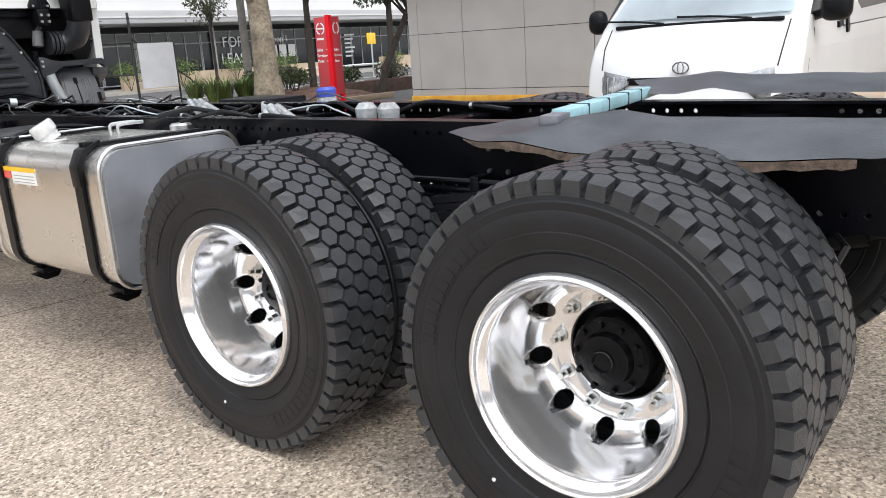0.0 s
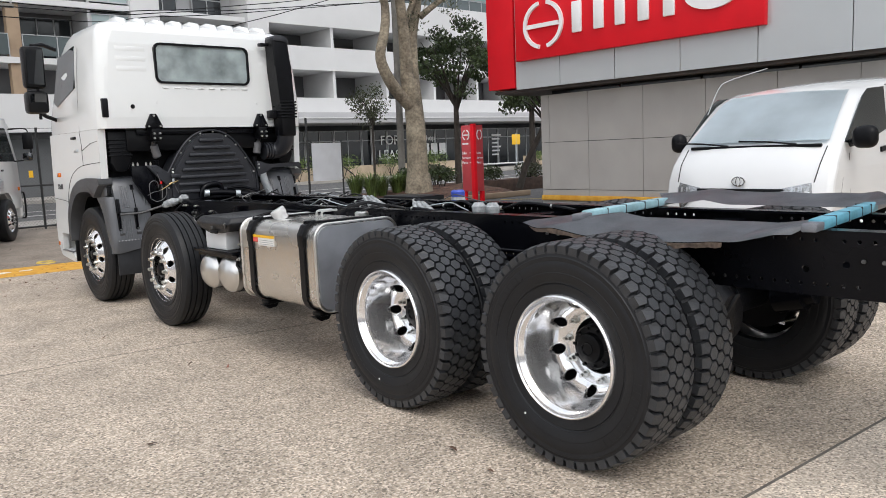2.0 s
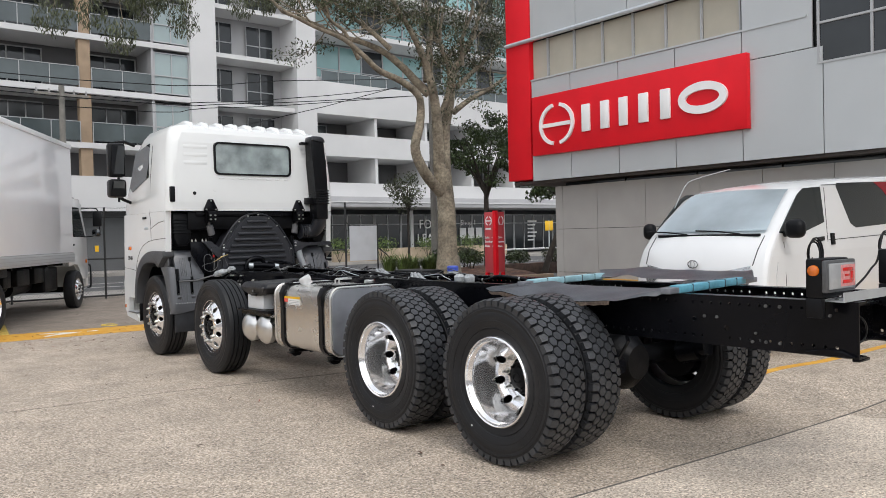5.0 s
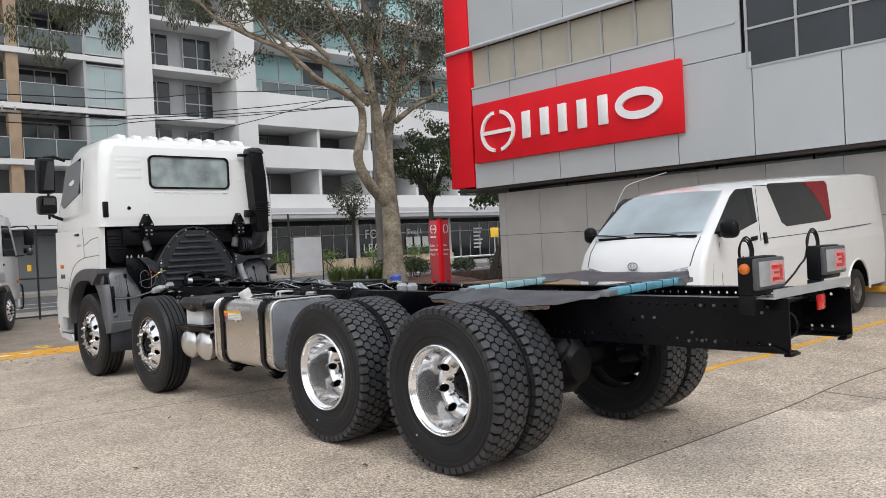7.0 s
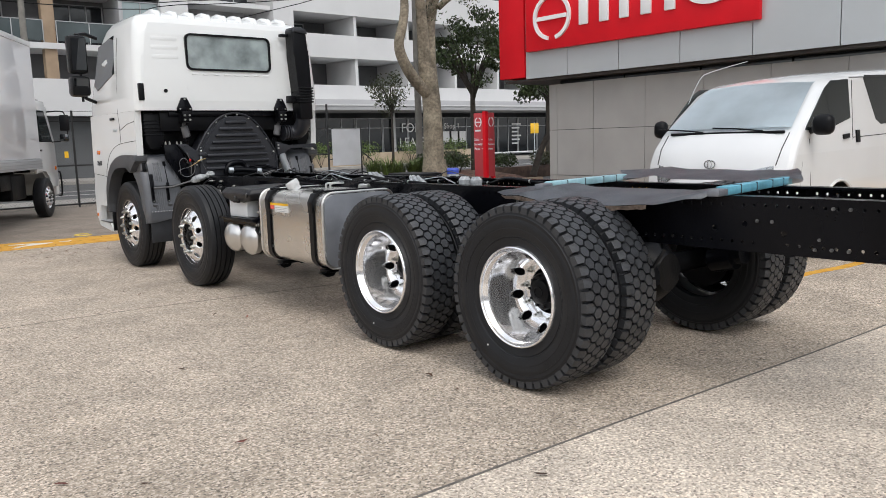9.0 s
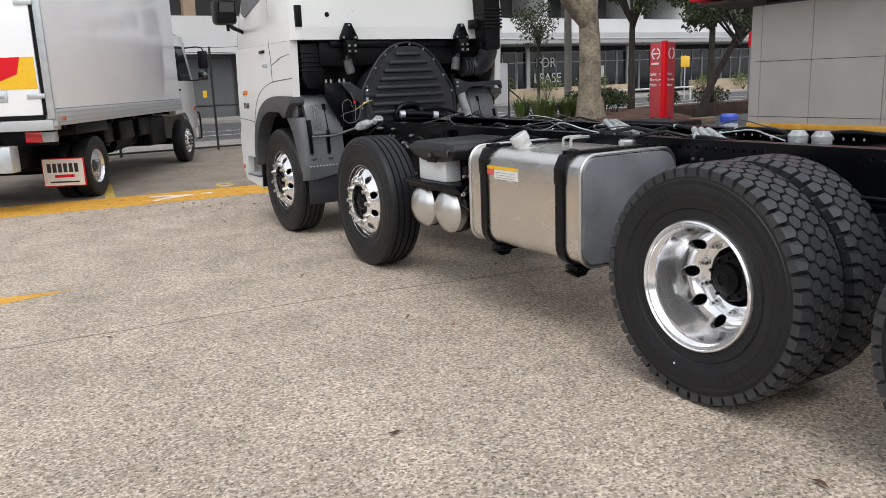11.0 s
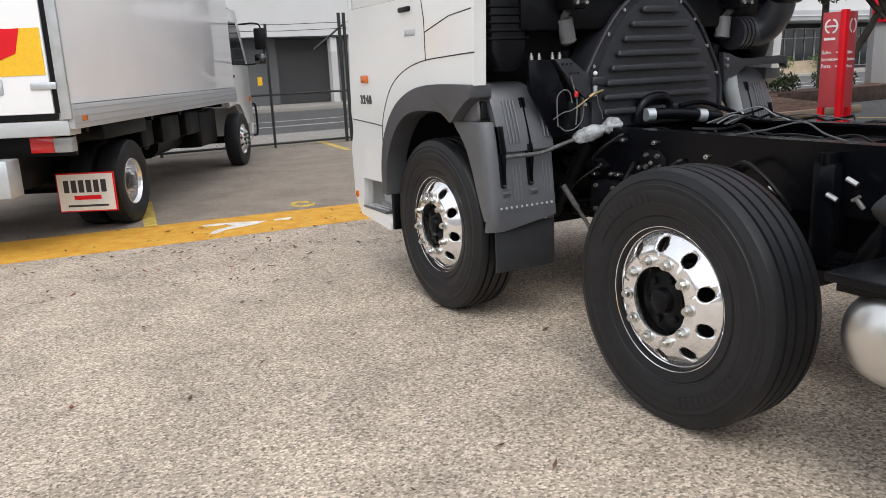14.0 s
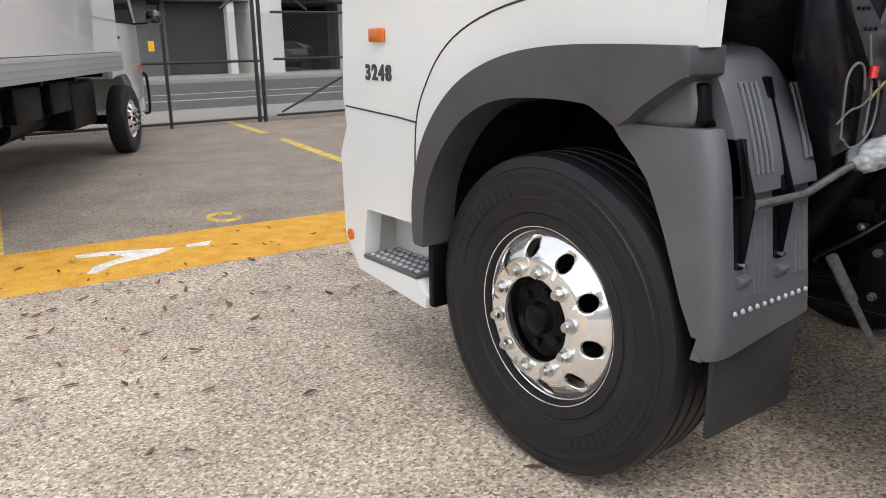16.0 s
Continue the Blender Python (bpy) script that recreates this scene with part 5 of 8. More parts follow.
lid = part("lid", bm, M["lid"], bat, "black moulded battery lid", 30)
part("latch", B(-1.166, -1.15, 3.27, 3.39, 0.905, 0.928, 0.004), M["matt_black"], lid)
part("latch_pin", B(-1.176, -1.16, 3.33, 3.345, 0.94, 0.965, 0.003), M["dull_nut"], lid)
for p, q in (((-1.16, 3.12, 0.955), (-1.18, 3.09, 0.99)), ((-1.15, 3.66, 0.98), (-1.16, 3.68, 1.01))):
    bm = bmesh.new()
    tube(bm, [p, q], 0.007, 8)
    tube(bm, [Vector(q) + Vector((0, -0.012, 0.008)), Vector(q) + Vector((0, 0.012, -0.008))], 0.005, 6)
    part("bracket_pin", bm, M["dull_nut"], lid)
bm = bmesh.new()
for k, z in enumerate((0.985, 0.96)):
    tube(bm, [(-1.05, 3.04, z), (-0.95, 2.98, z + 0.05), (-0.8, 2.92, z + 0.08), (-0.62, 2.88, z + 0.06), (-0.45, 2.96, z)], 0.012 - 0.003 * k, 10)
tagged(part("battery_cable", bm, M["black"], bat, "thick black battery cables"), kind="stuff")
rnd = random.Random(3)
for k in range(3):
    # a row of air valves with grey caps and small fittings
    y = 2.88 + k * 0.07
    vb = part("air_valve", B(-1.08 + 0.03 * (k % 2), -0.98, y, y + 0.05, 0.82, 0.89, 0.01), M["under"], truck)
    bm = bmesh.new()
    lathe(bm, [(0.021, 0.885), (0.022, 0.91), (0.017, 0.925), (0.009, 0.93), (0.007, 0.95), (0.0, 0.952)], 12, "z", (-1.03, y + 0.025, 0))
    part("valve_cap", bm, M["lamp_frame"], vb, "grey valve cap")
    bm = bmesh.new()
    cyl(bm, (-1.1, y + 0.022, 0.85 - 0.012 * k), (-1.05, y + 0.022, 0.85 - 0.012 * k), 0.011, 6)
    part("fitting", bm, M["nut"] if k else M["brass"], vb, "bright air fitting")
for k in range(9):
    y, z = 2.88 + rnd.uniform(-0.02, 0.17), rnd.uniform(0.5, 0.9)
    x = rnd.uniform(-1.1, -0.8)
    bm = tube(bmesh.new(), [(x, y, z), (x - 0.04, y + 0.05, z - 0.1), (x + 0.03, y - 0.03, z - 0.2), (x + 0.1, y, max(0.4, z - 0.28))], rnd.choice((0.006, 0.009, 0.011)), 6)
    part("air_hose", bm, M["wire"], truck)
for y, z, x in ((2.94, 0.62, -1.08), (3.04, 0.55, -1.02), (2.92, 0.5, -1.1), (3, 0.72, -1.12)):
    bm = bmesh.new()
    cyl(bm, (x - 0.03, y - 0.015, z), (x + 0.03, y + 0.015, z), 0.009, 8)
    cyl(bm, (x - 0.01, y - 0.005, z), (x + 0.012, y + 0.006, z), 0.014, 6)
    part("fitting", bm, M["nut"] if z > 0.56 else M["brass"], truck, "bright air fitting")
part("valve_block", B(-1.0, -0.8, 2.93, 3.06, 0.5, 0.72, 0.02), M["under"], truck)
bm = B(-0.86, -0.44, 2.88, 3.1, 0.6, 0.98, 0.02)
part("valve_bracket", bm, M["under"], truck)


# ---- the truck: cab ----
def loop_at(bm, z, yf, yr, hw, rf, rr, n=5):
    """A rounded plan outline at height z."""
    pts = []
    for cx, cy, a0, r in ((hw - rf, yf - rf, 0, rf), (-hw + rf, yf - rf, 90, rf), (-hw + rr, yr + rr, 180, rr), (hw - rr, yr + rr, 270, rr)):
        for k in range(n + 1):
            a = radians(a0 + 90 * k / n)
            pts.append(bm.verts.new((cx + r * math.cos(a), cy + r * math.sin(a), z)))
    return pts


def loft(bm, loops, cap_lo=True, cap_hi=True):
    for a, b in zip(loops, loops[1:]):
        for k in range(len(a)):
            bm.faces.new((a[k], a[(k + 1) % len(a)], b[(k + 1) % len(a)], b[k]))
    if cap_lo:
        bm.faces.new(loops[0][::-1])
    if cap_hi:
        bm.faces.new(loops[-1])


CR = 5.67
cab = new("cab")
cab.parent = truck
cab["label"] = "white sleeper-less cab with a rear window"
bm = bmesh.new()
secs = [(1.84, 7.46, CR, 1.17, 0.16, 0.1), (1.95, 7.45, CR - 0.005, 1.172, 0.16, 0.1), (2.2, 7.32, CR, 1.165, 0.18, 0.1), (2.45, 7.18, CR + 0.01, 1.15, 0.2, 0.11), (2.7, 7.02, CR + 0.025, 1.125, 0.22, 0.12),
        (2.82, 6.92, CR + 0.045, 1.095, 0.24, 0.14), (2.89, 6.84, CR + 0.08, 1.055, 0.26, 0.16), (2.935, 6.72, CR + 0.15, 0.985, 0.28, 0.2), (2.955, 6.6, CR + 0.24, 0.9, 0.3, 0.22)]
loft(bm, [loop_at(bm, *s) for s in secs])
shell_me = finish("shell", bm, M["white"], 30)
bm = bmesh.new()
prism(bm, rounded(-0.55, 0.5, 2.315, 2.705, 0.06, 5), "y", CR - 0.2, CR + 0.25)
cutter = finish("cutter", bm, M["white"])
shell_me = cut(shell_me, cutter)
shell_me.name = "shell"
for p in shell_me.polygons:
    if abs(p.normal.y) > 0.985:
        p.use_smooth = False
add("shell", shell_me, cab, Matrix())
for k in range(9):
    x = -0.8 + k * 0.2
    bm = bmesh.new()
    tube(bm, [(x, CR + 0.1, 2.885), (x, CR + 0.16, 2.925), (x, CR + 0.3, 2.955), (x, 6.55, 2.962)], (0.02, 0.05, 0.055, 0.03), 10)
    part("roof_rib", bm, M["white"], cab)
# rear window: rubber seal, and an opaque pane with pale reflections painted in
wo, wi = rounded(-0.565, 0.515, 2.3, 2.72, 0.07, 5), rounded(-0.542, 0.492, 2.323, 2.697, 0.055, 5)
bm = bmesh.new()
vs = [[bm.verts.new((x, y, z)) for x, z in lst] for y in (CR - 0.012, CR + 0.03) for lst in (wo, wi)]
for i in range(len(wo)):
    j = (i + 1) % len(wo)
    for a, b in ((0, 2), (3, 1), (1, 0), (2, 3)):
        bm.faces.new((vs[a][i], vs[a][j], vs[b][j], vs[b][i]))
rw = part("rear_window", bm, M["matt_black"], cab, "rear window with a black rubber seal")
part("pane", prism(bmesh.new(), rounded(-0.545, 0.495, 2.32, 2.7, 0.055, 5), "y", CR + 0.006, CR + 0.012), M["rear_glass"], rw, "opaque rear pane with pale reflections in its grey")

for k in range(8):
    part("press_mark", B(-0.5 + k * 0.13, -0.43 + k * 0.13, CR - 0.008, CR + 0.004, 2.25, 2.262, 0.003), M["white"], cab)
for x0, x1 in ((-0.96, -0.64), (0.64, 0.8)):
    # three shallow pressed ribs beside the window, following the lean of the wall
    for z, lean in ((2.4, 0.009), (2.5, 0.0145), (2.6, 0.0205)):
        part("pressing", B(x0, x1, CR + lean - 0.0003, CR + 0.05, z, z + 0.072, 0.01), M["white"], cab)
bm = bmesh.new()
cyl(bm, (-0.83, CR - 0.008, 2.06), (-0.83, CR, 2.06), 0.022, 16)
part("rear_plug", bm, M["matt_black"], cab)
part("rear_vent", B(-1.135, -1.075, CR - 0.012, CR + 0.06, 1.95, 2.14, 0.008), M["matt_black"], cab, "small black air vent")
for x in (-0.56, 0.6):
    bm = bmesh.new()
    cyl(bm, (x, CR - 0.006, 2.1), (x, CR, 2.1), 0.018, 12)
    part("rear_boss", bm, M["white"], cab)
# snorkel
bm = prism(bmesh.new(), [(0.79, 1.72), (0.97, 1.72), (0.965, 2.1), (0.95, 2.5), (0.93, 2.76), (0.9, 2.825), (0.85, 2.84), (0.75, 2.84), (0.73, 2.8), (0.745, 2.5), (0.78, 2.05)], "y", 5.47, 5.665, 0.022, 3)
sn = part("air_intake", bm, M["matt_black"], cab, "tall black air intake behind the cab")
part("intake_lid", prism(bmesh.new(), [(0.735, 2.79), (0.94, 2.77), (0.91, 2.832), (0.86, 2.85), (0.75, 2.85)], "y", 5.455, 5.67, 0.012), M["guard_dark"], sn)
for k in range(6):
    part("bellows_ring", B(0.775 + 0.004 * (k % 2), 0.985, 5.455, 5.68, 1.93 + k * 0.034, 1.95 + k * 0.034, 0.008), M["matt_black"], sn)
part("intake_elbow", tube(bmesh.new(), [(0.88, 5.57, 1.8), (0.885, 5.59, 1.69), (0.87, 5.65, 1.6), (0.83, 5.7, 1.565), (0.78, 5.72, 1.56)], 0.095, 20), M["guard_dark"], sn, "fat black intake elbow")
for k in range(4):
    part("hose_ring", tube(bmesh.new(), [(0.66 + 0.035 * k, 5.735, 1.56), (0.682 + 0.035 * k, 5.735, 1.56)], 0.1, 18), M["guard_dark"], sn)
part("bracket", B(0.64, 0.76, 5.58, 5.66, 2.74, 2.775, 0.006), M["matt_black"], sn)
part("bracket", B(0.7, 0.8, 5.56, 5.665, 1.93, 2.02, 0.008), M["matt_black"], sn)
for z in (2.0, 2.06):
    part("bracket_bolt", tube(bmesh.new(), [(0.735, 5.55, z), (0.735, 5.566, z)], 0.013, 6), M["matt_black"], sn)


def eased(pts, n=4):
    """A smooth curve through the points of an open outline."""
    out = []
    for i in range(len(pts) - 1):
        p0, p1, p2, p3 = (Vector(pts[max(0, i - 1)]), Vector(pts[i]), Vector(pts[i + 1]), Vector(pts[min(len(pts) - 1, i + 2)]))
        for k in range(n):
            t = k / n
            out.append(tuple(0.5 * (2 * p1 + (p2 - p0) * t + (2 * p0 - 5 * p1 + 4 * p2 - p3) * t * t + (3 * p1 - p0 - 3 * p2 + p3) * t ** 3)))
    return out + [tuple(pts[-1])]


# side panels with wheel arch, step and bumper corner
for s in (-1, 1):
    def mx(a, b):
        return (min(s * a, s * b), max(s * a, s * b))
    poly = [(5.75, 1.33), (6.05, 1.335), (6.4, 1.31), (6.68, 1.21), (6.88, 1.03), (6.95, 0.85), (6.97, 0.69), (7.36, 0.69), (7.4, 0.48), (7.0, 0.47), (6.93, 0.42), (6.94, 0.37), (7.44, 0.42), (7.55, 0.55), (7.56, 0.9),
            (7.5, 1.02), (7.52, 1.14), (7.5, 1.4), (7.46, 1.838), (5.72, 1.838)]
    sp = part("side_panel", prism(bmesh.new(), poly, "x", *mx(1.1, 1.172)), M["white"], cab, "white lower cab side")
    sp.matrix_basis = Matrix.Translation((0, 6.34 * 0.055, 0.025)) @ Matrix.Diagonal((1.0, 0.945, 0.9864, 1.0))
    part("step_back", B(*mx(0.98, 1.0), 6.96, 7.42, 0.44, 0.72), M["white"], sp)
    bm = B(*mx(1.0, 1.175), 7.0, 7.4, 0.475, 0.492, 0.004)
    st = part("step_plate", bm, M["guard"], sp, "grey anti-slip step")
    bm = bmesh.new()
    for i in range(9):
        for j in range(4):
            cyl(bm, (s * (1.02 + j * 0.042), 7.03 + i * 0.042, 0.492), (s * (1.02 + j * 0.042), 7.03 + i * 0.042, 0.5), 0.014, 6, 0.009)
    tagged(part("step_studs", bm, M["mullion"], st), kind="stuff")
    part("step_bracket", B(*mx(1.05, 1.16), 6.9, 6.935, 0.38, 0.62, 0.006), M["under"], sp)
    oc = [(5.76, 1.335), (6.05, 1.34), (6.25, 1.335), (6.42, 1.315), (6.57, 1.275), (6.7, 1.215), (6.81, 1.13), (6.9, 1.02), (6.95, 0.91), (6.975, 0.8), (6.98, 0.7), (6.97, 0.62)]
    ic = [(6.91, 0.62), (6.9, 0.74), (6.87, 0.86), (6.81, 0.96), (6.74, 1.04), (6.65, 1.11), (6.54, 1.16), (6.4, 1.185), (6.2, 1.19), (6.06, 1.175), (5.99, 1.13), (5.9, 1.19), (5.8, 1.25), (5.76, 1.265)]
    part("wheel_arch", prism(bmesh.new(), eased(oc) + eased(ic), "x", *mx(1.06, 1.2), 0.006), M["arch"], sp, "dark grey plastic wheel arch")
    part("arch_liner", prism(bmesh.new(), [(6.9, 0.55), (6.9, 0.9), (6.7, 1.12), (6.3, 1.2), (5.9, 1.18), (5.9, 1.2), (6.3, 1.23), (6.72, 1.15), (6.93, 0.9), (6.93, 0.55)], "x", *mx(0.5, 1.06)), M["matt_black"], sp)
    mk = part("side_marker", B(*mx(1.172, 1.19), 7.17, 7.27, 1.35, 1.4, 0.006), M["amber"], sp, "amber indicator lamp")
    bm = bmesh.new()
    cyl(bm, (s * 1.17, 7.5, 0.56), (s * 1.18, 7.5, 0.56), 0.024, 16)
    part("corner_marker", bm, M["amber"], sp)
    for k, digit in enumerate("3248"):
        # raised chrome-grey model digits
        writing(digit, sp, pose(s * 1.1725, 7.325 - 0.05 * k if s < 0 else 7.16 + 0.05 * k, 1.212, 90, 0, -90 if s < 0 else 90), 0.078, M["galv_dark"], "badge_digit", 0.003)
    part("badge_bar", B(*mx(1.172, 1.177), 6.42, 6.56, 1.62, 1.655, 0.002), M["galv"], sp)
    # panel seams, as fine dark gaps
    for pts in ([(6.99, 0.69), (6.98, 1.05), (6.9, 1.22), (6.78, 1.34), (6.6, 1.42), (6.35, 1.47), (6.0, 1.49), (5.74, 1.5)], [(7.1, 1.08), (7.5, 1.1)], [(6.98, 1.07), (7.1, 1.08)],
                [(6.3, 1.47), (6.3, 1.7), (6.33, 1.838)], [(5.76, 1.72), (6.0, 1.7), (6.3, 1.63)]):
        bm = tube(bmesh.new(), [(s * 1.1715, y, z) for y, z in pts], 0.004, 5)
        part("panel_gap", bm, M["shadow_gap"], sp)
    bm = tube(bmesh.new(), [(s * 1.168, 6.33, 1.84), (s * 1.163, 6.3, 2.2), (s * 1.15, 6.28, 2.45), (s * 1.125, 6.28, 2.7)], 0.004, 5)
    part("door_gap", bm, M["shadow_gap"], cab)
    # door glass
    bm = bmesh.new()
    q = [(6.36, 2.3, 1.162), (7.0, 2.14, 1.17), (7.12, 2.2, 1.166), (6.95, 2.66, 1.132), (6.4, 2.74, 1.122)]
    v0 = [bm.verts.new((s * (x + 0.004), y, z)) for y, z, x in q]
    v1 = [bm.verts.new((s * (x - 0.01), y, z)) for y, z, x in q]
    bm.faces.new(v0)
    bm.faces.new(v1[::-1])
    for i in range(5):
        bm.faces.new((v0[i], v0[(i + 1) % 5], v1[(i + 1) % 5], v1[i]))
    part("door_window", bm, M["glass"], cab, "dark door window")
    bm = B(*mx(1.17, 1.19), 6.46, 6.6, 1.76, 1.79, 0.008)
    part("door_handle", bm, M["matt_black"], cab)
    # mirrors
    bm = B(*mx(1.3, 1.52), 6.82, 6.96, 2.33, 2.78, 0.04)
    mr = part("mirror", bm, M["matt_black"], cab, "black double mirror on an arm")
    bm = B(*mx(1.3, 1.52), 6.8, 6.98, 2.06, 2.3, 0.04)
    part("lower_mirror", bm, M["matt_black"], mr)
    for z0, z1 in ((2.37, 2.74), (2.09, 2.27)):
        part("mirror_glass", prism(bmesh.new(), [(6.815, z0), (6.785, z1), (6.79, z1), (6.82, z0)], "x", *mx(1.33, 1.49)), M["mirror"], mr)
    bm = bmesh.new()
    tube(bm, [(s * 1.12, 7.05, 2.78), (s * 1.28, 6.98, 2.82), (s * 1.4, 6.92, 2.79)], 0.022, 8)
    tube(bm, [(s * 1.16, 7.1, 2.0), (s * 1.3, 7.0, 2.04), (s * 1.4, 6.92, 2.1)], 0.022, 8)
    tube(bm, [(s * 1.38, 6.9, 2.0), (s * 1.38, 6.9, 2.8)], 0.016, 8)
    part("mirror_arm", bm, M["matt_black"], mr)
part("front_panel", B(-1.1, 1.1, 7.4, 7.5, 0.45, 1.838, 0.03), M["white"], cab)
part("windscreen_visor", B(-0.9, 0.9, 6.9, 7.05, 2.86, 2.9, 0.015), M["matt_black"], cab)
part("under_cab", B(-1.06, 1.06, 5.95, 7.38, 1.24, 1.836), M["under"], cab, "dark underside of the cab")
part("engine_block", B(-0.6, 0.6, 5.735, 6.8, 0.95, 1.235, 0.03), M["under"], cab, "dark engine block")
part("under_cab", B(-0.9, 0.9, 5.74, 5.94, 1.6, 1.835, 0.02), M["under"], cab)
for s in (-1, 1):
    bm = prism(bmesh.new(), [(s * 0.84, 1.82), (s * 1.08, 1.82), (s * 1.07, 1.5), (s * 1.02, 1.4), (s * 0.9, 1.4), (s * 0.85, 1.5)], "y", 5.76, 5.94, 0.03)
    dk = part("side_duct", bm, M["matt_black"], cab, "black moulded duct under the cab corner")
    for k in range(5):
        part("duct_ring", B(min(s * 0.838, s * 1.085), max(s * 0.838, s * 1.085), 5.752, 5.945, 1.56 + k * 0.04, 1.575 + k * 0.04, 0.006), M["under"], dk)
# cab mount brackets and dampers
for x in (-0.635, 0.605):
    poly = [(x - 0.085, 1.83), (x + 0.085, 1.83), (x + 0.09, 1.86), (x + 0.03, 1.985), (x - 0.03, 1.985), (x - 0.09, 1.86)]
    tb = part("mount_bracket", prism(bmesh.new(), poly, "y", CR - 0.035, CR - 0.008, 0.004), M["black"], cab, "black triangular cab mount")
    for dx, z in ((0.0, 1.965), (-0.06, 1.855), (0.06, 1.855)):
        bm = bmesh.new()
        cyl(bm, (x + dx, CR - 0.052, z), (x + dx, CR - 0.036, z), 0.011, 6)
        part("bolt", bm, M["nut"], tb)
    part("damper_seat", B(x - 0.05, x + 0.05, CR - 0.08, CR + 0.05, 1.7, 1.83, 0.01), M["under"], tb)
    bm = bmesh.new()
    cyl(bm, (x + (0.04 if x < 0 else -0.04), CR + 0.1, 1.5), (x + (0.06 if x < 0 else -0.06), CR + 0.15, 1.25), 0.026, 12)
    part("cab_damper", bm, M["under"], tb)
    sx = 0.045 if x < 0 else -0.02
    bm = bmesh.new()
    tube(bm, [(x, CR + 0.02, 1.7), (x + 0.2 * sx, CR + 0.07, 1.665), (x + 0.3 * sx, CR + 0.07, 1.66), (x + sx, CR + 0.075, 1.54), (x + 1.1 * sx, CR + 0.075, 1.53)], (0.018, 0.02, 0.043, 0.045, 0.03), 20)
    part("damper_boot", bm, M["boot"], tb, "grey plastic damper boot")
    bm = bmesh.new()
    for dx, z in ((-0.03, 1.78), (0.03, 1.78), (-0.03, 1.73), (0.03, 1.73)):
        cyl(bm, (x + dx, CR - 0.1, z), (x + dx, CR - 0.08, z), 0.012, 6)
    tagged(part("bolt_heads", bm, M["nut"], tb), kind="stuff")
mt = part("mount_tower", prism(bmesh.new(), [(-0.733, 1.452), (-0.63, 1.453), (-0.5, 1.36), (-0.475, 1.3), (-0.475, 1.2), (-0.53, 1.24), (-0.6, 1.3), (-0.69, 1.4)], "y", 5.68, 5.71, 0.005), M["guard_dark"], cab, "black bent mount bracket")
part("tower_web", prism(bmesh.new(), [(-0.89, 1.452), (-0.735, 1.452), (-0.66, 1.3), (-0.6, 1.06), (-0.72, 1.04), (-0.88, 1.3)], "y", 5.695, 5.73, 0.005), M["black"], mt)
for x in (-0.868, -0.82, -0.733, -0.686):
    bm = bmesh.new()
    cyl(bm, (x, 5.7, 1.452), (x, 5.7, 1.475), 0.011, 6)
    cyl(bm, (x, 5.7, 1.475), (x, 5.7, 1.488), 0.006, 8)
    part("bolt", bm, M["nut"], mt)
for k in range(6):
    bm = bmesh.new()
    x, z = -0.68 + 0.026 * (k % 3) + 0.05 * (k // 3), 1.425 - 0.05 * (k // 3)
    cyl(bm, (x, 5.674, z), (x, 5.68, z), 0.005, 8)
    part("bolt", bm, M["matt_black"], mt)
bm = bmesh.new()
bmesh.ops.create_icosphere(bm, subdivisions=2, radius=0.013, matrix=Matrix.Translation((-0.462, 5.675, 1.368)))
part("grease_cap", bm, M["label_white"], mt, "small white cap")
part("guide_strip", B(-0.482, -0.458, 5.66, 5.676, 1.245, 1.325, 0.004), M["galv"], mt, "bright metal strip")
bm = prism(bmesh.new(), [(0.54, 1.45), (0.6, 1.44), (0.66, 1.41), (0.72, 1.4), (1.1, 1.418), (1.12, 1.4), (1.13, 1.33), (1.1, 1.35), (1.09, 1.372), (0.74, 1.37), (0.68, 1.33), (0.62, 1.28), (0.55, 1.275)], "y", 5.68, 5.725, 0.006)
arm = part("mount_arm", bm, M["guard_dark"], cab, "black arm plate beside the engine cover")
for z in (1.37, 1.41):
    bm = bmesh.new()
    cyl(bm, (0.56, 5.665, z), (0.56, 5.68, z), 0.012, 6)
    part("bolt", bm, M["nut"], arm)
# pipe ends, cables and fittings between the tower and the cover
bm = bmesh.new()
cyl(bm, (-0.61, 5.66, 1.19), (-0.5, 5.66, 1.25), 0.005, 8)
cyl(bm, (-0.52, 5.66, 1.242), (-0.49, 5.66, 1.258), 0.011, 6)
cyl(bm, (-0.49, 5.66, 1.257), (-0.42, 5.66, 1.276), 0.007, 8)
part("brass_fitting", bm, M["brass"], cab, "brass pipe fitting")
for pts, r in (([(-0.73, 1.1), (-0.735, 1.2), (-0.73, 1.26), (-0.69, 1.29), (-0.65, 1.275), (-0.635, 1.22)], 0.006), ([(-0.64, 1.36), (-0.63, 1.32), (-0.61, 1.265), (-0.6, 1.2), (-0.61, 1.1)], 0.007),
               ([(-0.72, 1.1), (-0.69, 1.078), (-0.655, 1.073), (-0.61, 1.085), (-0.57, 1.12), (-0.555, 1.18), (-0.56, 1.24)], 0.006), ([(-0.76, 1.14), (-0.7, 1.17), (-0.64, 1.18), (-0.6, 1.2)], 0.005), ([(-0.42, 1.12), (-0.43, 1.16), (-0.45, 1.2), (-0.465, 1.26)], 0.004)):
    part("cab_cable", tube(bmesh.new(), [(x, 5.66, z) for x, z in eased(pts)], r * 0.6, 8), M["cable_grey"], cab, "thin cable, its sheen put into the grey colour")
bm = bmesh.new()
cyl(bm, (-0.612, 5.655, 1.25), (-0.608, 5.655, 1.28), 0.012, 12)
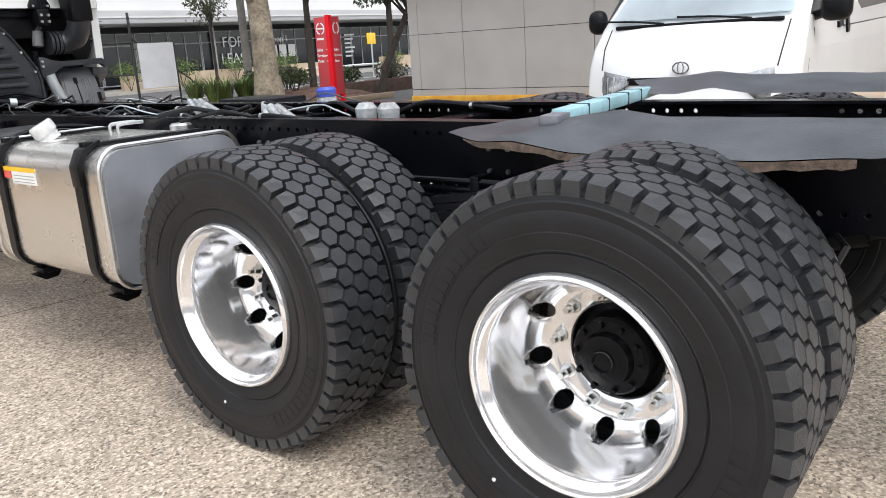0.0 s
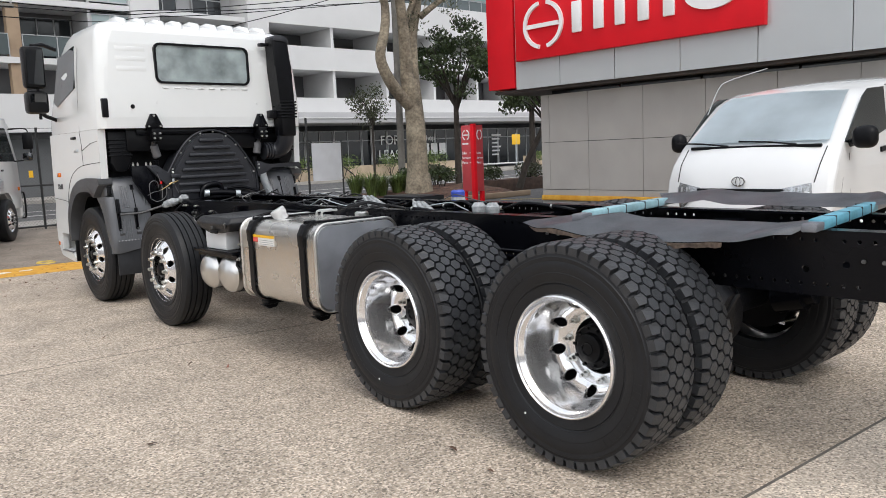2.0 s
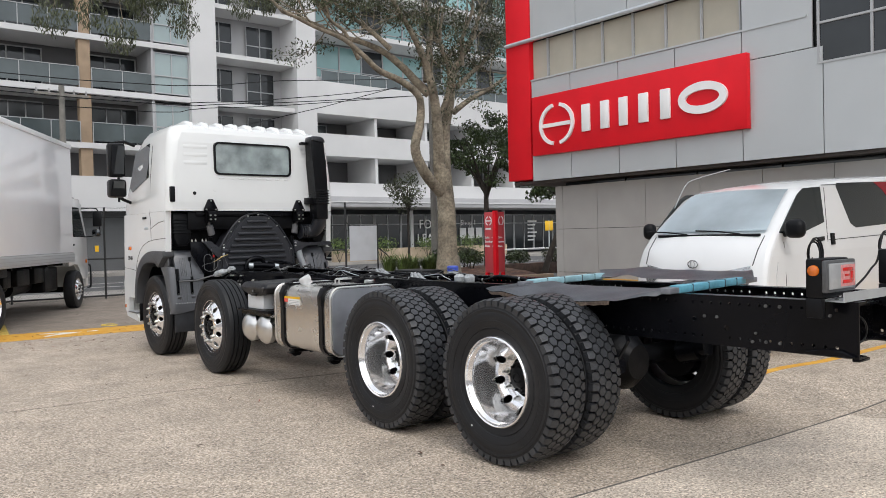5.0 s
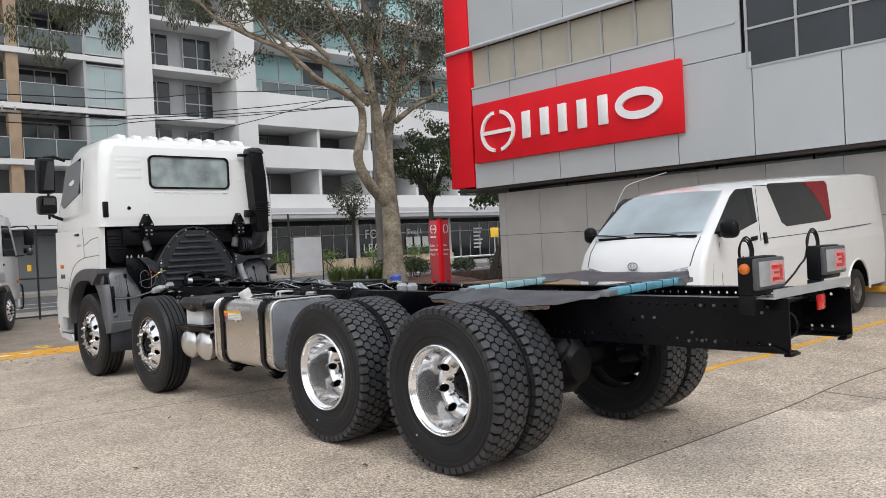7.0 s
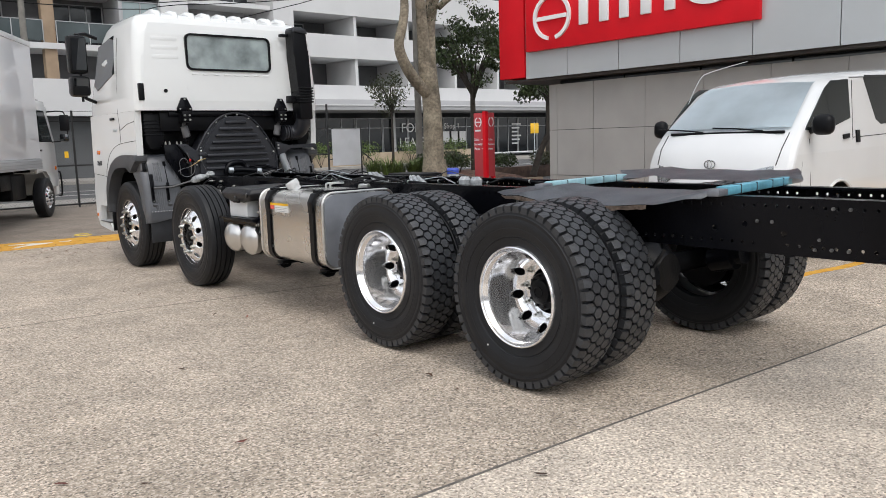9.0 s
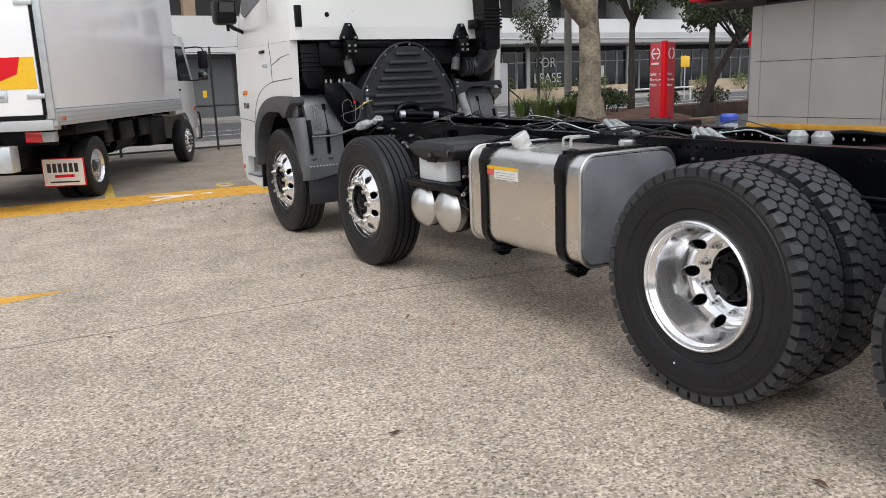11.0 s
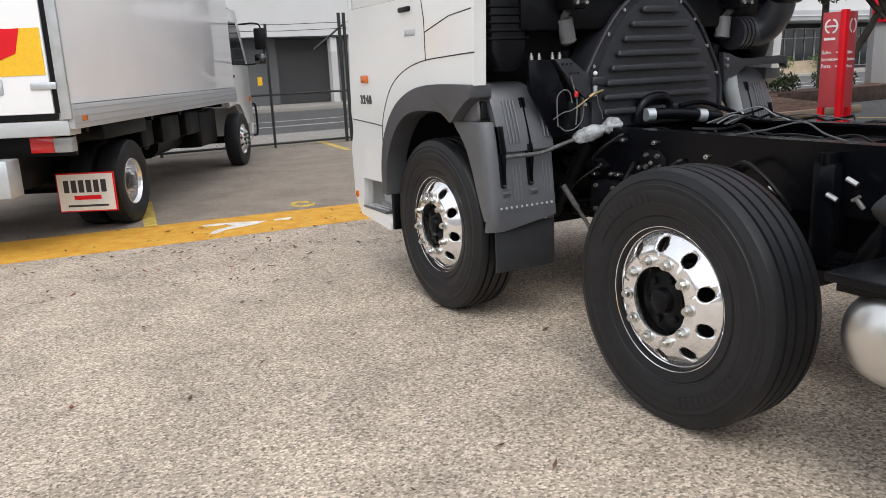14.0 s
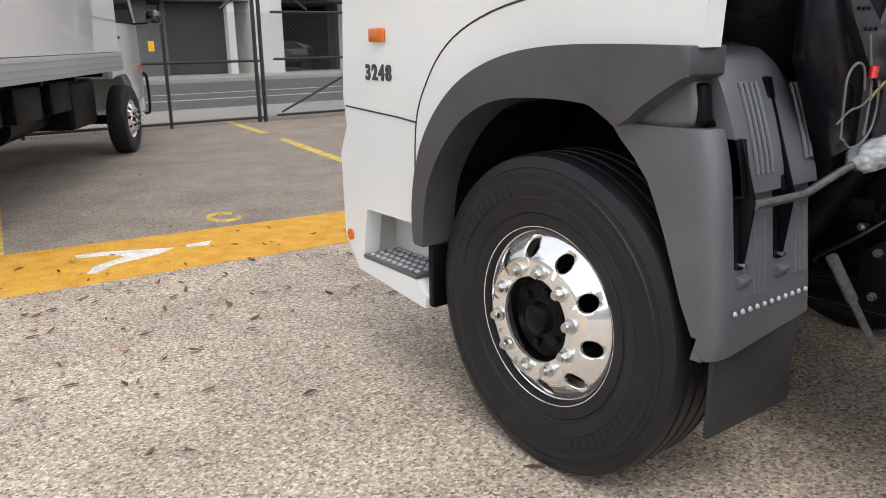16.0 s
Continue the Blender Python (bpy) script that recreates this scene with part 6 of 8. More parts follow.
part("red_cap", bm, M["red_lens"], cab, "red fitting cap")
bm = B(-0.8, 0.8, 5.71, 5.735, 1.77, 1.83, 0.006)
part("cross_beam", bm, M["black"], cab)
# ribbed engine cover
BELL = ((1.06, 0.54), (1.3, 0.53), (1.42, 0.475), (1.55, 0.395), (1.66, 0.31), (1.74, 0.22), (1.79, 0.12), (1.812, 0.0))
half = eased([(w, z) for z, w in BELL], 3)
arch = [(-w + 0.005, z) for w, z in half] + [(w + 0.005, z) for w, z in half[::-1][1:]]
inner = [(0.005 + (x - 0.005) * 0.9, 1.06 + (z - 1.06) * 0.955) for x, z in arch]
cover = part("engine_cover", prism(bmesh.new(), arch, "y", 5.71, 5.91, 0.008), M["guard_dark"], cab, "black ribbed arched engine cover")
part("cover_face", prism(bmesh.new(), inner, "y", 5.682, 5.709, 0.014, 3), M["guard_dark"], cover)
part("cover_rim", tube(bmesh.new(), [(x, 5.705, z) for x, z in arch], 0.013, 8), M["guard_dark"], cover)
for x, z in arch[2:-2:4]:
    part("cover_bolt", tube(bmesh.new(), [(x * 0.965, 5.714, z - 0.016), (x * 0.965, 5.694, z - 0.016)], 0.011, 6), M["nut"], cover)


def bell_width(z):
    for (z0, w0), (z1, w1) in zip(BELL, BELL[1:]):
        if z <= z1:
            return w0 + (w1 - w0) * (z - z0) / (z1 - z0)
    return 0.0


for k in range(8):
    z = 1.135 + k * 0.078
    hw = 0.9 * bell_width(z + 0.05) - 0.075
    if hw > 0.06:
        part("rib", prism(bmesh.new(), [(-hw, z), (hw, z), (hw + 0.012, z + 0.012), (hw, z + 0.038), (-hw, z + 0.038), (-hw - 0.012, z + 0.012)], "y", 5.648, 5.684, 0.011, 3), M["guard_dark"], cover)
part("cover_hook", B(-0.49, -0.4, 5.655, 5.685, 1.3, 1.35, 0.012, 3), M["guard_dark"], cover)
bm = bmesh.new()
pts = [(0.615, 5.7, 1.3), (0.635, 5.7, 1.22), (0.67, 5.7, 1.13), (0.7, 5.7, 1.04)]
path = [Vector(pts[0]).lerp(Vector(pts[1]), k / 6) for k in range(6)] + [Vector(pts[1]).lerp(Vector(pts[2]), k / 6) for k in range(6)] + [Vector(pts[2]).lerp(Vector(pts[3]), k / 6) for k in range(7)]
tube(bm, path, [0.043 if k % 2 else 0.046 for k in range(len(path))], 20)
part("intake_pipe", bm, M["galv"], cab, "short corrugated metal pipe beside the engine cover")
bm = bmesh.new()
tube(bm, eased([(-0.17, 5.66, 1.08), (-0.16, 5.655, 1.15), (-0.11, 5.65, 1.2), (-0.03, 5.65, 1.215), (0.05, 5.66, 1.2), (0.08, 5.67, 1.12)]), 0.033, 16)
tube(bm, [(0.12, 5.62, 1.16), (0.28, 5.6, 1.17), (0.42, 5.58, 1.13), (0.55, 5.55, 1.08)], 0.014, 10)
tagged(part("engine_hose", bm, M["black"], cab), kind="stuff")
for x, y, z, sx in ((-0.525, 5.655, 1.045, 1.35), (-0.405, 5.605, 1.085, 0.8)):
    bm = bmesh.new()
    bmesh.ops.create_icosphere(bm, subdivisions=4, radius=0.072, matrix=Matrix.LocRotScale((x, y, z), Euler((0, radians(-16), radians(-20))), (sx, 0.8, 0.58)))
    for v in bm.verts:
        q = v.co - Vector((x, y, z))
        v.co += q.normalized() * (0.014 * noise.noise(Vector((v.co.x * 14, v.co.y * 50, v.co.z * 50))) + 0.008 * noise.noise(v.co * 90))
    part("wrapped_connector", bm, M["film"], cab, "cable plugs wrapped in clear film", 80)

# ---- mudguards behind the first wheels ----
for s in (-1, 1):
    def mx(a, b):
        return (min(s * a, s * b), max(s * a, s * b))
    def skin(z):
        """The rear face leans forward towards the top."""
        return 5.7 + 0.115 * max(0.0, z - 0.645) + 0.42 * max(0.0, z - 1.02) ** 1.5

    zs = [0.62, 0.7, 0.8, 0.9, 0.98, 1.04, 1.1, 1.16, 1.22, 1.27, 1.31, 1.33]
    # one moulding: side wall, rounded corner and rear face
    bm = bmesh.new()
    loops = []
    for z, front in ((0.56, 5.745), (0.62, 5.775), (0.7, 5.815), (0.78, 5.845), (0.86, 5.875), (0.94, 5.91), (1.0, 5.94), (1.06, 5.99), (1.1, 6.035), (1.135, 6.065), (1.145, 6.06)):
        r = skin(max(z, 0.62)) + (0.02 if z < 0.6 else 0.0)
        inn = 0.77 if z > 0.6 else 1.1
        row = [(1.192, front), (1.192, max(r + 0.055, min(front - 0.01, r + 0.06))), (1.187, r + 0.034), (1.174, r + 0.015), (1.155, r + 0.004), (1.13, r), (inn, r), (inn, r + 0.028), (1.13, r + 0.028), (1.15, r + 0.04), (1.155, r + 0.06), (1.155, front)]
        loops.append([bm.verts.new((s * x, y, z)) for x, y in row])
    loft(bm, loops)
    mg = part("mudguard", bm, M["guard"], truck, "dark grey ribbed mudguard behind the wheel", 40)
    mg.location.x = -s * 0.05
    # raised upper panel that folds over the top, its inner corner cut away
    bm = bmesh.new()
    loops = []
    for x, cut_top in ((1.118, 0.012), (1.108, 0.0), (0.9, 0.0), (0.85, 0.006), (0.81, 0.035), (0.78, 0.08), (0.768, 0.11)):
        prof = [(skin(z) - 0.024, z) for z in (0.985, 1.04, 1.1, 1.16, 1.21)]
        prof += [(skin(1.26) - 0.022, 1.26), (skin(1.3) - 0.01, 1.305), (skin(1.32) + 0.02, 1.335), (5.92, 1.347), (6.04, 1.34), (6.04, 1.318), (5.93, 1.32), (5.88, 1.29), (skin(1.16) + 0.02, 1.16), (skin(1.0) + 0.02, 0.985)]
        loops.append([bm.verts.new((s * x, y, z - cut_top * max(0.0, z - 0.985) / 0.35)) for y, z in prof])
    loft(bm, loops)
    part("upper_guard", bm, M["guard"], mg, "", 30)
    # shoulder between the arch and the guard; a solid black inset paints the pocket's shade
    bm = prism(bmesh.new(), [(5.82, 1.2), (5.84, 1.29), (5.88, 1.33), (6.04, 1.325), (6.1, 1.2), (6.06, 1.13), (5.88, 1.13), (5.825, 1.15)], "x", *mx(1.09, 1.178), 0.02, 3)
    part("guard_shoulder", bm, M["guard"], mg)
    bm = prism(bmesh.new(), [(5.8, 1.16), (5.815, 1.25), (5.86, 1.26), (5.86, 1.15)], "x", *mx(1.125, 1.165), 0.008)
    part("pocket_shade", bm, M["under"], mg)
    for x0, n, za, zb, lift in ((0.985, 5, 0.72, 0.91, 0.0), (0.79, 3, 0.74, 0.92, 0.0), (0.985, 4, 1.03, 1.25, 0.028), (0.8, 2, 1.05, 1.24, 0.028), (1.105, 1, 1.0, 1.12, 0.004)):
        for q in range(n):
            x = x0 + q * 0.022
            bm = tube(bmesh.new(), [(s * x, skin(za + (zb - za) * i / 5) - lift + 0.002, za + (zb - za) * i / 5) for i in range(6)], 0.0065, 8)
            part("ridge", bm, M["guard"], mg)
    for x, za, zb, zk in ((1.1, 0.8, 1.12, 0.97), (0.925, 0.8, 1.26, 0.97)):
        # a tall thin black stay plate standing in its slot
        bm = prism(bmesh.new(), [(skin(za) - 0.012, za), (skin(zk) - 0.05, zk), (skin(zb) - 0.032, zb), (skin(zb) + 0.01, zb + 0.01), (skin(za) + 0.01, za - 0.01)], "x", *mx(x - 0.004, x + 0.004))
        st = part("stay_plate", bm, M["black"], mg, "black stay plate in a slot")
        part("stay_slot", prism(bmesh.new(), [(skin(za) - 0.004, za), (skin(0.98) - 0.004, 0.975), (skin(0.98) - 0.03, 0.98), (skin(zb) - 0.03, zb), (skin(zb) + 0.01, zb), (skin(za) + 0.01, za)], "x", *mx(x - 0.018, x + 0.018)), M["under"], mg)
        for z in (za + 0.01, zb - 0.02):
            bm = bmesh.new()
            cyl(bm, (s * x, skin(z) - 0.022, z), (s * x, skin(z), z), 0.006, 8)
            part("stay_bolt", bm, M["nut"], mg)
        zc = za - 0.022
        bm = prism(bmesh.new(), [(skin(zc) + 0.004, zc + 0.004), (skin(zc) - 0.02, zc - 0.004), (skin(zc) - 0.02, zc - 0.014), (skin(zc) + 0.004, zc - 0.045)], "x", *mx(x - 0.035, x + 0.012), 0.004)
        part("scoop", bm, M["guard"], mg)
    for k in range(11):
        bm = bmesh.new()
        cyl(bm, (s * (0.8 + k * 0.033), 5.698, 0.69), (s * (0.8 + k * 0.033), 5.692, 0.69), 0.008, 10, 0.005)
        part("guard_stud", bm, M["mullion"], mg)
    bm = tube(bmesh.new(), [(s * 1.1, 5.69, 0.965), (s * 0.925, 5.685, 0.965), (s * 0.86, 5.685, 0.97), (s * 0.7, 5.68, 1.01), (s * 0.6, 5.67, 1.03), (s * 0.45, 5.65, 1.05)], 0.0115, 10)
    part("stay_rod", bm, M["dull_nut"], mg)
    fl = part("mud_flap", B(*mx(0.79, 1.18), 5.735, 5.75, 0.33, 0.64, 0.003), M["flap"], truck, "plain black rubber mud flap")
    fl.location.x = -s * 0.085
    part("flap_strip", B(*mx(0.8, 1.17), 5.725, 5.734, 0.595, 0.615), M["dull_nut"], fl)
    for x in (0.86, 1.0, 1.15):
        bm = bmesh.new()
        cyl(bm, (s * x, 5.716, 0.605), (s * x, 5.726, 0.605), 0.009, 8)
        part("flap_bolt", bm, M["nut"], fl)
    bm = bmesh.new()
    cyl(bm, (s * 0.7, 5.66, 0.78), (s * 0.55, 5.58, 0.5), 0.011, 12)
    cyl(bm, (s * 0.7, 5.66, 0.78), (s * 0.63, 5.623, 0.65), 0.016, 12)
    part("damper", bm, M["dull_nut"], truck, "grey telescopic damper")
# hoses and brackets on the frame side between the steer axles and tank
rnd = random.Random(21)
bm = bmesh.new()
tube(bm, [(-0.44, 4.8, 0.87), (-0.5, 4.74, 0.92), (-0.52, 4.62, 0.975), (-0.52, 4.52, 0.93), (-0.5, 4.44, 0.85), (-0.46, 4.42, 0.78)], 0.011, 8)
tube(bm, [(-0.45, 5.38, 0.9), (-0.6, 5.28, 0.8), (-0.62, 5.08, 0.7), (-0.5, 4.98, 0.62)], 0.012, 8)
part("brake_hose", bm, M["wire"], truck)
bm = B(-0.53, -0.44, 3.86, 3.98, 0.55, 0.98, 0.01)
part("frame_bracket", bm, M["black"], truck)
bm = B(-0.5, -0.44, 4.2, 4.3, 0.58, 1.0, 0.012)
cyl(bm, (-0.47, 4.25, 0.99), (-0.47, 4.25, 1.04), 0.035, 12)
part("frame_bracket", bm, M["black"], truck)
for y, z in ((4.45, 0.86), (4.18, 0.86), (4.1, 0.93)):
    bm = bmesh.new()
    cyl(bm, (-0.5, y, z), (-0.5, y + 0.045, z + 0.02), 0.011, 8)
    part("fitting", bm, M["nut"], truck, "bright air fitting")
for y, z in ((5.832, 0.918), (5.777, 0.911), (5.71, 0.813), (5.57, 0.823), (5.515, 0.823), (5.44, 0.822), (5.54, 1.013), (5.48, 1.015), (5.244, 1.015), (5.353, 0.88), (5.275, 0.832), (5.262, 0.911), (5.05, 0.9), (4.9, 0.97)):
    bm = bmesh.new()
    cyl(bm, (-0.43, y, z), (-0.444, y, z), 0.013, 6)
    cyl(bm, (-0.444, y, z), (-0.455, y, z), 0.007, 8)
    part("rail_bolt", bm, M["nut"], truck)
bm = bmesh.new()
cyl(bm, (-0.44, 5.845, 0.814), (-0.46, 5.845, 0.814), 0.017, 12)
part("red_cap", bm, M["red_lens"], truck, "red cap on an air fitting")

# brackets, links and hoses on the frame beside the mudguard
for y0, y1, z0, z1, d in ((5.58, 5.98, 0.84, 0.9, 0.03), (5.16, 5.34, 0.86, 0.98, 0.012), (4.7, 4.88, 0.62, 0.92, 0.05), (5.44, 5.68, 0.6, 0.79, 0.06)):
    bm = prism(bmesh.new(), [(y0, z0 + 0.03), (y0 + 0.03, z0), (y1 - 0.03, z0), (y1, z0 + 0.03), (y1, z1 - 0.04), (y1 - 0.05, z1), (y0 + 0.05, z1), (y0, z1 - 0.04)], "x", -0.43 - d, -0.431, 0.004)
    fb = part("frame_bracket", bm, M["under"], truck)
    for k in range(4):
        bm = bmesh.new()
        y, z = y0 + 0.05 + (y1 - y0 - 0.1) * (k % 2), z0 + 0.03 + (z1 - z0 - 0.06) * (k // 2)
        cyl(bm, (-0.43 - d - 0.014, y, z), (-0.43 - d, y, z), 0.013, 6)
        cyl(bm, (-0.43 - d - 0.022, y, z), (-0.43 - d - 0.014, y, z), 0.007, 8)
        part("bracket_bolt", bm, M["dull_nut"], fb)
bm = bmesh.new()
cyl(bm, (-0.56, 5.26, 0.52), (-0.66, 5.1, 0.5), 0.045, 16)
cyl(bm, (-0.52, 5.28, 0.78), (-0.58, 5.24, 0.5), 0.03, 12)
part("steering_arm", bm, M["under"], truck, "black steering drop arm")
bm = tube(bmesh.new(), [(-0.62, 5.13, 0.5), (-0.64, 4.78, 0.47), (-0.66, 4.53, 0.46)], 0.022, 12)
part("drag_link", bm, M["black"], truck)
bm = bmesh.new()
lathe(bm, [(0.0, -0.09), (0.06, -0.088), (0.085, -0.06), (0.09, -0.02), (0.075, -0.012), (0.09, -0.004), (0.088, 0.04), (0.06, 0.07), (0.0, 0.075)], 24, "y", (-0.68, 4.8, 0.62))
part("brake_chamber", bm, M["black"], truck, "round black brake chamber")
rnd = random.Random(9)
for k in range(7):
    y, z, x = 4.78 + 0.14 * k, rnd.uniform(0.82, 1.05), rnd.uniform(-0.52, -0.46)
    pts = [(x, y, z), (x - 0.05, y + 0.05, z - 0.05), (x - 0.06, y + 0.12, z - 0.1), (x - 0.03, y + 0.17, z - 0.14), (x + 0.03, y + 0.19, z - 0.17)]
    hs = part("brake_hose", tube(bmesh.new(), pts, rnd.choice((0.006, 0.009, 0.012)), 8), M["wire"], truck)
    bm = bmesh.new()
    cyl(bm, pts[0], Vector(pts[0]) + Vector((0.02, -0.012, 0.006)), 0.01, 6)
    part("hose_end", bm, M["under"], hs)
# the big pipe and clamp behind the engine cover
bm = tube(bmesh.new(), [(-0.15, 5.6, 1.125), (0.0, 5.57, 1.125), (0.14, 5.54, 1.11), (0.32, 5.5, 1.085)], 0.032, 18)
pp = part("coolant_pipe", bm, M["black"], cab, "fat glossy black pipe")
for q, p in (((-0.16, 5.603, 1.125), (-0.11, 5.592, 1.125)), ((0.17, 5.532, 1.105), (0.22, 5.521, 1.1))):
    part("pipe_clamp", tube(bmesh.new(), [q, p], 0.037, 20), M["galv"], pp, "bright clamp")
rnd = random.Random(31)
for k in range(9):
    y = 5.46 - 0.02 * k
    pts = [(0.2 + rnd.uniform(-0.03, 0.03), y, 1.06), (0.3, y - 0.02, 1.085 + rnd.uniform(0, 0.02)), (0.4, y - rnd.uniform(0, 0.1), 1.075), (0.43, y - 0.2, 1.065)]
    part("cab_cable", tube(bmesh.new(), eased(pts), rnd.choice((0.005, 0.007)), 6), M["cable_grey"] if k % 3 == 0 else M["wire"], cab)

# ---- parked van ----
van = thing("delivery_van", "white delivery van with dark windows parked by the showroom", "van", at=(0, 0, 0))
van.matrix_world = Matrix.Translation((-0.279, -0.19, 0.092)) @ Matrix.Translation((3.5, 0, 0)) @ pose(0, 0, 0, 0, -0.9) @ Matrix.Translation((-3.5, 0, 0)) @ Matrix.Scale(0.9365, 4)
VY0, VY1 = 0.5, 2.22
VC, VH = (VY0 + VY1) / 2, (VY1 - VY0) / 2


def van_y(z, side):
    k = 1.0 - 0.1 * max(0.0, z - 1.15) - (0.05 * max(0.0, 0.8 - z))
    return VC + side * VH * k


prof = [(3.62, 0.36), (3.5, 0.5), (3.48, 0.8), (3.53, 1.05), (3.62, 1.22), (3.78, 1.38), (4.1, 1.6), (4.45, 1.83), (4.62, 1.92), (4.9, 1.985), (5.6, 2.045), (7.2, 2.12), (8.8, 2.165), (9.45, 2.15), (9.62, 2.02), (9.74, 1.5), (9.8, 1.0), (9.81, 0.45), (9.75, 0.36)]
bm = bmesh.new()
rows = []
for f, inset in ((-1.0, 0.075), (-0.994, 0.045), (-0.975, 0.018), (-0.94, 0.0), (-0.5, -0.012), (0.0, -0.018), (0.5, -0.012), (0.94, 0.0), (0.975, 0.018), (0.994, 0.045), (1.0, 0.075)):
    row = []
    for x, z in prof:
        d = Vector((6.3 - x, 1.2 - z)).normalized()
        nose = 0.16 * max(0.0, abs(f) - 0.45) ** 2 if x < 5 else 0.0
        if x < 5:
            d = Vector((0.7, d.y)).normalized()
        row.append(bm.verts.new((x + d.x * inset + nose * (5 - x) / 1.5, f, z + d.y * inset - (0.03 * f * f if z > 1.85 else 0.0))))
    rows.append(row)
for a, b in zip(rows, rows[1:]):
    for k in range(len(a)):
        bm.faces.new((a[k], a[(k + 1) % len(a)], b[(k + 1) % len(a)], b[k]))
bm.faces.new(rows[0])
bm.faces.new(rows[-1][::-1])
# belt line and sill folds, then the sides lean in above and below them
for z in (0.8, 1.15):
    bmesh.ops.bisect_plane(bm, geom=bm.verts[:] + bm.edges[:] + bm.faces[:], plane_co=(0, 0, z), plane_no=(0, 0, 1))
for v in bm.verts:
    v.co.y = VC + VH * v.co.y * (1.0 - 0.1 * max(0.0, v.co.z - 1.15) - 0.05 * max(0.0, 0.8 - v.co.z))
body_me = finish("body", bm, M["van_white"], 32)
for p in body_me.polygons:
    if abs(p.normal.y) > 0.95:
        p.use_smooth = False
bm = bmesh.new()
VW = (4.72, 8.26)
for x in VW:
    cyl(bm, (x, VY0 - 0.3, 0.37), (x, VY0 + 0.28, 0.37), 0.44, 40)
    cyl(bm, (x, VY1 - 0.28, 0.37), (x, VY1 + 0.3, 0.37), 0.44, 40)
body_me = cut(body_me, finish("cutter", bm, M["van_white"]))
body_me.materials.append(M["under"])
for p in body_me.polygons:
    c = p.center
    if min(c.y - VY0, VY1 - c.y) > 0.06 and any(math.hypot(c.x - x, c.z - 0.37) < 0.46 for x in VW):
        p.material_index = 1
vbody = add("body", body_me, van, Matrix())
for side in (-1, 1):
    for x in VW:
        pts = [(x + 0.452 * math.cos(a), VC + side * (VH - 0.004), 0.37 + 0.452 * math.sin(a)) for a in (radians(-4 + 188 * k / 24) for k in range(25))]
        part("arch_lip", tube(bmesh.new(), pts, 0.02, 8), M["van_white"], van)
    part("sill", B(5.2, 7.8, min(VC + side * (VH - 0.05), VC + side * (VH - 0.015)), max(VC + side * (VH - 0.05), VC + side * (VH - 0.015)), 0.3, 0.42, 0.015), M["van_white"], van)


def side_patch(pts, side, out, thick=0.012):
    b = bmesh.new()
    v0 = [b.verts.new((x, van_y(z, side) + side * out, z)) for x, z in pts]
    v1 = [b.verts.new((x, van_y(z, side) + side * (out - thick), z)) for x, z in pts]
    b.faces.new(v0)
    b.faces.new(v1[::-1])
    k = len(pts)
    for i in range(k):
        b.faces.new((v0[i], v0[(i + 1) % k], v1[(i + 1) % k], v1[i]))
    return b


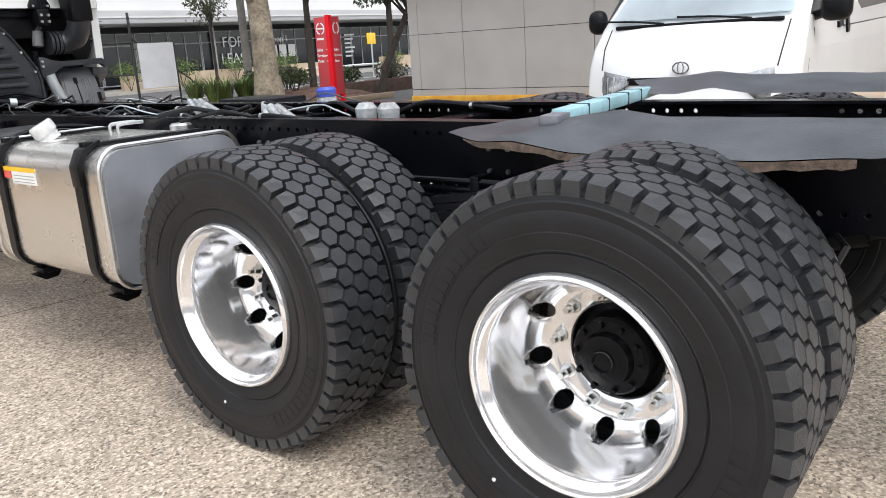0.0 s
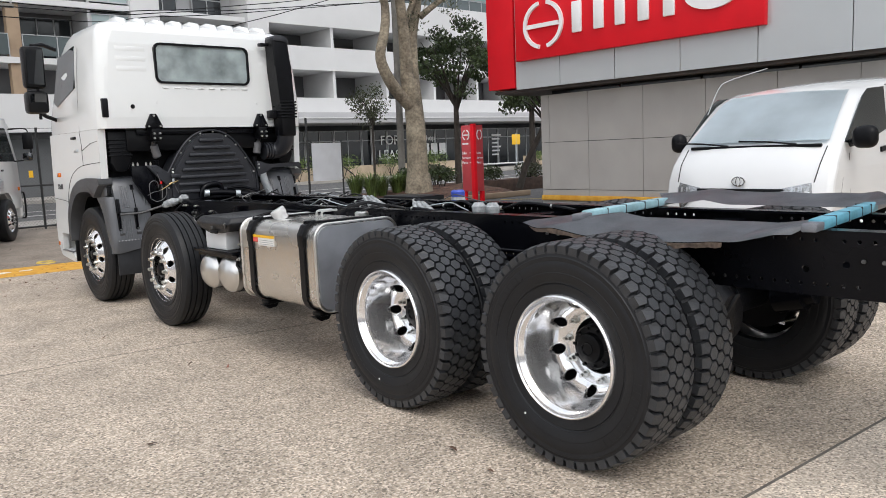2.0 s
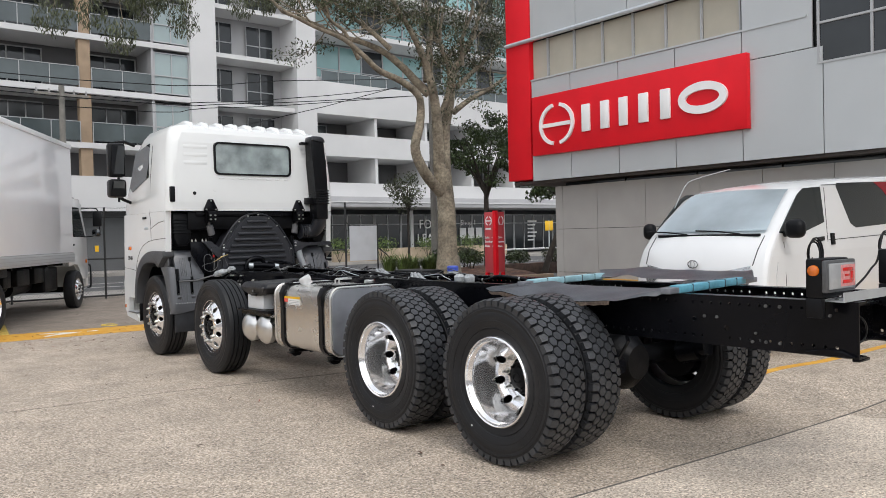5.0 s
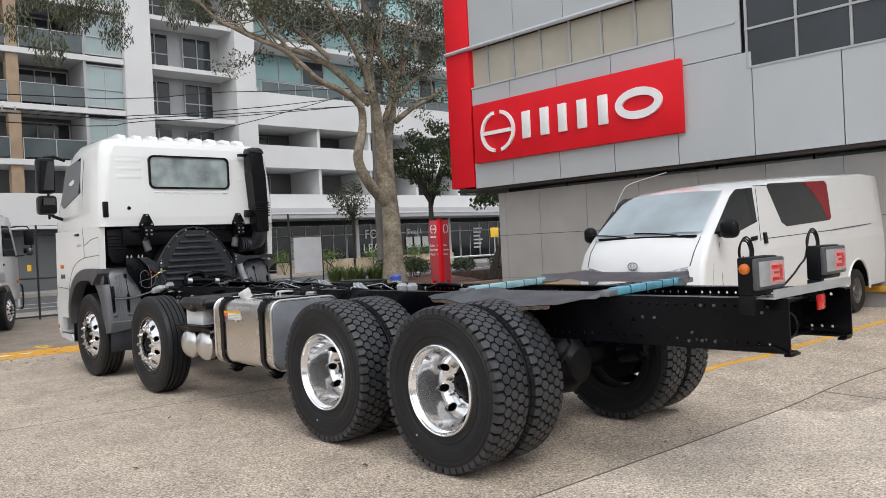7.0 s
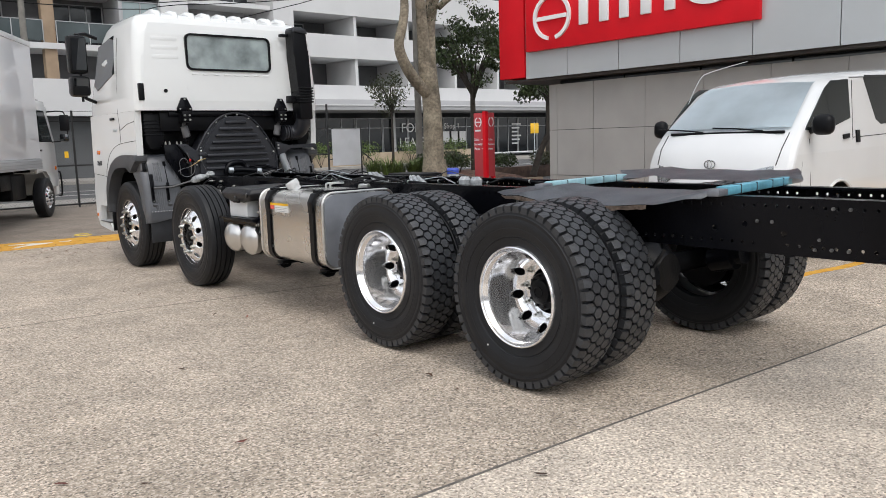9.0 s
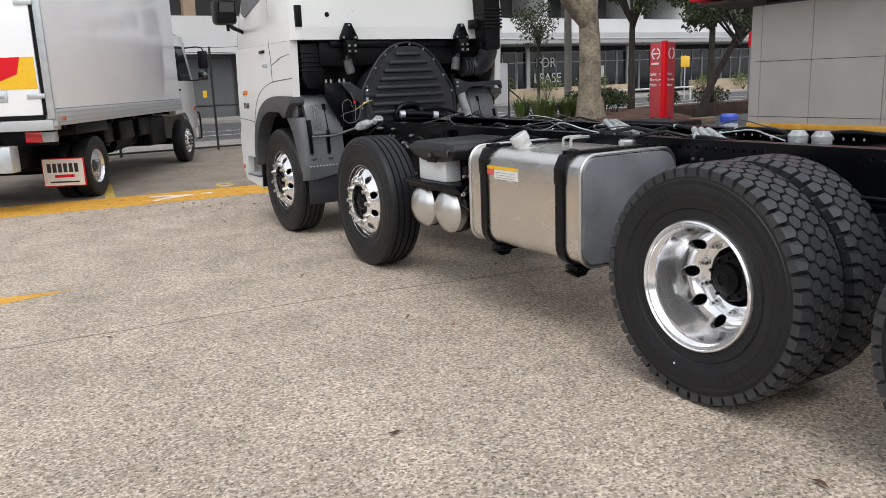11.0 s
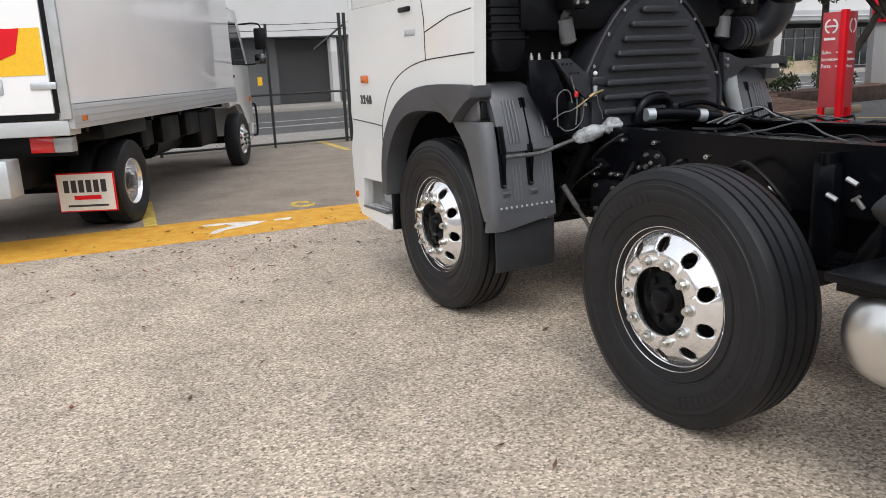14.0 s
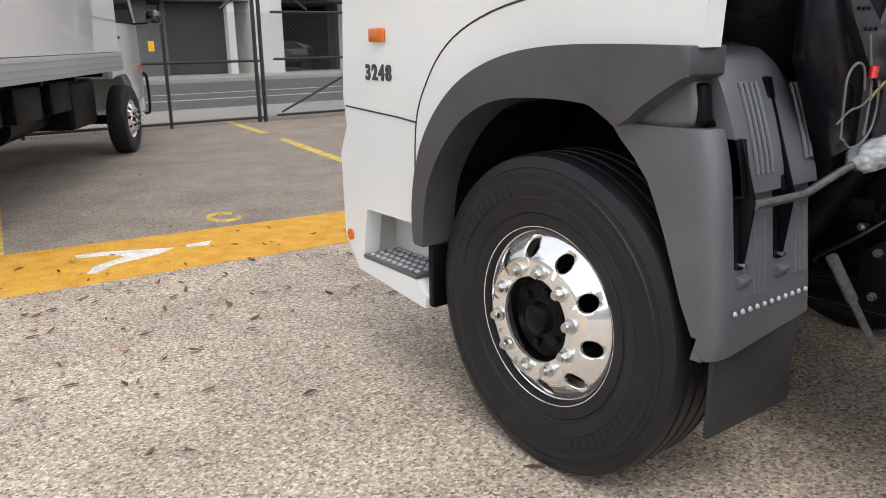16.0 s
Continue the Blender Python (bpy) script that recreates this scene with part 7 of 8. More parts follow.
for side in (-1, 1):
    part("door_window", side_patch([(3.9, 1.4), (4.4, 1.83), (4.56, 1.91), (4.98, 1.93), (5.0, 1.5), (4.34, 1.37)], side, 0.004), M["glass"], van, "dark front door window")
    part("side_window", side_patch([(5.4, 1.94), (5.46, 1.98), (7.28, 2.02), (7.36, 1.97), (7.36, 1.49), (7.3, 1.45), (5.84, 1.41), (5.7, 1.47)], side, 0.004), M["glass"], van, "dark sliding door window")
    for pts in ([(5.02, 0.5), (5.04, 1.3), (5.08, 1.92)], [(4.0, 0.8), (3.98, 1.3)], [(7.3, 0.5), (7.31, 1.29)], [(5.06, 1.28), (7.3, 1.3)], [(5.02, 1.95), (7.36, 2.0)]):
        bm = tube(bmesh.new(), [(x, van_y(z, side), z) for x, z in pts], 0.005, 5)
        part("panel_gap", bm, M["shadow_gap"], van)
    rail_ = part("slide_rail", side_patch([(7.3, 1.29), (8.95, 1.33), (8.95, 1.35), (7.3, 1.315)], side, 0.006), M["mullion"], van, "sliding door rail")
    part("rail_slot", side_patch([(7.34, 1.297), (8.9, 1.336), (8.9, 1.344), (7.34, 1.308)], side, 0.009), M["shadow_gap"], rail_)
    part("swage", side_patch([(7.5, 1.62), (9.0, 1.63), (9.06, 1.6), (7.5, 1.585)], side, 0.006), M["van_white"], van)
    part("rear_gap", tube(bmesh.new(), [(9.48, van_y(1.95, side), 1.95), (9.58, van_y(1.5, side), 1.5), (9.64, van_y(0.95, side), 0.95), (9.65, van_y(0.6, side), 0.6)], 0.005, 5), M["shadow_gap"], van)
    # glossy dark red patch over the rear third of the side glass
    part("red_window_patch", side_patch([(6.5, 2.0), (6.76, 1.9), (7.02, 1.7), (7.22, 1.455), (7.3, 1.46), (7.35, 1.5), (7.35, 1.965), (7.28, 2.012)], side, 0.0065, 0.002), M["red_dark"], van, "dark red glossy patch on the window")
    part("fuel_flap", side_patch([(4.98, 0.62), (5.0, 0.62), (5.0, 0.64), (4.98, 0.64)], side, 0.004), M["van_white"], van)
    part("door_handle", side_patch([(4.78, 1.27), (4.93, 1.28), (4.93, 1.33), (4.78, 1.32)], side, 0.02, 0.03), M["matt_black"], van)
    part("door_handle", side_patch([(5.12, 1.22), (5.2, 1.22), (5.2, 1.36), (5.12, 1.36)], side, 0.02, 0.03), M["matt_black"], van)
    m0, m1 = (0.03, 0.25) if side < 0 else (-0.01, 0.15)
    bm = B(3.87, 4.03, min(VC + side * (VH + m0), VC + side * (VH + m1)), max(VC + side * (VH + m0), VC + side * (VH + m1)), 1.34, 1.55, 0.072, 4)
    cyl(bm, (4.04, VC + side * VH * 0.95, 1.38), (3.95, VC + side * (VH + 0.08), 1.41), 0.035, 10)
    part("mirror", bm, M["matt_black"], van, "black door mirror")
    # wedge-shaped headlight wrapping the corner
    hb = bmesh.new()
    hrows = []
    for k in range(13):
        f = 0.5 + 0.48 * k / 12
        z0, z1 = 0.94 - 0.15 * min(1.0, (f - 0.5) / 0.2), 0.995 + 0.085 * (f - 0.5) / 0.48
        hrows.append([hb.verts.new((3.472 + 0.27 * max(0.0, (f - 0.72) / 0.26) ** 2 + 0.16 * max(0.0, f - 0.45) ** 2 + (0.035 if q == 1 else 0.0), VC + side * VH * (f + (0.022 if f > 0.9 else 0.0)), z0 + (z1 - z0) * q)) for q in (0, 0.5, 1)])
    for a, b in zip(hrows, hrows[1:]):
        for q in (0, 1):
            hb.faces.new((a[q], a[q + 1], b[q + 1], b[q]))
    bmesh.ops.solidify(hb, geom=hb.faces, thickness=0.03)
    hl = part("headlight", hb, M["lamp_bright"], van, "clear headlight with a bright reflector")
    # inner lamp bowl behind the lens edge, and the bonnet and wing seams
    b = bmesh.new()
    for q in range(4):
        f = 0.66 + 0.07 * q
        bx = 3.4715 + 0.27 * max(0.0, (f - 0.72) / 0.26) ** 2 + 0.16 * (f - 0.45) ** 2
        box(b, bx, bx + 0.03, VC + side * VH * f - 0.004, VC + side * VH * f + 0.004, 0.86, 1.0, 0.002)
    tagged(part("lens_flute", b, M["clear_lens"], hl), kind="stuff")
    seam = []
    for z, x, f in ((1.375, 3.775, 0.86), (1.22, 3.62, 0.845), (1.05, 3.53, 0.82)):
        seam.append((x + 0.16 * (f - 0.45) ** 2 * (5 - x) / 1.5, VC + side * VH * f * (1 - 0.1 * max(0, z - 1.15)), z))
    part("bonnet_gap", tube(bmesh.new(), seam, 0.006, 5), M["shadow_gap"], van)
    for x in VW:
        w = new("wheel")
        w.parent = van
        w.matrix_basis = pose(x, VC + side * (VH - 0.12), 0.335, 0, 0, 90 if side < 0 else -90)
        b = bmesh.new()
        lathe(b, [(0.2, -0.09), (0.26, -0.1), (0.31, -0.095), (0.33, -0.075), (0.335, 0.0), (0.33, 0.075), (0.31, 0.095), (0.2, 0.09)], 40)
        add("tyre", finish("tyre", b, M["rubber"]), w, Matrix())
        b = bmesh.new()
        lathe(b, [(0.0, -0.06), (0.06, -0.065), (0.075, -0.045), (0.1, -0.04), (0.15, -0.055), (0.17, -0.07), (0.195, -0.085), (0.205, -0.08), (0.2, 0.08), (0.0, 0.08)], 32)
        ring_of(b, 12, 0.13, -0.0555, -0.045, 0.014, 10)
        add("rim", finish("rim", b, M["steel_rim"]), w, Matrix())
# windscreen, laid on the raked front; its pale colour paints in reflected sky
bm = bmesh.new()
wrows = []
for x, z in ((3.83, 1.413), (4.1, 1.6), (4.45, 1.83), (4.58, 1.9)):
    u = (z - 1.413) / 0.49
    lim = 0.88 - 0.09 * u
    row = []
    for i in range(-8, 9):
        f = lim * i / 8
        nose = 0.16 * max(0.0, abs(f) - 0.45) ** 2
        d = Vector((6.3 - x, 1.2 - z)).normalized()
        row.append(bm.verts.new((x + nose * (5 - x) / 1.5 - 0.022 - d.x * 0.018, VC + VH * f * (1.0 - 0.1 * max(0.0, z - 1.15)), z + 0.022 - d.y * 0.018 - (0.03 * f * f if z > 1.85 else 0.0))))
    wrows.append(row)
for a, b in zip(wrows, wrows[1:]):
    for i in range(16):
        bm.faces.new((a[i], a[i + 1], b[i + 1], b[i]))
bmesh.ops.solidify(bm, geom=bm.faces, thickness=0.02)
ws = part("windscreen", bm, M["screen_glass"], van, "raked windscreen with pale reflected sky in its colour")
for y in (VC - 0.45, VC + 0.25):
    bm = tube(bmesh.new(), [(3.755, y, 1.402), (3.775, y + 0.3, 1.434), (3.79, y + 0.6, 1.447)], 0.009, 6)
    part("wiper", bm, M["matt_black"], ws)
part("cowl", B(3.765, 3.8, VC - 0.68, VC + 0.68, 1.37, 1.402, 0.008), M["matt_black"], van)
bm = B(3.475, 3.5, VC - 0.45, VC + 0.45, 0.93, 0.99, 0.01)
box(bm, 3.46, 3.5, VC - 0.7, VC + 0.7, 0.55, 0.7, 0.02)
part("grille", bm, M["matt_black"], van, "black grille opening")
bm = bmesh.new()
ring_bar(bm, VC, 1.06, 0.07, 0.05, 0.012, 0, 2 * math.pi, 3.478, 3.5, 24)
ring_bar(bm, VC, 1.06, 0.028, 0.05, 0.009, 0, 2 * math.pi, 3.474, 3.5, 20)
part("badge", bm, M["chrome"], van, "oval chrome badge")
bm = tube(bmesh.new(), [(4.25, VC + 0.75, 1.74), (4.5, VC + 0.76, 2.02), (4.7, VC + 0.74, 2.12), (5.35, VC + 0.6, 2.26)], 0.006, 6)
part("aerial", bm, M["mullion"], van)


# ---- box truck parked at an angle ----
bt = thing("box_truck", "white box-body delivery truck parked at an angle", "truck", at=(-3.24, 11.4, 0), rz=-28.3)
part("box_body", B(-1.2, 1.2, -1.35, 4.3, 1.27, 3.62, 0.015), M["box_white"], bt, "glossy white box body")
for s in (-1, 1):
    def mx(a, b):
        return (min(s * a, s * b), max(s * a, s * b))
    part("side_rail", B(*mx(1.08, 1.225), -1.35, 4.3, 1.06, 1.266, 0.008), M["panel"], bt, "grey aluminium side rail")
    for z in (1.1, 1.16, 1.22):
        part("rail_groove", B(*mx(1.222, 1.2285), -1.34, 4.29, z, z + 0.01), M["mullion"], bt)
    part("corner_post", B(*mx(1.13, 1.22), -1.385, -1.352, 1.15, 3.62, 0.006), M["galv"], bt)
    part("top_rail", B(*mx(1.14, 1.22), -1.34, 4.29, 3.54, 3.64, 0.01), M["box_white"], bt)
    part("door_edge", B(*mx(1.085, 1.12), -1.374, -1.353, 1.2, 3.5), M["matt_black"], bt)
    for y in (-1.2,):
        part("side_marker", B(*mx(1.226, 1.238), y, y + 0.09, 1.12, 1.17, 0.004), M["amber"], bt)
    seam = 0.29 if s > 0 else -0.26
    d = part("rear_door", B(*mx(seam, 1.08), -1.385, -1.352, 1.2, 3.52, 0.01), M["box_white"], bt, "white rear door")
    part("door_lock", B(*mx(seam + 0.15, seam + 0.4), -1.4, -1.386, 1.37, 1.5, 0.01), M["galv"], d)
    part("lock_handle", B(*mx(seam + 0.19, seam + 0.36), -1.408, -1.401, 1.42, 1.45, 0.004), M["mullion"], d)
    part("door_seal", B(*mx(seam - 0.014, 1.1), -1.374, -1.353, 1.15, 1.198), M["matt_black"], d)
    part("hinge", B(*mx(0.92, 1.14), -1.405, -1.386, 1.4, 1.46, 0.01), M["galv"], d)
    part("hinge", B(*mx(0.92, 1.14), -1.405, -1.386, 2.5, 2.56, 0.01), M["galv"], d)
    part("marker_plate", B(*mx(0.62, 1.06), -1.392, -1.386, 1.52, 1.9), M["label_yellow"], d, "yellow and red marker plate")
    bm = prism(bmesh.new(), [(s * 0.62, 1.9), (s * 0.62, 1.62), (s * 0.84, 1.7), (s * 0.9, 1.9)], "y", -1.397, -1.3925)
    part("marker_red", bm, M["red"], d)
    bm = B(*mx(0.76, 0.97), -1.25, -1.15, 0.86, 1.0, 0.01)
    lm = part("tail_lamp", bm, M["red_lens"], bt, "red and clear tail lamp")
    part("reverse_lens", B(*mx(0.97, 1.13), -1.26, -1.15, 0.86, 0.99, 0.01), M["clear_lens"], lm)
    fl = part("mud_flap", B(*mx(0.6, 1.16), -0.57, -0.55, 0.22, 0.6, 0.004), M["red"], bt, "mud flap with a red-edged white panel")
    part("flap_panel", B(*mx(0.613, 1.147), -0.576, -0.571, 0.233, 0.587), M["label_white"], fl)
    for k in range(6):
        z = 0.41
        part("text_bar", B(*mx(0.67 + k * 0.072, 0.72 + k * 0.072), -0.58, -0.577, z, z + 0.12), M["ink"], fl)
    part("text_bar", B(*mx(0.76, 1.02), -0.58, -0.577, 0.34, 0.38), M["red"], fl)
    part("text_bar", B(*mx(0.69, 1.08), -0.58, -0.577, 0.27, 0.29), M["ink"], fl)
    for y, dual in ((0.0, True), (4.85, False)):
        w = new("wheel")
        w.parent = bt
        w.matrix_basis = pose(0, y, 0.43, 0, 0, 180 if s > 0 else 0)
        b = bmesh.new()
        lathe(b, [(0.24, -0.1), (0.3, -0.115), (0.38, -0.12), (0.42, -0.1), (0.43, -0.06), (0.43, 0.06), (0.42, 0.1), (0.38, 0.12), (0.24, 0.1)], 40)
        ty = finish("tyre", b, M["rubber"])
        add("tyre", ty, w, pose(-1.03, 0, 0))
        if dual:
            add("tyre", ty, w, pose(-0.76, 0, 0))
        add("rim", rim_d if dual else rim_s, w, pose(-1.03, 0, 0) @ Matrix.Diagonal((0.85, 0.8, 0.8, 1.0)))
        for k in range(10):
            add("wheel_nut", nut_d if dual else nut_s, w, pose(-1.03, 0, 0, 36 * k) @ Matrix.Diagonal((0.85, 0.8, 0.8, 1.0)))
        add("hub", hub_d if dual else hub_s, w, pose(-0.91 if dual else -1.03, 0, 0) @ Matrix.Diagonal((0.85, 0.8, 0.8, 1.0)))
    part("cab_side", prism(bmesh.new(), [(4.45, 0.95), (4.45, 2.35), (4.7, 2.5), (5.4, 2.5), (5.95, 1.65), (6.02, 0.95), (5.95, 0.62), (5.42, 0.62), (5.34, 0.85), (5.1, 1.0), (4.7, 1.02), (4.5, 0.95)], "x", *mx(0.98, 1.06), 0.02), M["white"], bt, "white cab side")
    part("cab_window", prism(bmesh.new(), [(4.75, 1.62), (4.78, 2.3), (5.3, 2.3), (5.78, 1.62)], "x", *mx(1.055, 1.066)), M["glass"], bt, "dark cab window")
    part("cab_handle", B(*mx(1.06, 1.075), 4.8, 4.92, 1.42, 1.46, 0.005), M["matt_black"], bt)
    part("cab_marker", B(*mx(1.06, 1.085), 5.78, 5.86, 1.0, 1.08, 0.006), M["amber"], bt)
    bm = B(*mx(1.28, 1.48), 5.62, 5.72, 1.86, 2.22, 0.03)
    mr = part("mirror", bm, M["matt_black"], bt, "black cab mirror")
    bm = tube(bmesh.new(), [(s * 1.04, 5.55, 2.28), (s * 1.3, 5.68, 2.3), (s * 1.4, 5.68, 2.2), (s * 1.4, 5.68, 1.7), (s * 1.05, 5.75, 1.62)], 0.014, 8)
    part("mirror_arm", bm, M["matt_black"], mr)
    bm = B(*mx(1.26, 1.45), 5.62, 5.74, 1.62, 1.8, 0.04)
    part("lower_mirror", bm, M["mirror"], mr)
    part("bumper_guard", tube(bmesh.new(), [(s * 1.06, 6.0, 0.95), (s * 1.1, 6.05, 0.9), (s * 1.1, 6.05, 0.45), (s * 1.04, 6.0, 0.4)], 0.02, 8), M["matt_black"], bt)
part("cab_core", B(-0.98, 0.98, 4.47, 5.9, 0.95, 2.42, 0.04), M["white"], bt)
part("cab_roof", B(-1.0, 1.0, 4.5, 5.3, 2.42, 2.55, 0.05), M["white"], bt)
part("front_bumper", B(-1.05, 1.05, 5.9, 6.1, 0.42, 0.95, 0.05), M["white"], bt)
part("door_gap", B(0.272, 0.289, -1.374, -1.353, 1.2, 3.52), M["matt_black"], bt)
part("rear_bar", B(-1.18, 1.18, -1.37, -1.15, 1.01, 1.14, 0.01), M["panel"], bt, "grey rear cross bar")
part("under_frame", B(-0.5, 0.5, -1.1, 5.4, 0.5, 1.06, 0.04), M["under"], bt, "dark underbody of the delivery truck")
part("inner_guard", B(-1.12, 1.12, -0.55, 0.6, 0.9, 1.055, 0.03), M["under"], bt)
for x in (-0.35, 0.35):
    part("frame_rail", B(x - 0.04, x + 0.04, -1.2, 5.6, 0.78, 1.02), M["under"], bt)
part("tail_lift", B(-1.0, 0.72, -1.6, -1.38, 0.52, 0.84, 0.015), M["galv"], bt, "folded grey tail-lift platform")
part("tail_lift_arm", B(-0.5, -0.4, -1.35, -0.3, 0.6, 0.7), M["under"], bt)
part("lamp_plate", B(-1.0, 1.1, -1.14, -1.1, 0.82, 1.04), M["under"], bt)
for x, y, c, sz in ((0.7, 1.2, "under", 0.2), (0.75, 1.9, "under", 0.34), (0.72, 2.9, "under", 0.3), (-0.7, 2.0, "under", 0.4)):
    part("frame_box", B(x - 0.2, x + 0.2, y - sz, y + sz, 0.68, 1.0, 0.03), M[c], bt)
bm = bmesh.new()
cyl(bm, (0.55, 2.0, 0.62), (0.55, 3.1, 0.66), 0.17, 20)
part("muffler", bm, M["under"], bt)
for k in range(6):
    part("pipe", tube(bmesh.new(), [(0.6, 1.0 + k * 0.5, 0.95), (0.72, 1.2 + k * 0.5, 0.7), (0.6, 1.4 + k * 0.5, 0.6)], 0.03, 8), M["dull_nut"] if k % 2 else M["under"], bt)
part("axle", tube(bmesh.new(), [(-0.9, 0, 0.43), (0.9, 0, 0.43)], 0.09, 14), M["under"], bt)
part("gearbox", lathe(bmesh.new(), [(0.0, 2.6), (0.12, 2.62), (0.16, 2.9), (0.2, 3.2), (0.3, 3.5), (0.32, 4.1), (0.0, 4.12)], 20, "y", (0, 0, 0.72)), M["dull_nut"], bt, "grey cast gearbox")
for x, y0, y1 in ((-0.62, 0.75, 1.5), (0.62, 3.2, 4.1), (-0.62, 2.5, 3.9)):
    part("underbody_tank", B(x - 0.3, x + 0.3, y0, y1, 0.46, 0.98, 0.05, 3), M["under"], bt)
for y in (-0.8, 0.9, 1.9, 2.9, 3.9):
    part("floor_bearer", B(-1.08, 1.08, y - 0.03, y + 0.03, 1.0, 1.058), M["under"], bt)
part("axle", tube(bmesh.new(), [(-0.9, 4.85, 0.43), (0.9, 4.85, 0.43)], 0.06, 12), M["under"], bt)

# ---- red pylon sign ----
pylon = thing("pylon_sign", "tall red direction pylon sign on two legs", "sign", at=(8.6, 10.36, 0))
# sign faces in a paler red than the post: glare put into their colour
part("panel", B(0.0, 0.035, 0.08, 0.4, 0.5, 2.02, 0.005), M["red_glare"], pylon, "red sign face with pale glare in its colour")
part("panel", B(0.08, 0.31, 0.0, 0.035, 0.5, 2.02, 0.005), M["red_glare"], pylon, "red sign face with pale glare in its colour")
part("corner_post", B(-0.02, 0.08, -0.02, 0.08, 0.0, 2.05, 0.01), M["red"], pylon, "bright red corner post")
part("leg", B(0.0, 0.08, 0.32, 0.4, 0.0, 0.5), M["red"], pylon)
part("leg", B(0.23, 0.31, 0.0, 0.08, 0.0, 0.5), M["red"], pylon)
part("back", B(0.05, 0.305, 0.05, 0.395, 0.52, 2.0), M["red_glare"], pylon)
bm = bmesh.new()
for a0, a1 in ((-1.3, 1.3), (math.pi - 1.3, math.pi + 1.3)):
    ring_bar(bm, 0.24, 1.8, 0.12, 0.12, 0.028, a0, a1, -0.006, -0.001, 20)
box(bm, -0.006, -0.001, 0.14, 0.34, 1.785, 1.815)
part("emblem", bm, M["sign_white"], pylon, "white oval emblem")
part("name_bar", B(-0.006, -0.001, 0.16, 0.36, 1.58, 1.62), M["sign_white"], pylon)
for k, txt in enumerate(("Sales", "Service", "Parts")):
    writing(txt, pylon, pose(-0.004, 0.385, 1.36 - k * 0.11, 90, 0, -90), 0.088, M["sign_white"])
    part("arrow", B(-0.006, -0.001, 0.09, 0.13, 1.38 - k * 0.11, 1.395 - k * 0.11), M["sign_white"], pylon)
    writing(txt, pylon, pose(0.09, -0.004, 1.36 - k * 0.11, 90, 0, 0), 0.07, M["sign_white"])
me = bmesh.new()
for a0, a1 in ((-1.3, 1.3), (math.pi - 1.3, math.pi + 1.3)):
    ring_bar(me, 0.195, 1.8, 0.09, 0.12, 0.028, a0, a1, 0.0, 0.005, 20)
ob = part("emblem", me, M["sign_white"], pylon)
ob.matrix_basis = Matrix(((0, 1, 0, 0), (1, 0, 0, -0.006), (0, 0, 1, 0), (0, 0, 0, 1)))

# ---- chain-link fence with gates ----
fence = thing("chain_link_fence", "black chain-link fence with rails and barbed wire posts", "fence", at=(0, 17.6, 0))
FX0, FX1 = -24.0, 9.2
for x in [FX0 + 2.2 * k for k in range(16)]:
    if x > 7.6 or 3.0 < x - 1.08 < 4.5:
        continue
    bm = tube(bmesh.new(), [(x - 1.08, 0, 0), (x - 1.08, 0, 2.05), (x - 1.08, -0.04, 2.4)], 0.028, 8)
    part("post", bm, M["fence"], fence)
for x in (2.87, 2.98, 8.72):
    bm = tube(bmesh.new(), [(x, 0, 0), (x, 0, 2.6)], 0.034, 10)
    part("gate_post", bm, M["fence"], fence, "stout black gate post")
bm = tube(bmesh.new(), [(3.0, 0, 2.4), (2.3, 0, 1.9)], 0.022, 6)
part("brace", bm, M["fence"], fence)
bm = tube(bmesh.new(), [(3.16, 0, 2.4), (3.9, 0, 1.9)], 0.022, 6)
part("brace", bm, M["fence"], fence)
for z in (0.08, 1.05):
    part("rail", tube(bmesh.new(), [(FX0, 0, z), (2.95, 0, z)], 0.022, 8), M["fence"], fence)
    part("rail", tube(bmesh.new(), [(3.2, 0, z + 0.02), (8.7, 0, z + 0.02)], 0.022, 8), M["fence"], fence)
part("rail", tube(bmesh.new(), [(3.2, 0, 1.86), (8.7, 0, 1.86)], 0.022, 8), M["fence"], fence)
part("gate_brace", tube(bmesh.new(), [(3.3, 0, 0.15), (5.2, 0, 1.0)], 0.02, 8), M["fence"], fence)
part("gate_brace", tube(bmesh.new(), [(8.75, 0, 1.95), (10.6, 0.4, 0.85), (11.3, 0.6, 0.25)], 0.022, 8), M["fence"], fence, "long diagonal brace")
for z in (2.15, 2.28, 2.4):
    pts = [(x, -0.03, z + 0.02 * math.sin(x * 1.7 + z)) for x in np.arange(FX0, 8.8, 0.8)]
    part("barbed_wire", tube(bmesh.new(), pts, 0.006, 5), M["wire"], fence)
bm = bmesh.new()
MH = 1.85
x = FX0 - MH
while x < 8.7:
    for d in (1, -1):
        a, b = (x, 0.0), (x + MH, MH)
        if d < 0:
            a, b = (x + MH, 0.0), (x, MH)
        # clip to the run of the fence
        t0 = max(0.0, min(1.0, (FX0 - a[0]) / (b[0] - a[0]))) if d > 0 else 0.0
        p, q = Vector((a[0], 0, a[1])), Vector((b[0], 0, b[1]))
        if max(p.x, q.x) > 8.7 or min(p.x, q.x) < FX0:
            continue
        s = Vector((0.0022, 0, -0.0022 * d))
        o = Vector((0, 0.002 * d, 0))
        vs = [bm.verts.new(v) for v in (p - s + o, p + s + o, q + s + o, q - s + o)]
        bm.faces.new(vs)
        o = Vector((0, 0.002 * d + 0.003, 0))
        vs2 = [bm.verts.new(v) for v in (p + o, q + o)]
        bm.faces.new((vs[0], vs2[0], vs2[1], vs[3]))
        bm.faces.new((vs[1], vs[2], vs2[1], vs2[0]))
    x += 0.075
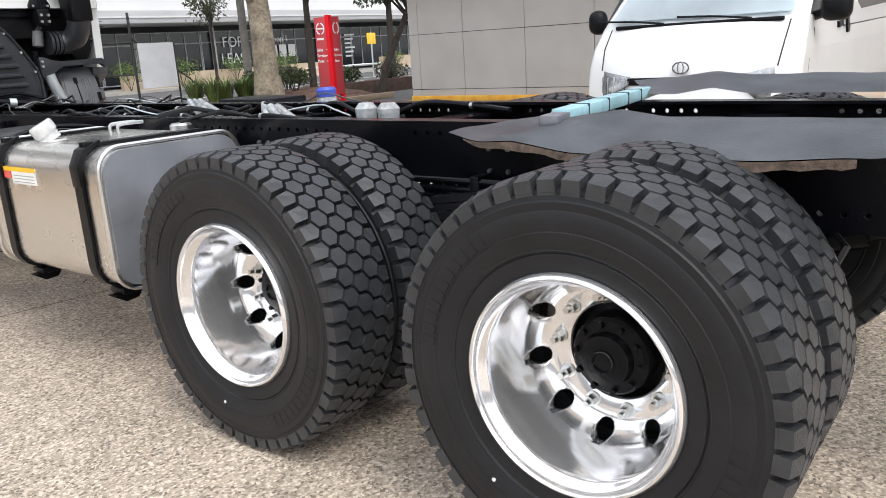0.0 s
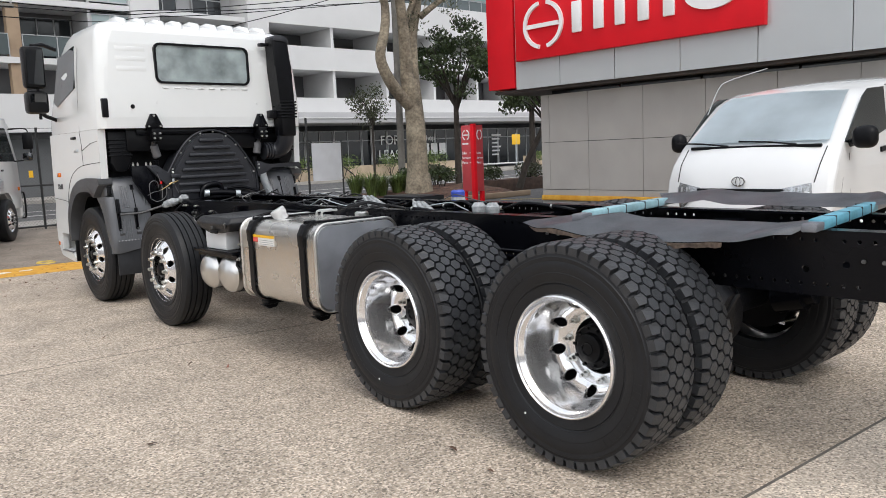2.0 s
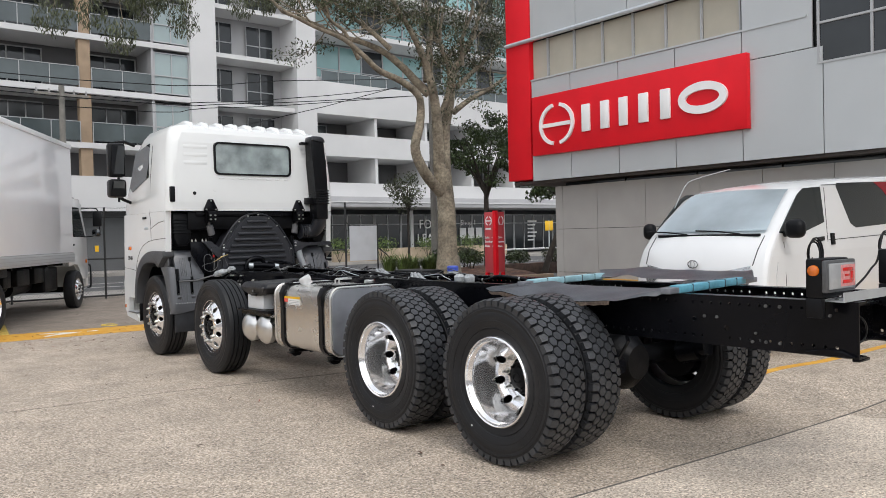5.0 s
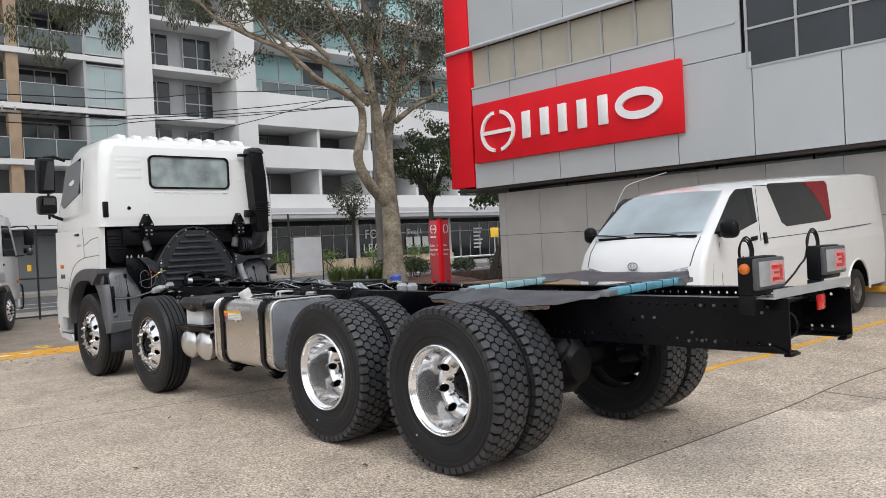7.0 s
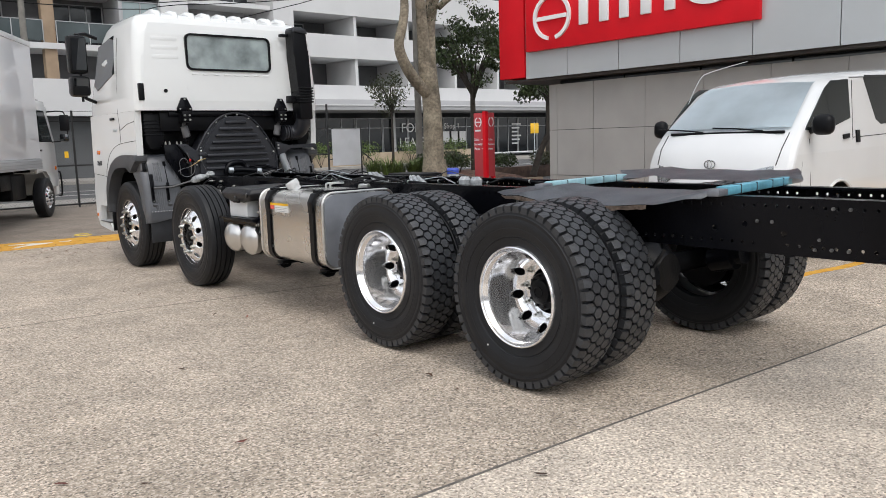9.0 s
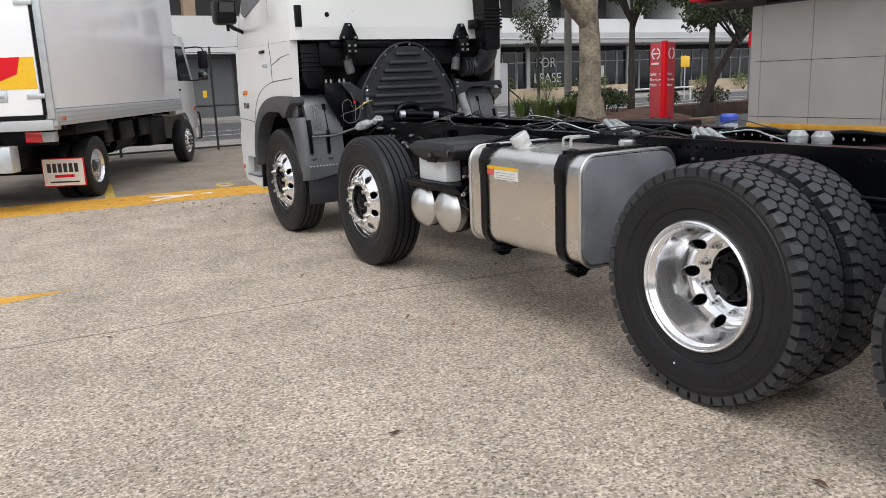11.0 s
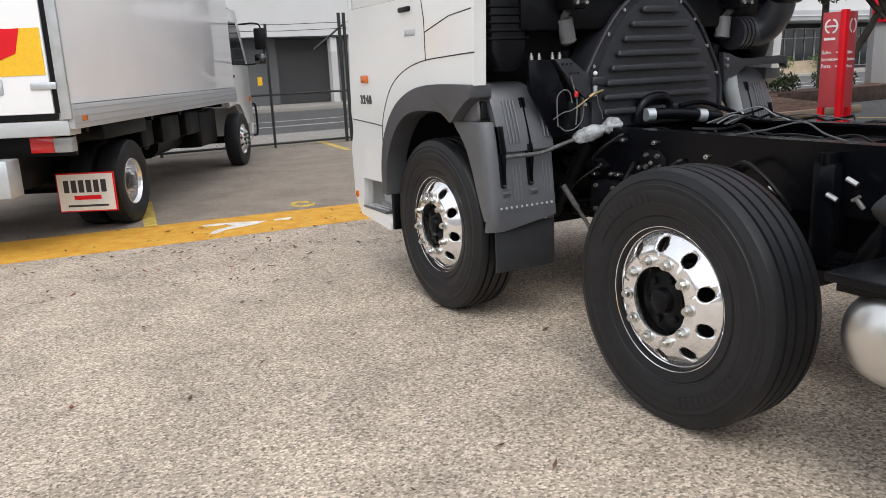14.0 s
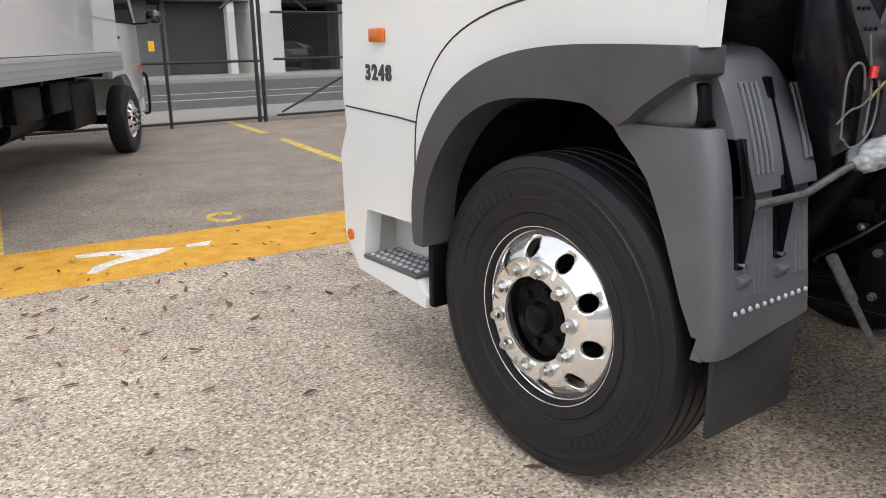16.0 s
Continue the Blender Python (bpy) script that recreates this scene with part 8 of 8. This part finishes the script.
tagged(part("chain_mesh", bm, M["galv_dark"], fence, "diamond wire mesh"), kind="stuff")
sheet = tagged(part("notice_sheet", B(8.85, 9.9, 17.56, 17.585, 0.7, 1.84), M["sheet_white"]), "pale grey notice sheet hung on the fence", "notice")
part("panel_post", tube(bmesh.new(), [(9.95, 17.6, 0), (9.95, 17.6, 1.9)], 0.025, 8), M["fence"], sheet)
for z in (0.9, 1.7):
    part("panel_rail", tube(bmesh.new(), [(8.72, 17.6, z), (9.95, 17.6, z)], 0.015, 6), M["fence"], sheet)
box_sign = tagged(part("gate_notice", B(1.07, 1.16, 17.55, 17.57, 1.24, 1.4), M["label_yellow"]), "small yellow notice wired to the fence", "notice")

# ---- garden bed, trees and shrubs ----
bm = bmesh.new()
NX, NY = 60, 26
gv = []
for i in range(NX + 1):
    row = []
    for j in range(NY + 1):
        gx, gy = 9.0 + 16 * i / NX, 13.6 + 4.9 * j / NY
        if gx > 14.0:
            gy = 13.6 + 2.2 + 2.7 * j / NY
        e = min(1.0, 4 * min(i / NX, 1 - i / NX, j / NY * 0.8, 1 - j / NY))
        row.append(bm.verts.new((gx, gy, -0.02 + 0.33 * e ** 0.6 + 0.06 * e * noise.noise((gx * 1.3, gy * 1.3, 0.0)))))
    gv.append(row)
for i in range(NX):
    for j in range(NY):
        bm.faces.new((gv[i][j], gv[i + 1][j], gv[i + 1][j + 1], gv[i][j + 1]))
structure("garden_bed", bm, M["earth"], "raised garden bed of brown bark mulch", "garden bed", 80)
bm = B(9.0, 14.0, 13.45, 13.6, 0.0, 0.16, 0.02)
structure("garden_edge", bm, M["tan"], "weathered timber edge of the garden bed", "edging")
structure("garden_wall", B(14.0, 30, 15.6, 15.75, -0.01, 0.4, 0.02), M["sleeper"], "low brown timber retaining wall", "retaining wall")

rnd = random.Random(77)


def leaves(bm, centre, radii, count, size, droop=0.3, narrow=0.45, seed=None):
    """Many single leaves, each a bent blade, within an uneven oval."""
    c = Vector(centre)
    for _ in range(count):
        while True:
            p = Vector((rnd.uniform(-1, 1), rnd.uniform(-1, 1), rnd.uniform(-1, 1)))
            if p.length <= 1:
                break
        p = Vector((p.x * radii[0], p.y * radii[1], p.z * radii[2]))
        s = size * rnd.uniform(0.6, 1.3)
        d = Vector((rnd.uniform(-1, 1), rnd.uniform(-1, 1), rnd.uniform(-1, 0.6) - droop)).normalized()
        u, v = frame_of(d)
        w = (u * math.cos(p.x * 40) + v * math.sin(p.x * 40)) * s * narrow * 0.5
        m = c + p
        a, b, e, f = m - d * s * 0.5, m + w, m + d * s * 0.5 + Vector((0, 0, -s * 0.1)), m - w
        bm.faces.new([bm.verts.new(q) for q in (a, b, e, f)])


def limb(bm, pts, r0, r1, n=10, wob=0.0):
    k = len(pts)
    out, rs = [], []
    for i in range(k):
        p = Vector(pts[i])
        out.append(p + Vector((rnd.uniform(-wob, wob), rnd.uniform(-wob, wob), 0)))
        rs.append(r0 + (r1 - r0) * i / (k - 1))
    # smooth by one round of subdivision
    sm, sr = [], []
    for i in range(k - 1):
        pa, pb, pc, pd = out[max(i - 1, 0)], out[i], out[i + 1], out[min(i + 2, k - 1)]
        for t in (0.0, 0.33, 0.66):
            sm.append(0.5 * (2 * pb + (pc - pa) * t + (2 * pa - 5 * pb + 4 * pc - pd) * t * t + (3 * pb - pa - 3 * pc + pd) * t ** 3))
            sr.append(rs[i] + (rs[i + 1] - rs[i]) * t)
    sm.append(out[-1])
    sr.append(rs[-1])
    tube(bm, sm, sr, n)
    return out


def twigs(bm, lf, start, heading, length, r, depth, leaf_n, leaf_s, up=0.15, droop=0.3):
    p = Vector(start)
    d = Vector(heading).normalized()
    pts = [p.copy()]
    for _ in range(4):
        d = (d + Vector((rnd.uniform(-0.35, 0.35), rnd.uniform(-0.35, 0.35), rnd.uniform(-0.2, 0.3) + up * 0.4))).normalized()
        p = p + d * length / 4
        pts.append(p.copy())
    tube(bm, pts, [r, r * 0.85, r * 0.7, r * 0.55, r * 0.35], 6)
    if depth == 0:
        for q in pts[2:]:
            leaves(lf, q, (0.4, 0.4, 0.26), leaf_n, leaf_s, droop)
    else:
        for q in (pts[2], pts[3], pts[4], pts[4]):
            h = d + Vector((rnd.uniform(-0.9, 0.9), rnd.uniform(-0.9, 0.9), rnd.uniform(-0.4, 0.6)))
            twigs(bm, lf, q, h, length * 0.7, r * 0.45, depth - 1, leaf_n, leaf_s, up, droop)


# the large pale tree behind the truck
tree = thing("tree", "tall smooth-barked tree with bare spreading limbs", "tree", at=(0, 0, 0))
bt_, lt_ = bmesh.new(), bmesh.new()
Y = 15.8


def bough(pts, depth, r0, r1):
    """A limb drawn by its spread and height; depth is how far its tip leans from the trunk's plane."""
    k = len(pts) - 1
    return limb(bt_, [(x, Y + depth * (i / k), z) for i, (x, z) in enumerate(pts)], r0, r1, 12, 0.02)


bough([(11.5, 0.0), (11.5, 0.7), (11.5, 1.5), (11.47, 2.4), (11.42, 3.2), (11.4, 3.6)], 0.0, 0.36, 0.25)
tube(bt_, [(11.5, Y, 0.0), (11.5, Y, 0.35), (11.5, Y, 0.8)], (0.5, 0.42, 0.36), 16)
ends = [
    bough([(11.35, 3.0), (11.22, 3.6), (11.15, 4.2), (11.07, 5.0), (10.98, 5.75), (10.74, 6.45), (10.45, 7.1), (10.0, 7.8), (9.46, 8.4), (8.9, 9.2)], -0.4, 0.23, 0.05),
    bough([(11.45, 3.0), (11.5, 3.6), (11.56, 4.3), (11.68, 5.1), (11.9, 5.85), (12.1, 6.75), (12.36, 7.25), (12.98, 8.0), (13.4, 8.8), (13.8, 9.8)], 0.5, 0.22, 0.05),
    bough([(11.4, 2.75), (10.75, 3.3), (10.3, 3.85), (10.13, 4.3), (10.3, 4.9), (10.38, 5.45), (10.25, 5.9), (9.53, 6.25), (8.73, 6.46), (8.16, 6.8), (7.43, 7.2), (6.5, 7.4), (5.6, 7.65)], -0.5, 0.19, 0.04),
    bough([(10.85, 6.0), (10.45, 6.4), (10.1, 6.75), (9.5, 7.2), (8.8, 7.45), (8.0, 7.6), (7.1, 7.87), (6.2, 8.1)], 0.9, 0.15, 0.04),
    bough([(9.4, 7.25), (8.8, 7.8), (8.06, 8.26), (7.3, 8.9)], 0.6, 0.09, 0.03),
    bough([(11.85, 5.5), (12.47, 5.97), (13.25, 6.4), (14.07, 6.97), (14.9, 7.7)], -0.6, 0.1, 0.035),
    bough([(12.1, 6.4), (12.9, 6.95), (14.1, 7.85), (14.9, 8.7)], 0.7, 0.1, 0.035),
    bough([(10.75, 6.4), (10.95, 7.35), (11.14, 8.1), (11.0, 8.8), (11.1, 9.8)], 0.3, 0.1, 0.04),
    bough([(11.2, 5.2), (11.62, 6.1), (11.57, 6.9), (11.21, 7.75), (11.3, 8.8)], -0.3, 0.1, 0.035),
    bough([(12.3, 7.1), (12.2, 8.0), (12.5, 8.9), (12.3, 9.8)], -0.5, 0.08, 0.03),
    bough([(8.2, 6.8), (7.6, 7.5), (7.0, 7.7), (6.2, 8.5)], -0.6, 0.07, 0.025),
]
for o in ends:
    for q in o[-3:]:
        h = (o[-1] - o[-3]) + Vector((rnd.uniform(-0.5, 0.5), rnd.uniform(-0.6, 0.6), rnd.uniform(0.1, 0.9)))
        twigs(bt_, lt_, q, h, 1.5, 0.028, 1, 46, 0.1, 0.2)
        twigs(bt_, lt_, q, -h + Vector((rnd.uniform(-1, 1), rnd.uniform(-1, 1), 1.4)), 1.5, 0.025, 1, 26, 0.1, 0.2)
    mid = o[len(o) // 2]
    if mid.z > 6.4:
        twigs(bt_, lt_, mid, (rnd.uniform(-1, 1), rnd.uniform(-1, 1), 1.0), 1.5, 0.03, 1, 16, 0.1, 0.2)
for k in range(26):
    a = rnd.uniform(0, 6.28)
    leaves(lt_, (11.2 + 3.6 * math.cos(a), Y + 2.8 * math.sin(a), rnd.uniform(10.6, 12.8)), (1.0, 1.0, 0.6), 170, 0.13)
part("trunk", bt_, M["bark"], tree, "pale grey smooth bark", 60)
tagged(part("crown", lt_, M["leaf_gum"], tree, "sparse olive leaves"), kind="stuff")


def bushy_tree(name, label, at, top, r, crown, radii, n, size, m_leaf, lean=(0, 0)):
    t = thing(name, label, "tree", at=at)
    b, l = bmesh.new(), bmesh.new()
    limb(b, [(0, 0, -0.1), (lean[0] * 0.3, lean[1] * 0.3, top * 0.35), (lean[0] * 0.7, lean[1] * 0.7, top * 0.7), (lean[0], lean[1], top)], r, r * 0.6, 10)
    c = Vector(crown)
    for k in range(11):
        a = k * 2.4
        d = Vector((math.cos(a), math.sin(a), rnd.uniform(-0.1, 0.9)))
        e = c + Vector((d.x * radii[0] * 0.75, d.y * radii[1] * 0.75, d.z * radii[2] * 0.7))
        s0 = Vector((lean[0], lean[1], top * rnd.uniform(0.8, 1.0)))
        tube(b, [s0, s0.lerp(e, 0.5) + Vector((0, 0, 0.15)), e], (r * 0.45, r * 0.25, r * 0.1), 6)
    for k in range(46):
        while True:
            p = Vector((rnd.uniform(-1, 1), rnd.uniform(-1, 1), rnd.uniform(-1, 1)))
            if 0.25 < p.length <= 1:
                break
        q = c + Vector((p.x * radii[0], p.y * radii[1], p.z * radii[2]))
        rr = rnd.uniform(0.22, 0.5)
        leaves(l, q, (rr, rr, rr * 0.7), n // 46, size, 0.2, 0.5)
    part("trunk", b, M["bark_dark"], t, "dark rough bark", 60)
    tagged(part("crown", l, m_leaf, t, "dense dark green leaves"), kind="stuff")
    return t


bushy_tree("tree", "small dark-leaved street tree behind the red pylon", (14.5, 17.2, 0.1), 3.2, 0.13, (0.0, 0.0, 4.4), (1.55, 1.4, 1.25), 6200, 0.13, M["leaf"])
bushy_tree("tree", "leaning dark-leaved tree beside the showroom corner", (15.4, 15.2, 0.2), 2.4, 0.12, (0.9, -0.5, 3.1), (1.9, 1.5, 0.85), 5600, 0.12, M["leaf"], (0.75, -0.75))
bushy_tree("tree", "leafy street tree behind the showroom", (21.0, 19.5, 0.0), 3.4, 0.16, (0.0, 0.0, 5.0), (2.2, 2.0, 1.8), 5200, 0.16, M["leaf"])
bushy_tree("tree", "young street tree beside the large trunk", (13.45, 20.6, 0.0), 2.9, 0.06, (-0.1, 0.0, 3.2), (0.65, 0.6, 0.7), 1500, 0.1, M["leaf_gum"])

# a gum whose drooping branches hang over the fence
gum = thing("tree", "gum tree with drooping branches over the fence", "tree", at=(0, 0, 0))
bg, lg = bmesh.new(), bmesh.new()
limb(bg, [(-5.2, 22.0, -0.1), (-5.0, 22.0, 2.0), (-4.6, 21.9, 4.5), (-4.0, 21.7, 7.0), (-3.4, 21.5, 9.5), (-2.6, 21.3, 11.5)], 0.38, 0.14, 12)
for pts in ([(-3.9, 21.7, 7.2), (-2.0, 21.2, 8.6), (0.2, 20.6, 9.4), (2.4, 20.2, 9.6), (4.4, 20.0, 9.4)], [(-3.5, 21.6, 9.0), (-1.0, 21.0, 10.6), (2.0, 20.4, 11.2), (5.2, 20.0, 11.0), (7.4, 19.8, 10.3)], [(-3.0, 21.4, 10.5), (0.0, 21.4, 12.2), (3.5, 21.0, 12.6)]):
    o = limb(bg, pts, 0.12, 0.03, 8, 0.05)
    for i, q in enumerate(o[1:]):
        for _ in range(4):
            c = q + Vector((rnd.uniform(-0.9, 0.9), rnd.uniform(-0.6, 0.6), rnd.uniform(-1.1, -0.1)))
            tube(bg, [q, q.lerp(c, 0.5) + Vector((0, 0, 0.1)), c], (0.02, 0.014, 0.008), 5)
            leaves(lg, c, (0.42, 0.4, 0.42), 230, 0.15, 1.2, 0.22)
for q in ((1.8, 20.2, 8.2), (2.6, 20.1, 7.6), (4.5, 20.0, 8.3), (3.3, 20.1, 8.6), (6.4, 19.9, 9.2), (8.3, 19.8, 9.5), (0.8, 20.3, 7.9)):
    tube(bg, [(q[0], q[1], q[2] + 1.2), (q[0] + 0.1, q[1], q[2] + 0.5), q], (0.015, 0.012, 0.006), 5)
    leaves(lg, q, (0.55, 0.45, 0.55), 420, 0.16, 1.2, 0.22)
part("trunk", bg, M["bark"], gum, "pale bark", 60)
tagged(part("crown", lg, M["leaf_gum"], gum, "drooping narrow leaves"), kind="stuff")

# grass tussocks and shrubs in the bed
for k, (x, y, s) in enumerate(((10.0, 16.2, 1.05), (10.6, 16.5, 1.0), (11.2, 16.5, 0.95), (11.7, 16.9, 0.95), (12.1, 17.3, 0.9), (10.2, 17.3, 1.1))):
    t = thing("grass_tussock", "tall green grass tussock in the garden bed", "plant", at=(x, y, 0.15), group="grass tussocks in the garden bed")
    bm = bmesh.new()
    for _ in range(190):
        a, tl = rnd.uniform(0, 6.283), rnd.uniform(0.25, 0.85)
        h, w = s * rnd.uniform(0.5, 1.0), 0.012
        d, n = Vector((math.cos(a), math.sin(a), 0)), Vector((-math.sin(a), math.cos(a), 0)) * w
        b0 = d * rnd.uniform(0, 0.14)
        p = [b0, b0 + d * tl * h * 0.3 + Vector((0, 0, h * 0.6)), b0 + d * tl * h + Vector((0, 0, h * (1 - 0.5 * tl)))]
        v = [bm.verts.new(q) for q in (p[0] - n, p[0] + n, p[1] + n, p[1] - n, p[2])]
        bm.faces.new(v[:4])
        bm.faces.new((v[3], v[2], v[4]))
    tagged(part("foliage", bm, M["grass"], t), kind="stuff")
for k, (x, y, z, r, m) in enumerate(((13.0, 16.4, 0.6, 0.5, "leaf"), (13.6, 17.4, 0.7, 0.45, "leaf_gum"), (12.7, 17.6, 0.6, 0.5, "leaf"), (16.0, 17.2, 0.5, 0.5, "leaf"), (18.0, 17.0, 0.5, 0.6, "leaf_gum"), (19.0, 35.0, 0.8, 1.0, "grass"), (22.0, 35.0, 0.8, 1.0, "grass"), (25.5, 35.0, 0.8, 0.9, "grass"), (29.0, 35.0, 0.8, 1.0, "grass"), (39.0, 35.0, 0.6, 0.8, "grass"), (43.0, 35.0, 0.6, 0.9, "grass"))):
    t = thing("shrub", "low leafy green shrub", "plant", at=(x, y, 0), group="shrubs")
    bm, b2 = bmesh.new(), bmesh.new()
    for q in range(5):
        a = q * 1.3
        e = (0.5 * r * math.cos(a), 0.5 * r * math.sin(a), z + 0.2 * r)
        tube(b2, [(0, 0, 0), (e[0] * 0.4, e[1] * 0.4, z * 0.6), e], (0.02, 0.014, 0.006), 5)
        leaves(bm, e, (r * 0.6, r * 0.6, r * 0.5), 120, 0.12, 0.1, 0.45)
    tagged(part("foliage", bm, M[m], t), kind="stuff")
    part("stems", b2, M["bark_dark"], t)

# ---- street furniture ----
pole = thing("power_pole", "grey timber power pole with a cross arm", "pole", at=(3.9, 33.0, 0))
part("shaft", tube(bmesh.new(), [(0, 0, -0.1), (0, 0, 8.4)], (0.16, 0.12), 12), M["pole"], pole)
part("cross_arm", B(-1.1, 1.1, -0.06, 0.06, 7.9, 8.05, 0.01), M["pole"], pole)
for x in (-1.0, -0.5, 0.5, 1.0):
    bm = bmesh.new()
    lathe(bm, [(0.0, 8.25), (0.04, 8.24), (0.05, 8.18), (0.03, 8.13), (0.05, 8.1), (0.03, 8.05)], 12, "z", (x, 0, 0))
    part("insulator", bm, M["render_grey"], pole)
for pts in ([(-30, 33, 8.5), (4.5, 33, 8.1), (10.6, 33, 8.28), (15.7, 33, 9.0), (20.3, 33, 9.8), (40, 33, 13.5)], [(-30, 33.4, 9.0), (4.6, 33.4, 8.8), (15.1, 33.4, 9.9), (24, 33.4, 11), (45, 33.4, 14)],
            [(-30, 33.2, 7.8), (4.4, 33.2, 7.55), (10.6, 33.2, 8.02), (18, 33.2, 9.0), (40, 33.2, 12.5)], [(-30, 32.8, 8.2), (4.5, 32.8, 7.9), (12, 32.8, 8.3), (22, 32.8, 9.6), (40, 32.8, 12.0)], [(12.5, 33, 7.3), (17, 33.0, 8.6), (22, 33, 10.2)]):
    wire_ = part("overhead_wire", tube(bmesh.new(), [(x - 3.9, y - 33.0, z) for x, y, z in pts], 0.022, 6), M["wire"], pole, "sagging black overhead power wire")
pole2 = thing("power_pole", "slim grey timber pole behind the tree", "pole", at=(14.1, 19.8, 0))
part("shaft", tube(bmesh.new(), [(0, 0, -0.1), (0, 0, 10.5)], (0.135, 0.1), 12), M["pole"], pole2)
ys = thing("road_sign", "small yellow road sign on a thin post", "sign", at=(30.5, 29.2, -0.13))
part("plate", B(-0.35, 0.35, -0.03, -0.005, 1.75, 2.35, 0.01), M["label_yellow"], ys, "yellow plate")
part("post", tube(bmesh.new(), [(0, 0, 0), (0, 0, 2.4)], 0.035, 8), M["galv"], ys)
rail = thing("low_rail", "low white pipe rail on the far footpath", "rail", at=(0, 0, 0))
part("tube", tube(bmesh.new(), [(24.5, 27.9, -0.13), (24.5, 27.9, 0.5), (24.6, 27.9, 0.58), (29.4, 27.9, 0.58), (29.5, 27.9, 0.5), (29.5, 27.9, -0.13)], 0.04, 8), M["render_white"], rail)
red_board = thing("red_banner", "red sign board on a pale grey building pier", "sign", at=(21.0, 17.75, -0.1), rz=-50)
part("pier", B(0, 2.2, 0.0, 1.4, 0, 5.0, 0.02), M["render_grey"], red_board, "pale grey pier")
part("board", B(-0.1, 3.2, -0.12, -0.01, 2.3, 3.05, 0.01), M["red"], red_board, "red board")
for k in range(5):
    part("text_bar", B(0.55 + k * 0.28, 0.73 + k * 0.28, -0.128, -0.121, 2.56, 2.8), M["sign_white"], red_board)

for x in (10.75, 11.4):
    wb = thing("wheelie_bin", "dark green wheelie bin by the garage", "bin", at=(x, 42.3, 0), group="wheelie bins")
    bm = prism(bmesh.new(), [(-0.28, 0.05), (0.28, 0.05), (0.33, 0.98), (-0.33, 0.98)], "y", -0.3, 0.3, 0.02)
    part("body", bm, M["bin"], wb)
    part("lid", B(-0.36, 0.36, -0.36, 0.34, 0.985, 1.05, 0.02), M["label_yellow"], wb, "yellow lid")

# a dark car parked in the open garage across the street
car = thing("parked_car", "dark grey hatchback parked in the open garage", "car", at=(14.4, 41.6, 0.0))
bm = prism(bmesh.new(), [(-2.0, 0.3), (-2.05, 0.7), (-1.9, 0.9), (-1.2, 0.98), (-0.6, 1.4), (0.7, 1.45), (1.5, 1.05), (2.0, 0.95), (2.08, 0.6), (2.0, 0.3)], "y", -0.8, 0.8, 0.08)
part("body", bm, M["car_dark"], car, "dark grey paint")
part("window", prism(bmesh.new(), [(-1.05, 0.98), (-0.55, 1.34), (0.62, 1.38), (1.2, 1.02)], "y", -0.815, -0.78), M["glass"], car)
for x in (-1.25, 1.3):
    b = bmesh.new()
    lathe(b, [(0.0, -0.09), (0.2, -0.1), (0.31, -0.09), (0.32, 0.0), (0.31, 0.09), (0.0, 0.09)], 28, "y", (x, -0.72, 0.32))
    part("wheel", b, M["rubber"], car)
part("headlight", B(-2.03, -1.85, -0.8, -0.5, 0.66, 0.8, 0.03), M["clear_lens"], car)

# ---- loose litter ----
for name, seed, count, tone in (("dry_leaves", 5, 210, "leaf_dry"), ("red_leaves", 6, 60, "leaf_red")):
    rnd = random.Random(seed)
    bm = bmesh.new()
    for k in range(count):
        if k < count * 0.62:
            x, y = rnd.gauss(-1.8, 1.2), rnd.gauss(8.9, 0.7)
        else:
            x, y = rnd.uniform(-5, 1), rnd.uniform(-2, 15)
        a, size = rnd.uniform(0, 6.28), rnd.uniform(0.013, 0.042)
        d, n = Vector((math.cos(a), math.sin(a), 0)), Vector((-math.sin(a), math.cos(a), 0)) * size * 0.26
        c = Vector((x, y, 0.007 + rise(x, y)))
        up, tip = Vector((0, 0, rnd.uniform(0.0, 0.012))), Vector((0, 0, rnd.uniform(0.0, 0.02)))
        v = [bm.verts.new(q) for q in (c - d * size, c - d * size * 0.3 - n + up, c + d * size * 0.4 - n * 0.8 + up, c + d * size + tip, c + d * size * 0.4 + n * 0.8 + up, c - d * size * 0.3 + n + up)]
        bm.faces.new(v)
    tagged(part(name, bm, M[tone]), "scattered dry brown gum leaves on the yard" if seed == 5 else "scattered dull red fallen leaves on the yard", "leaves", kind="stuff")
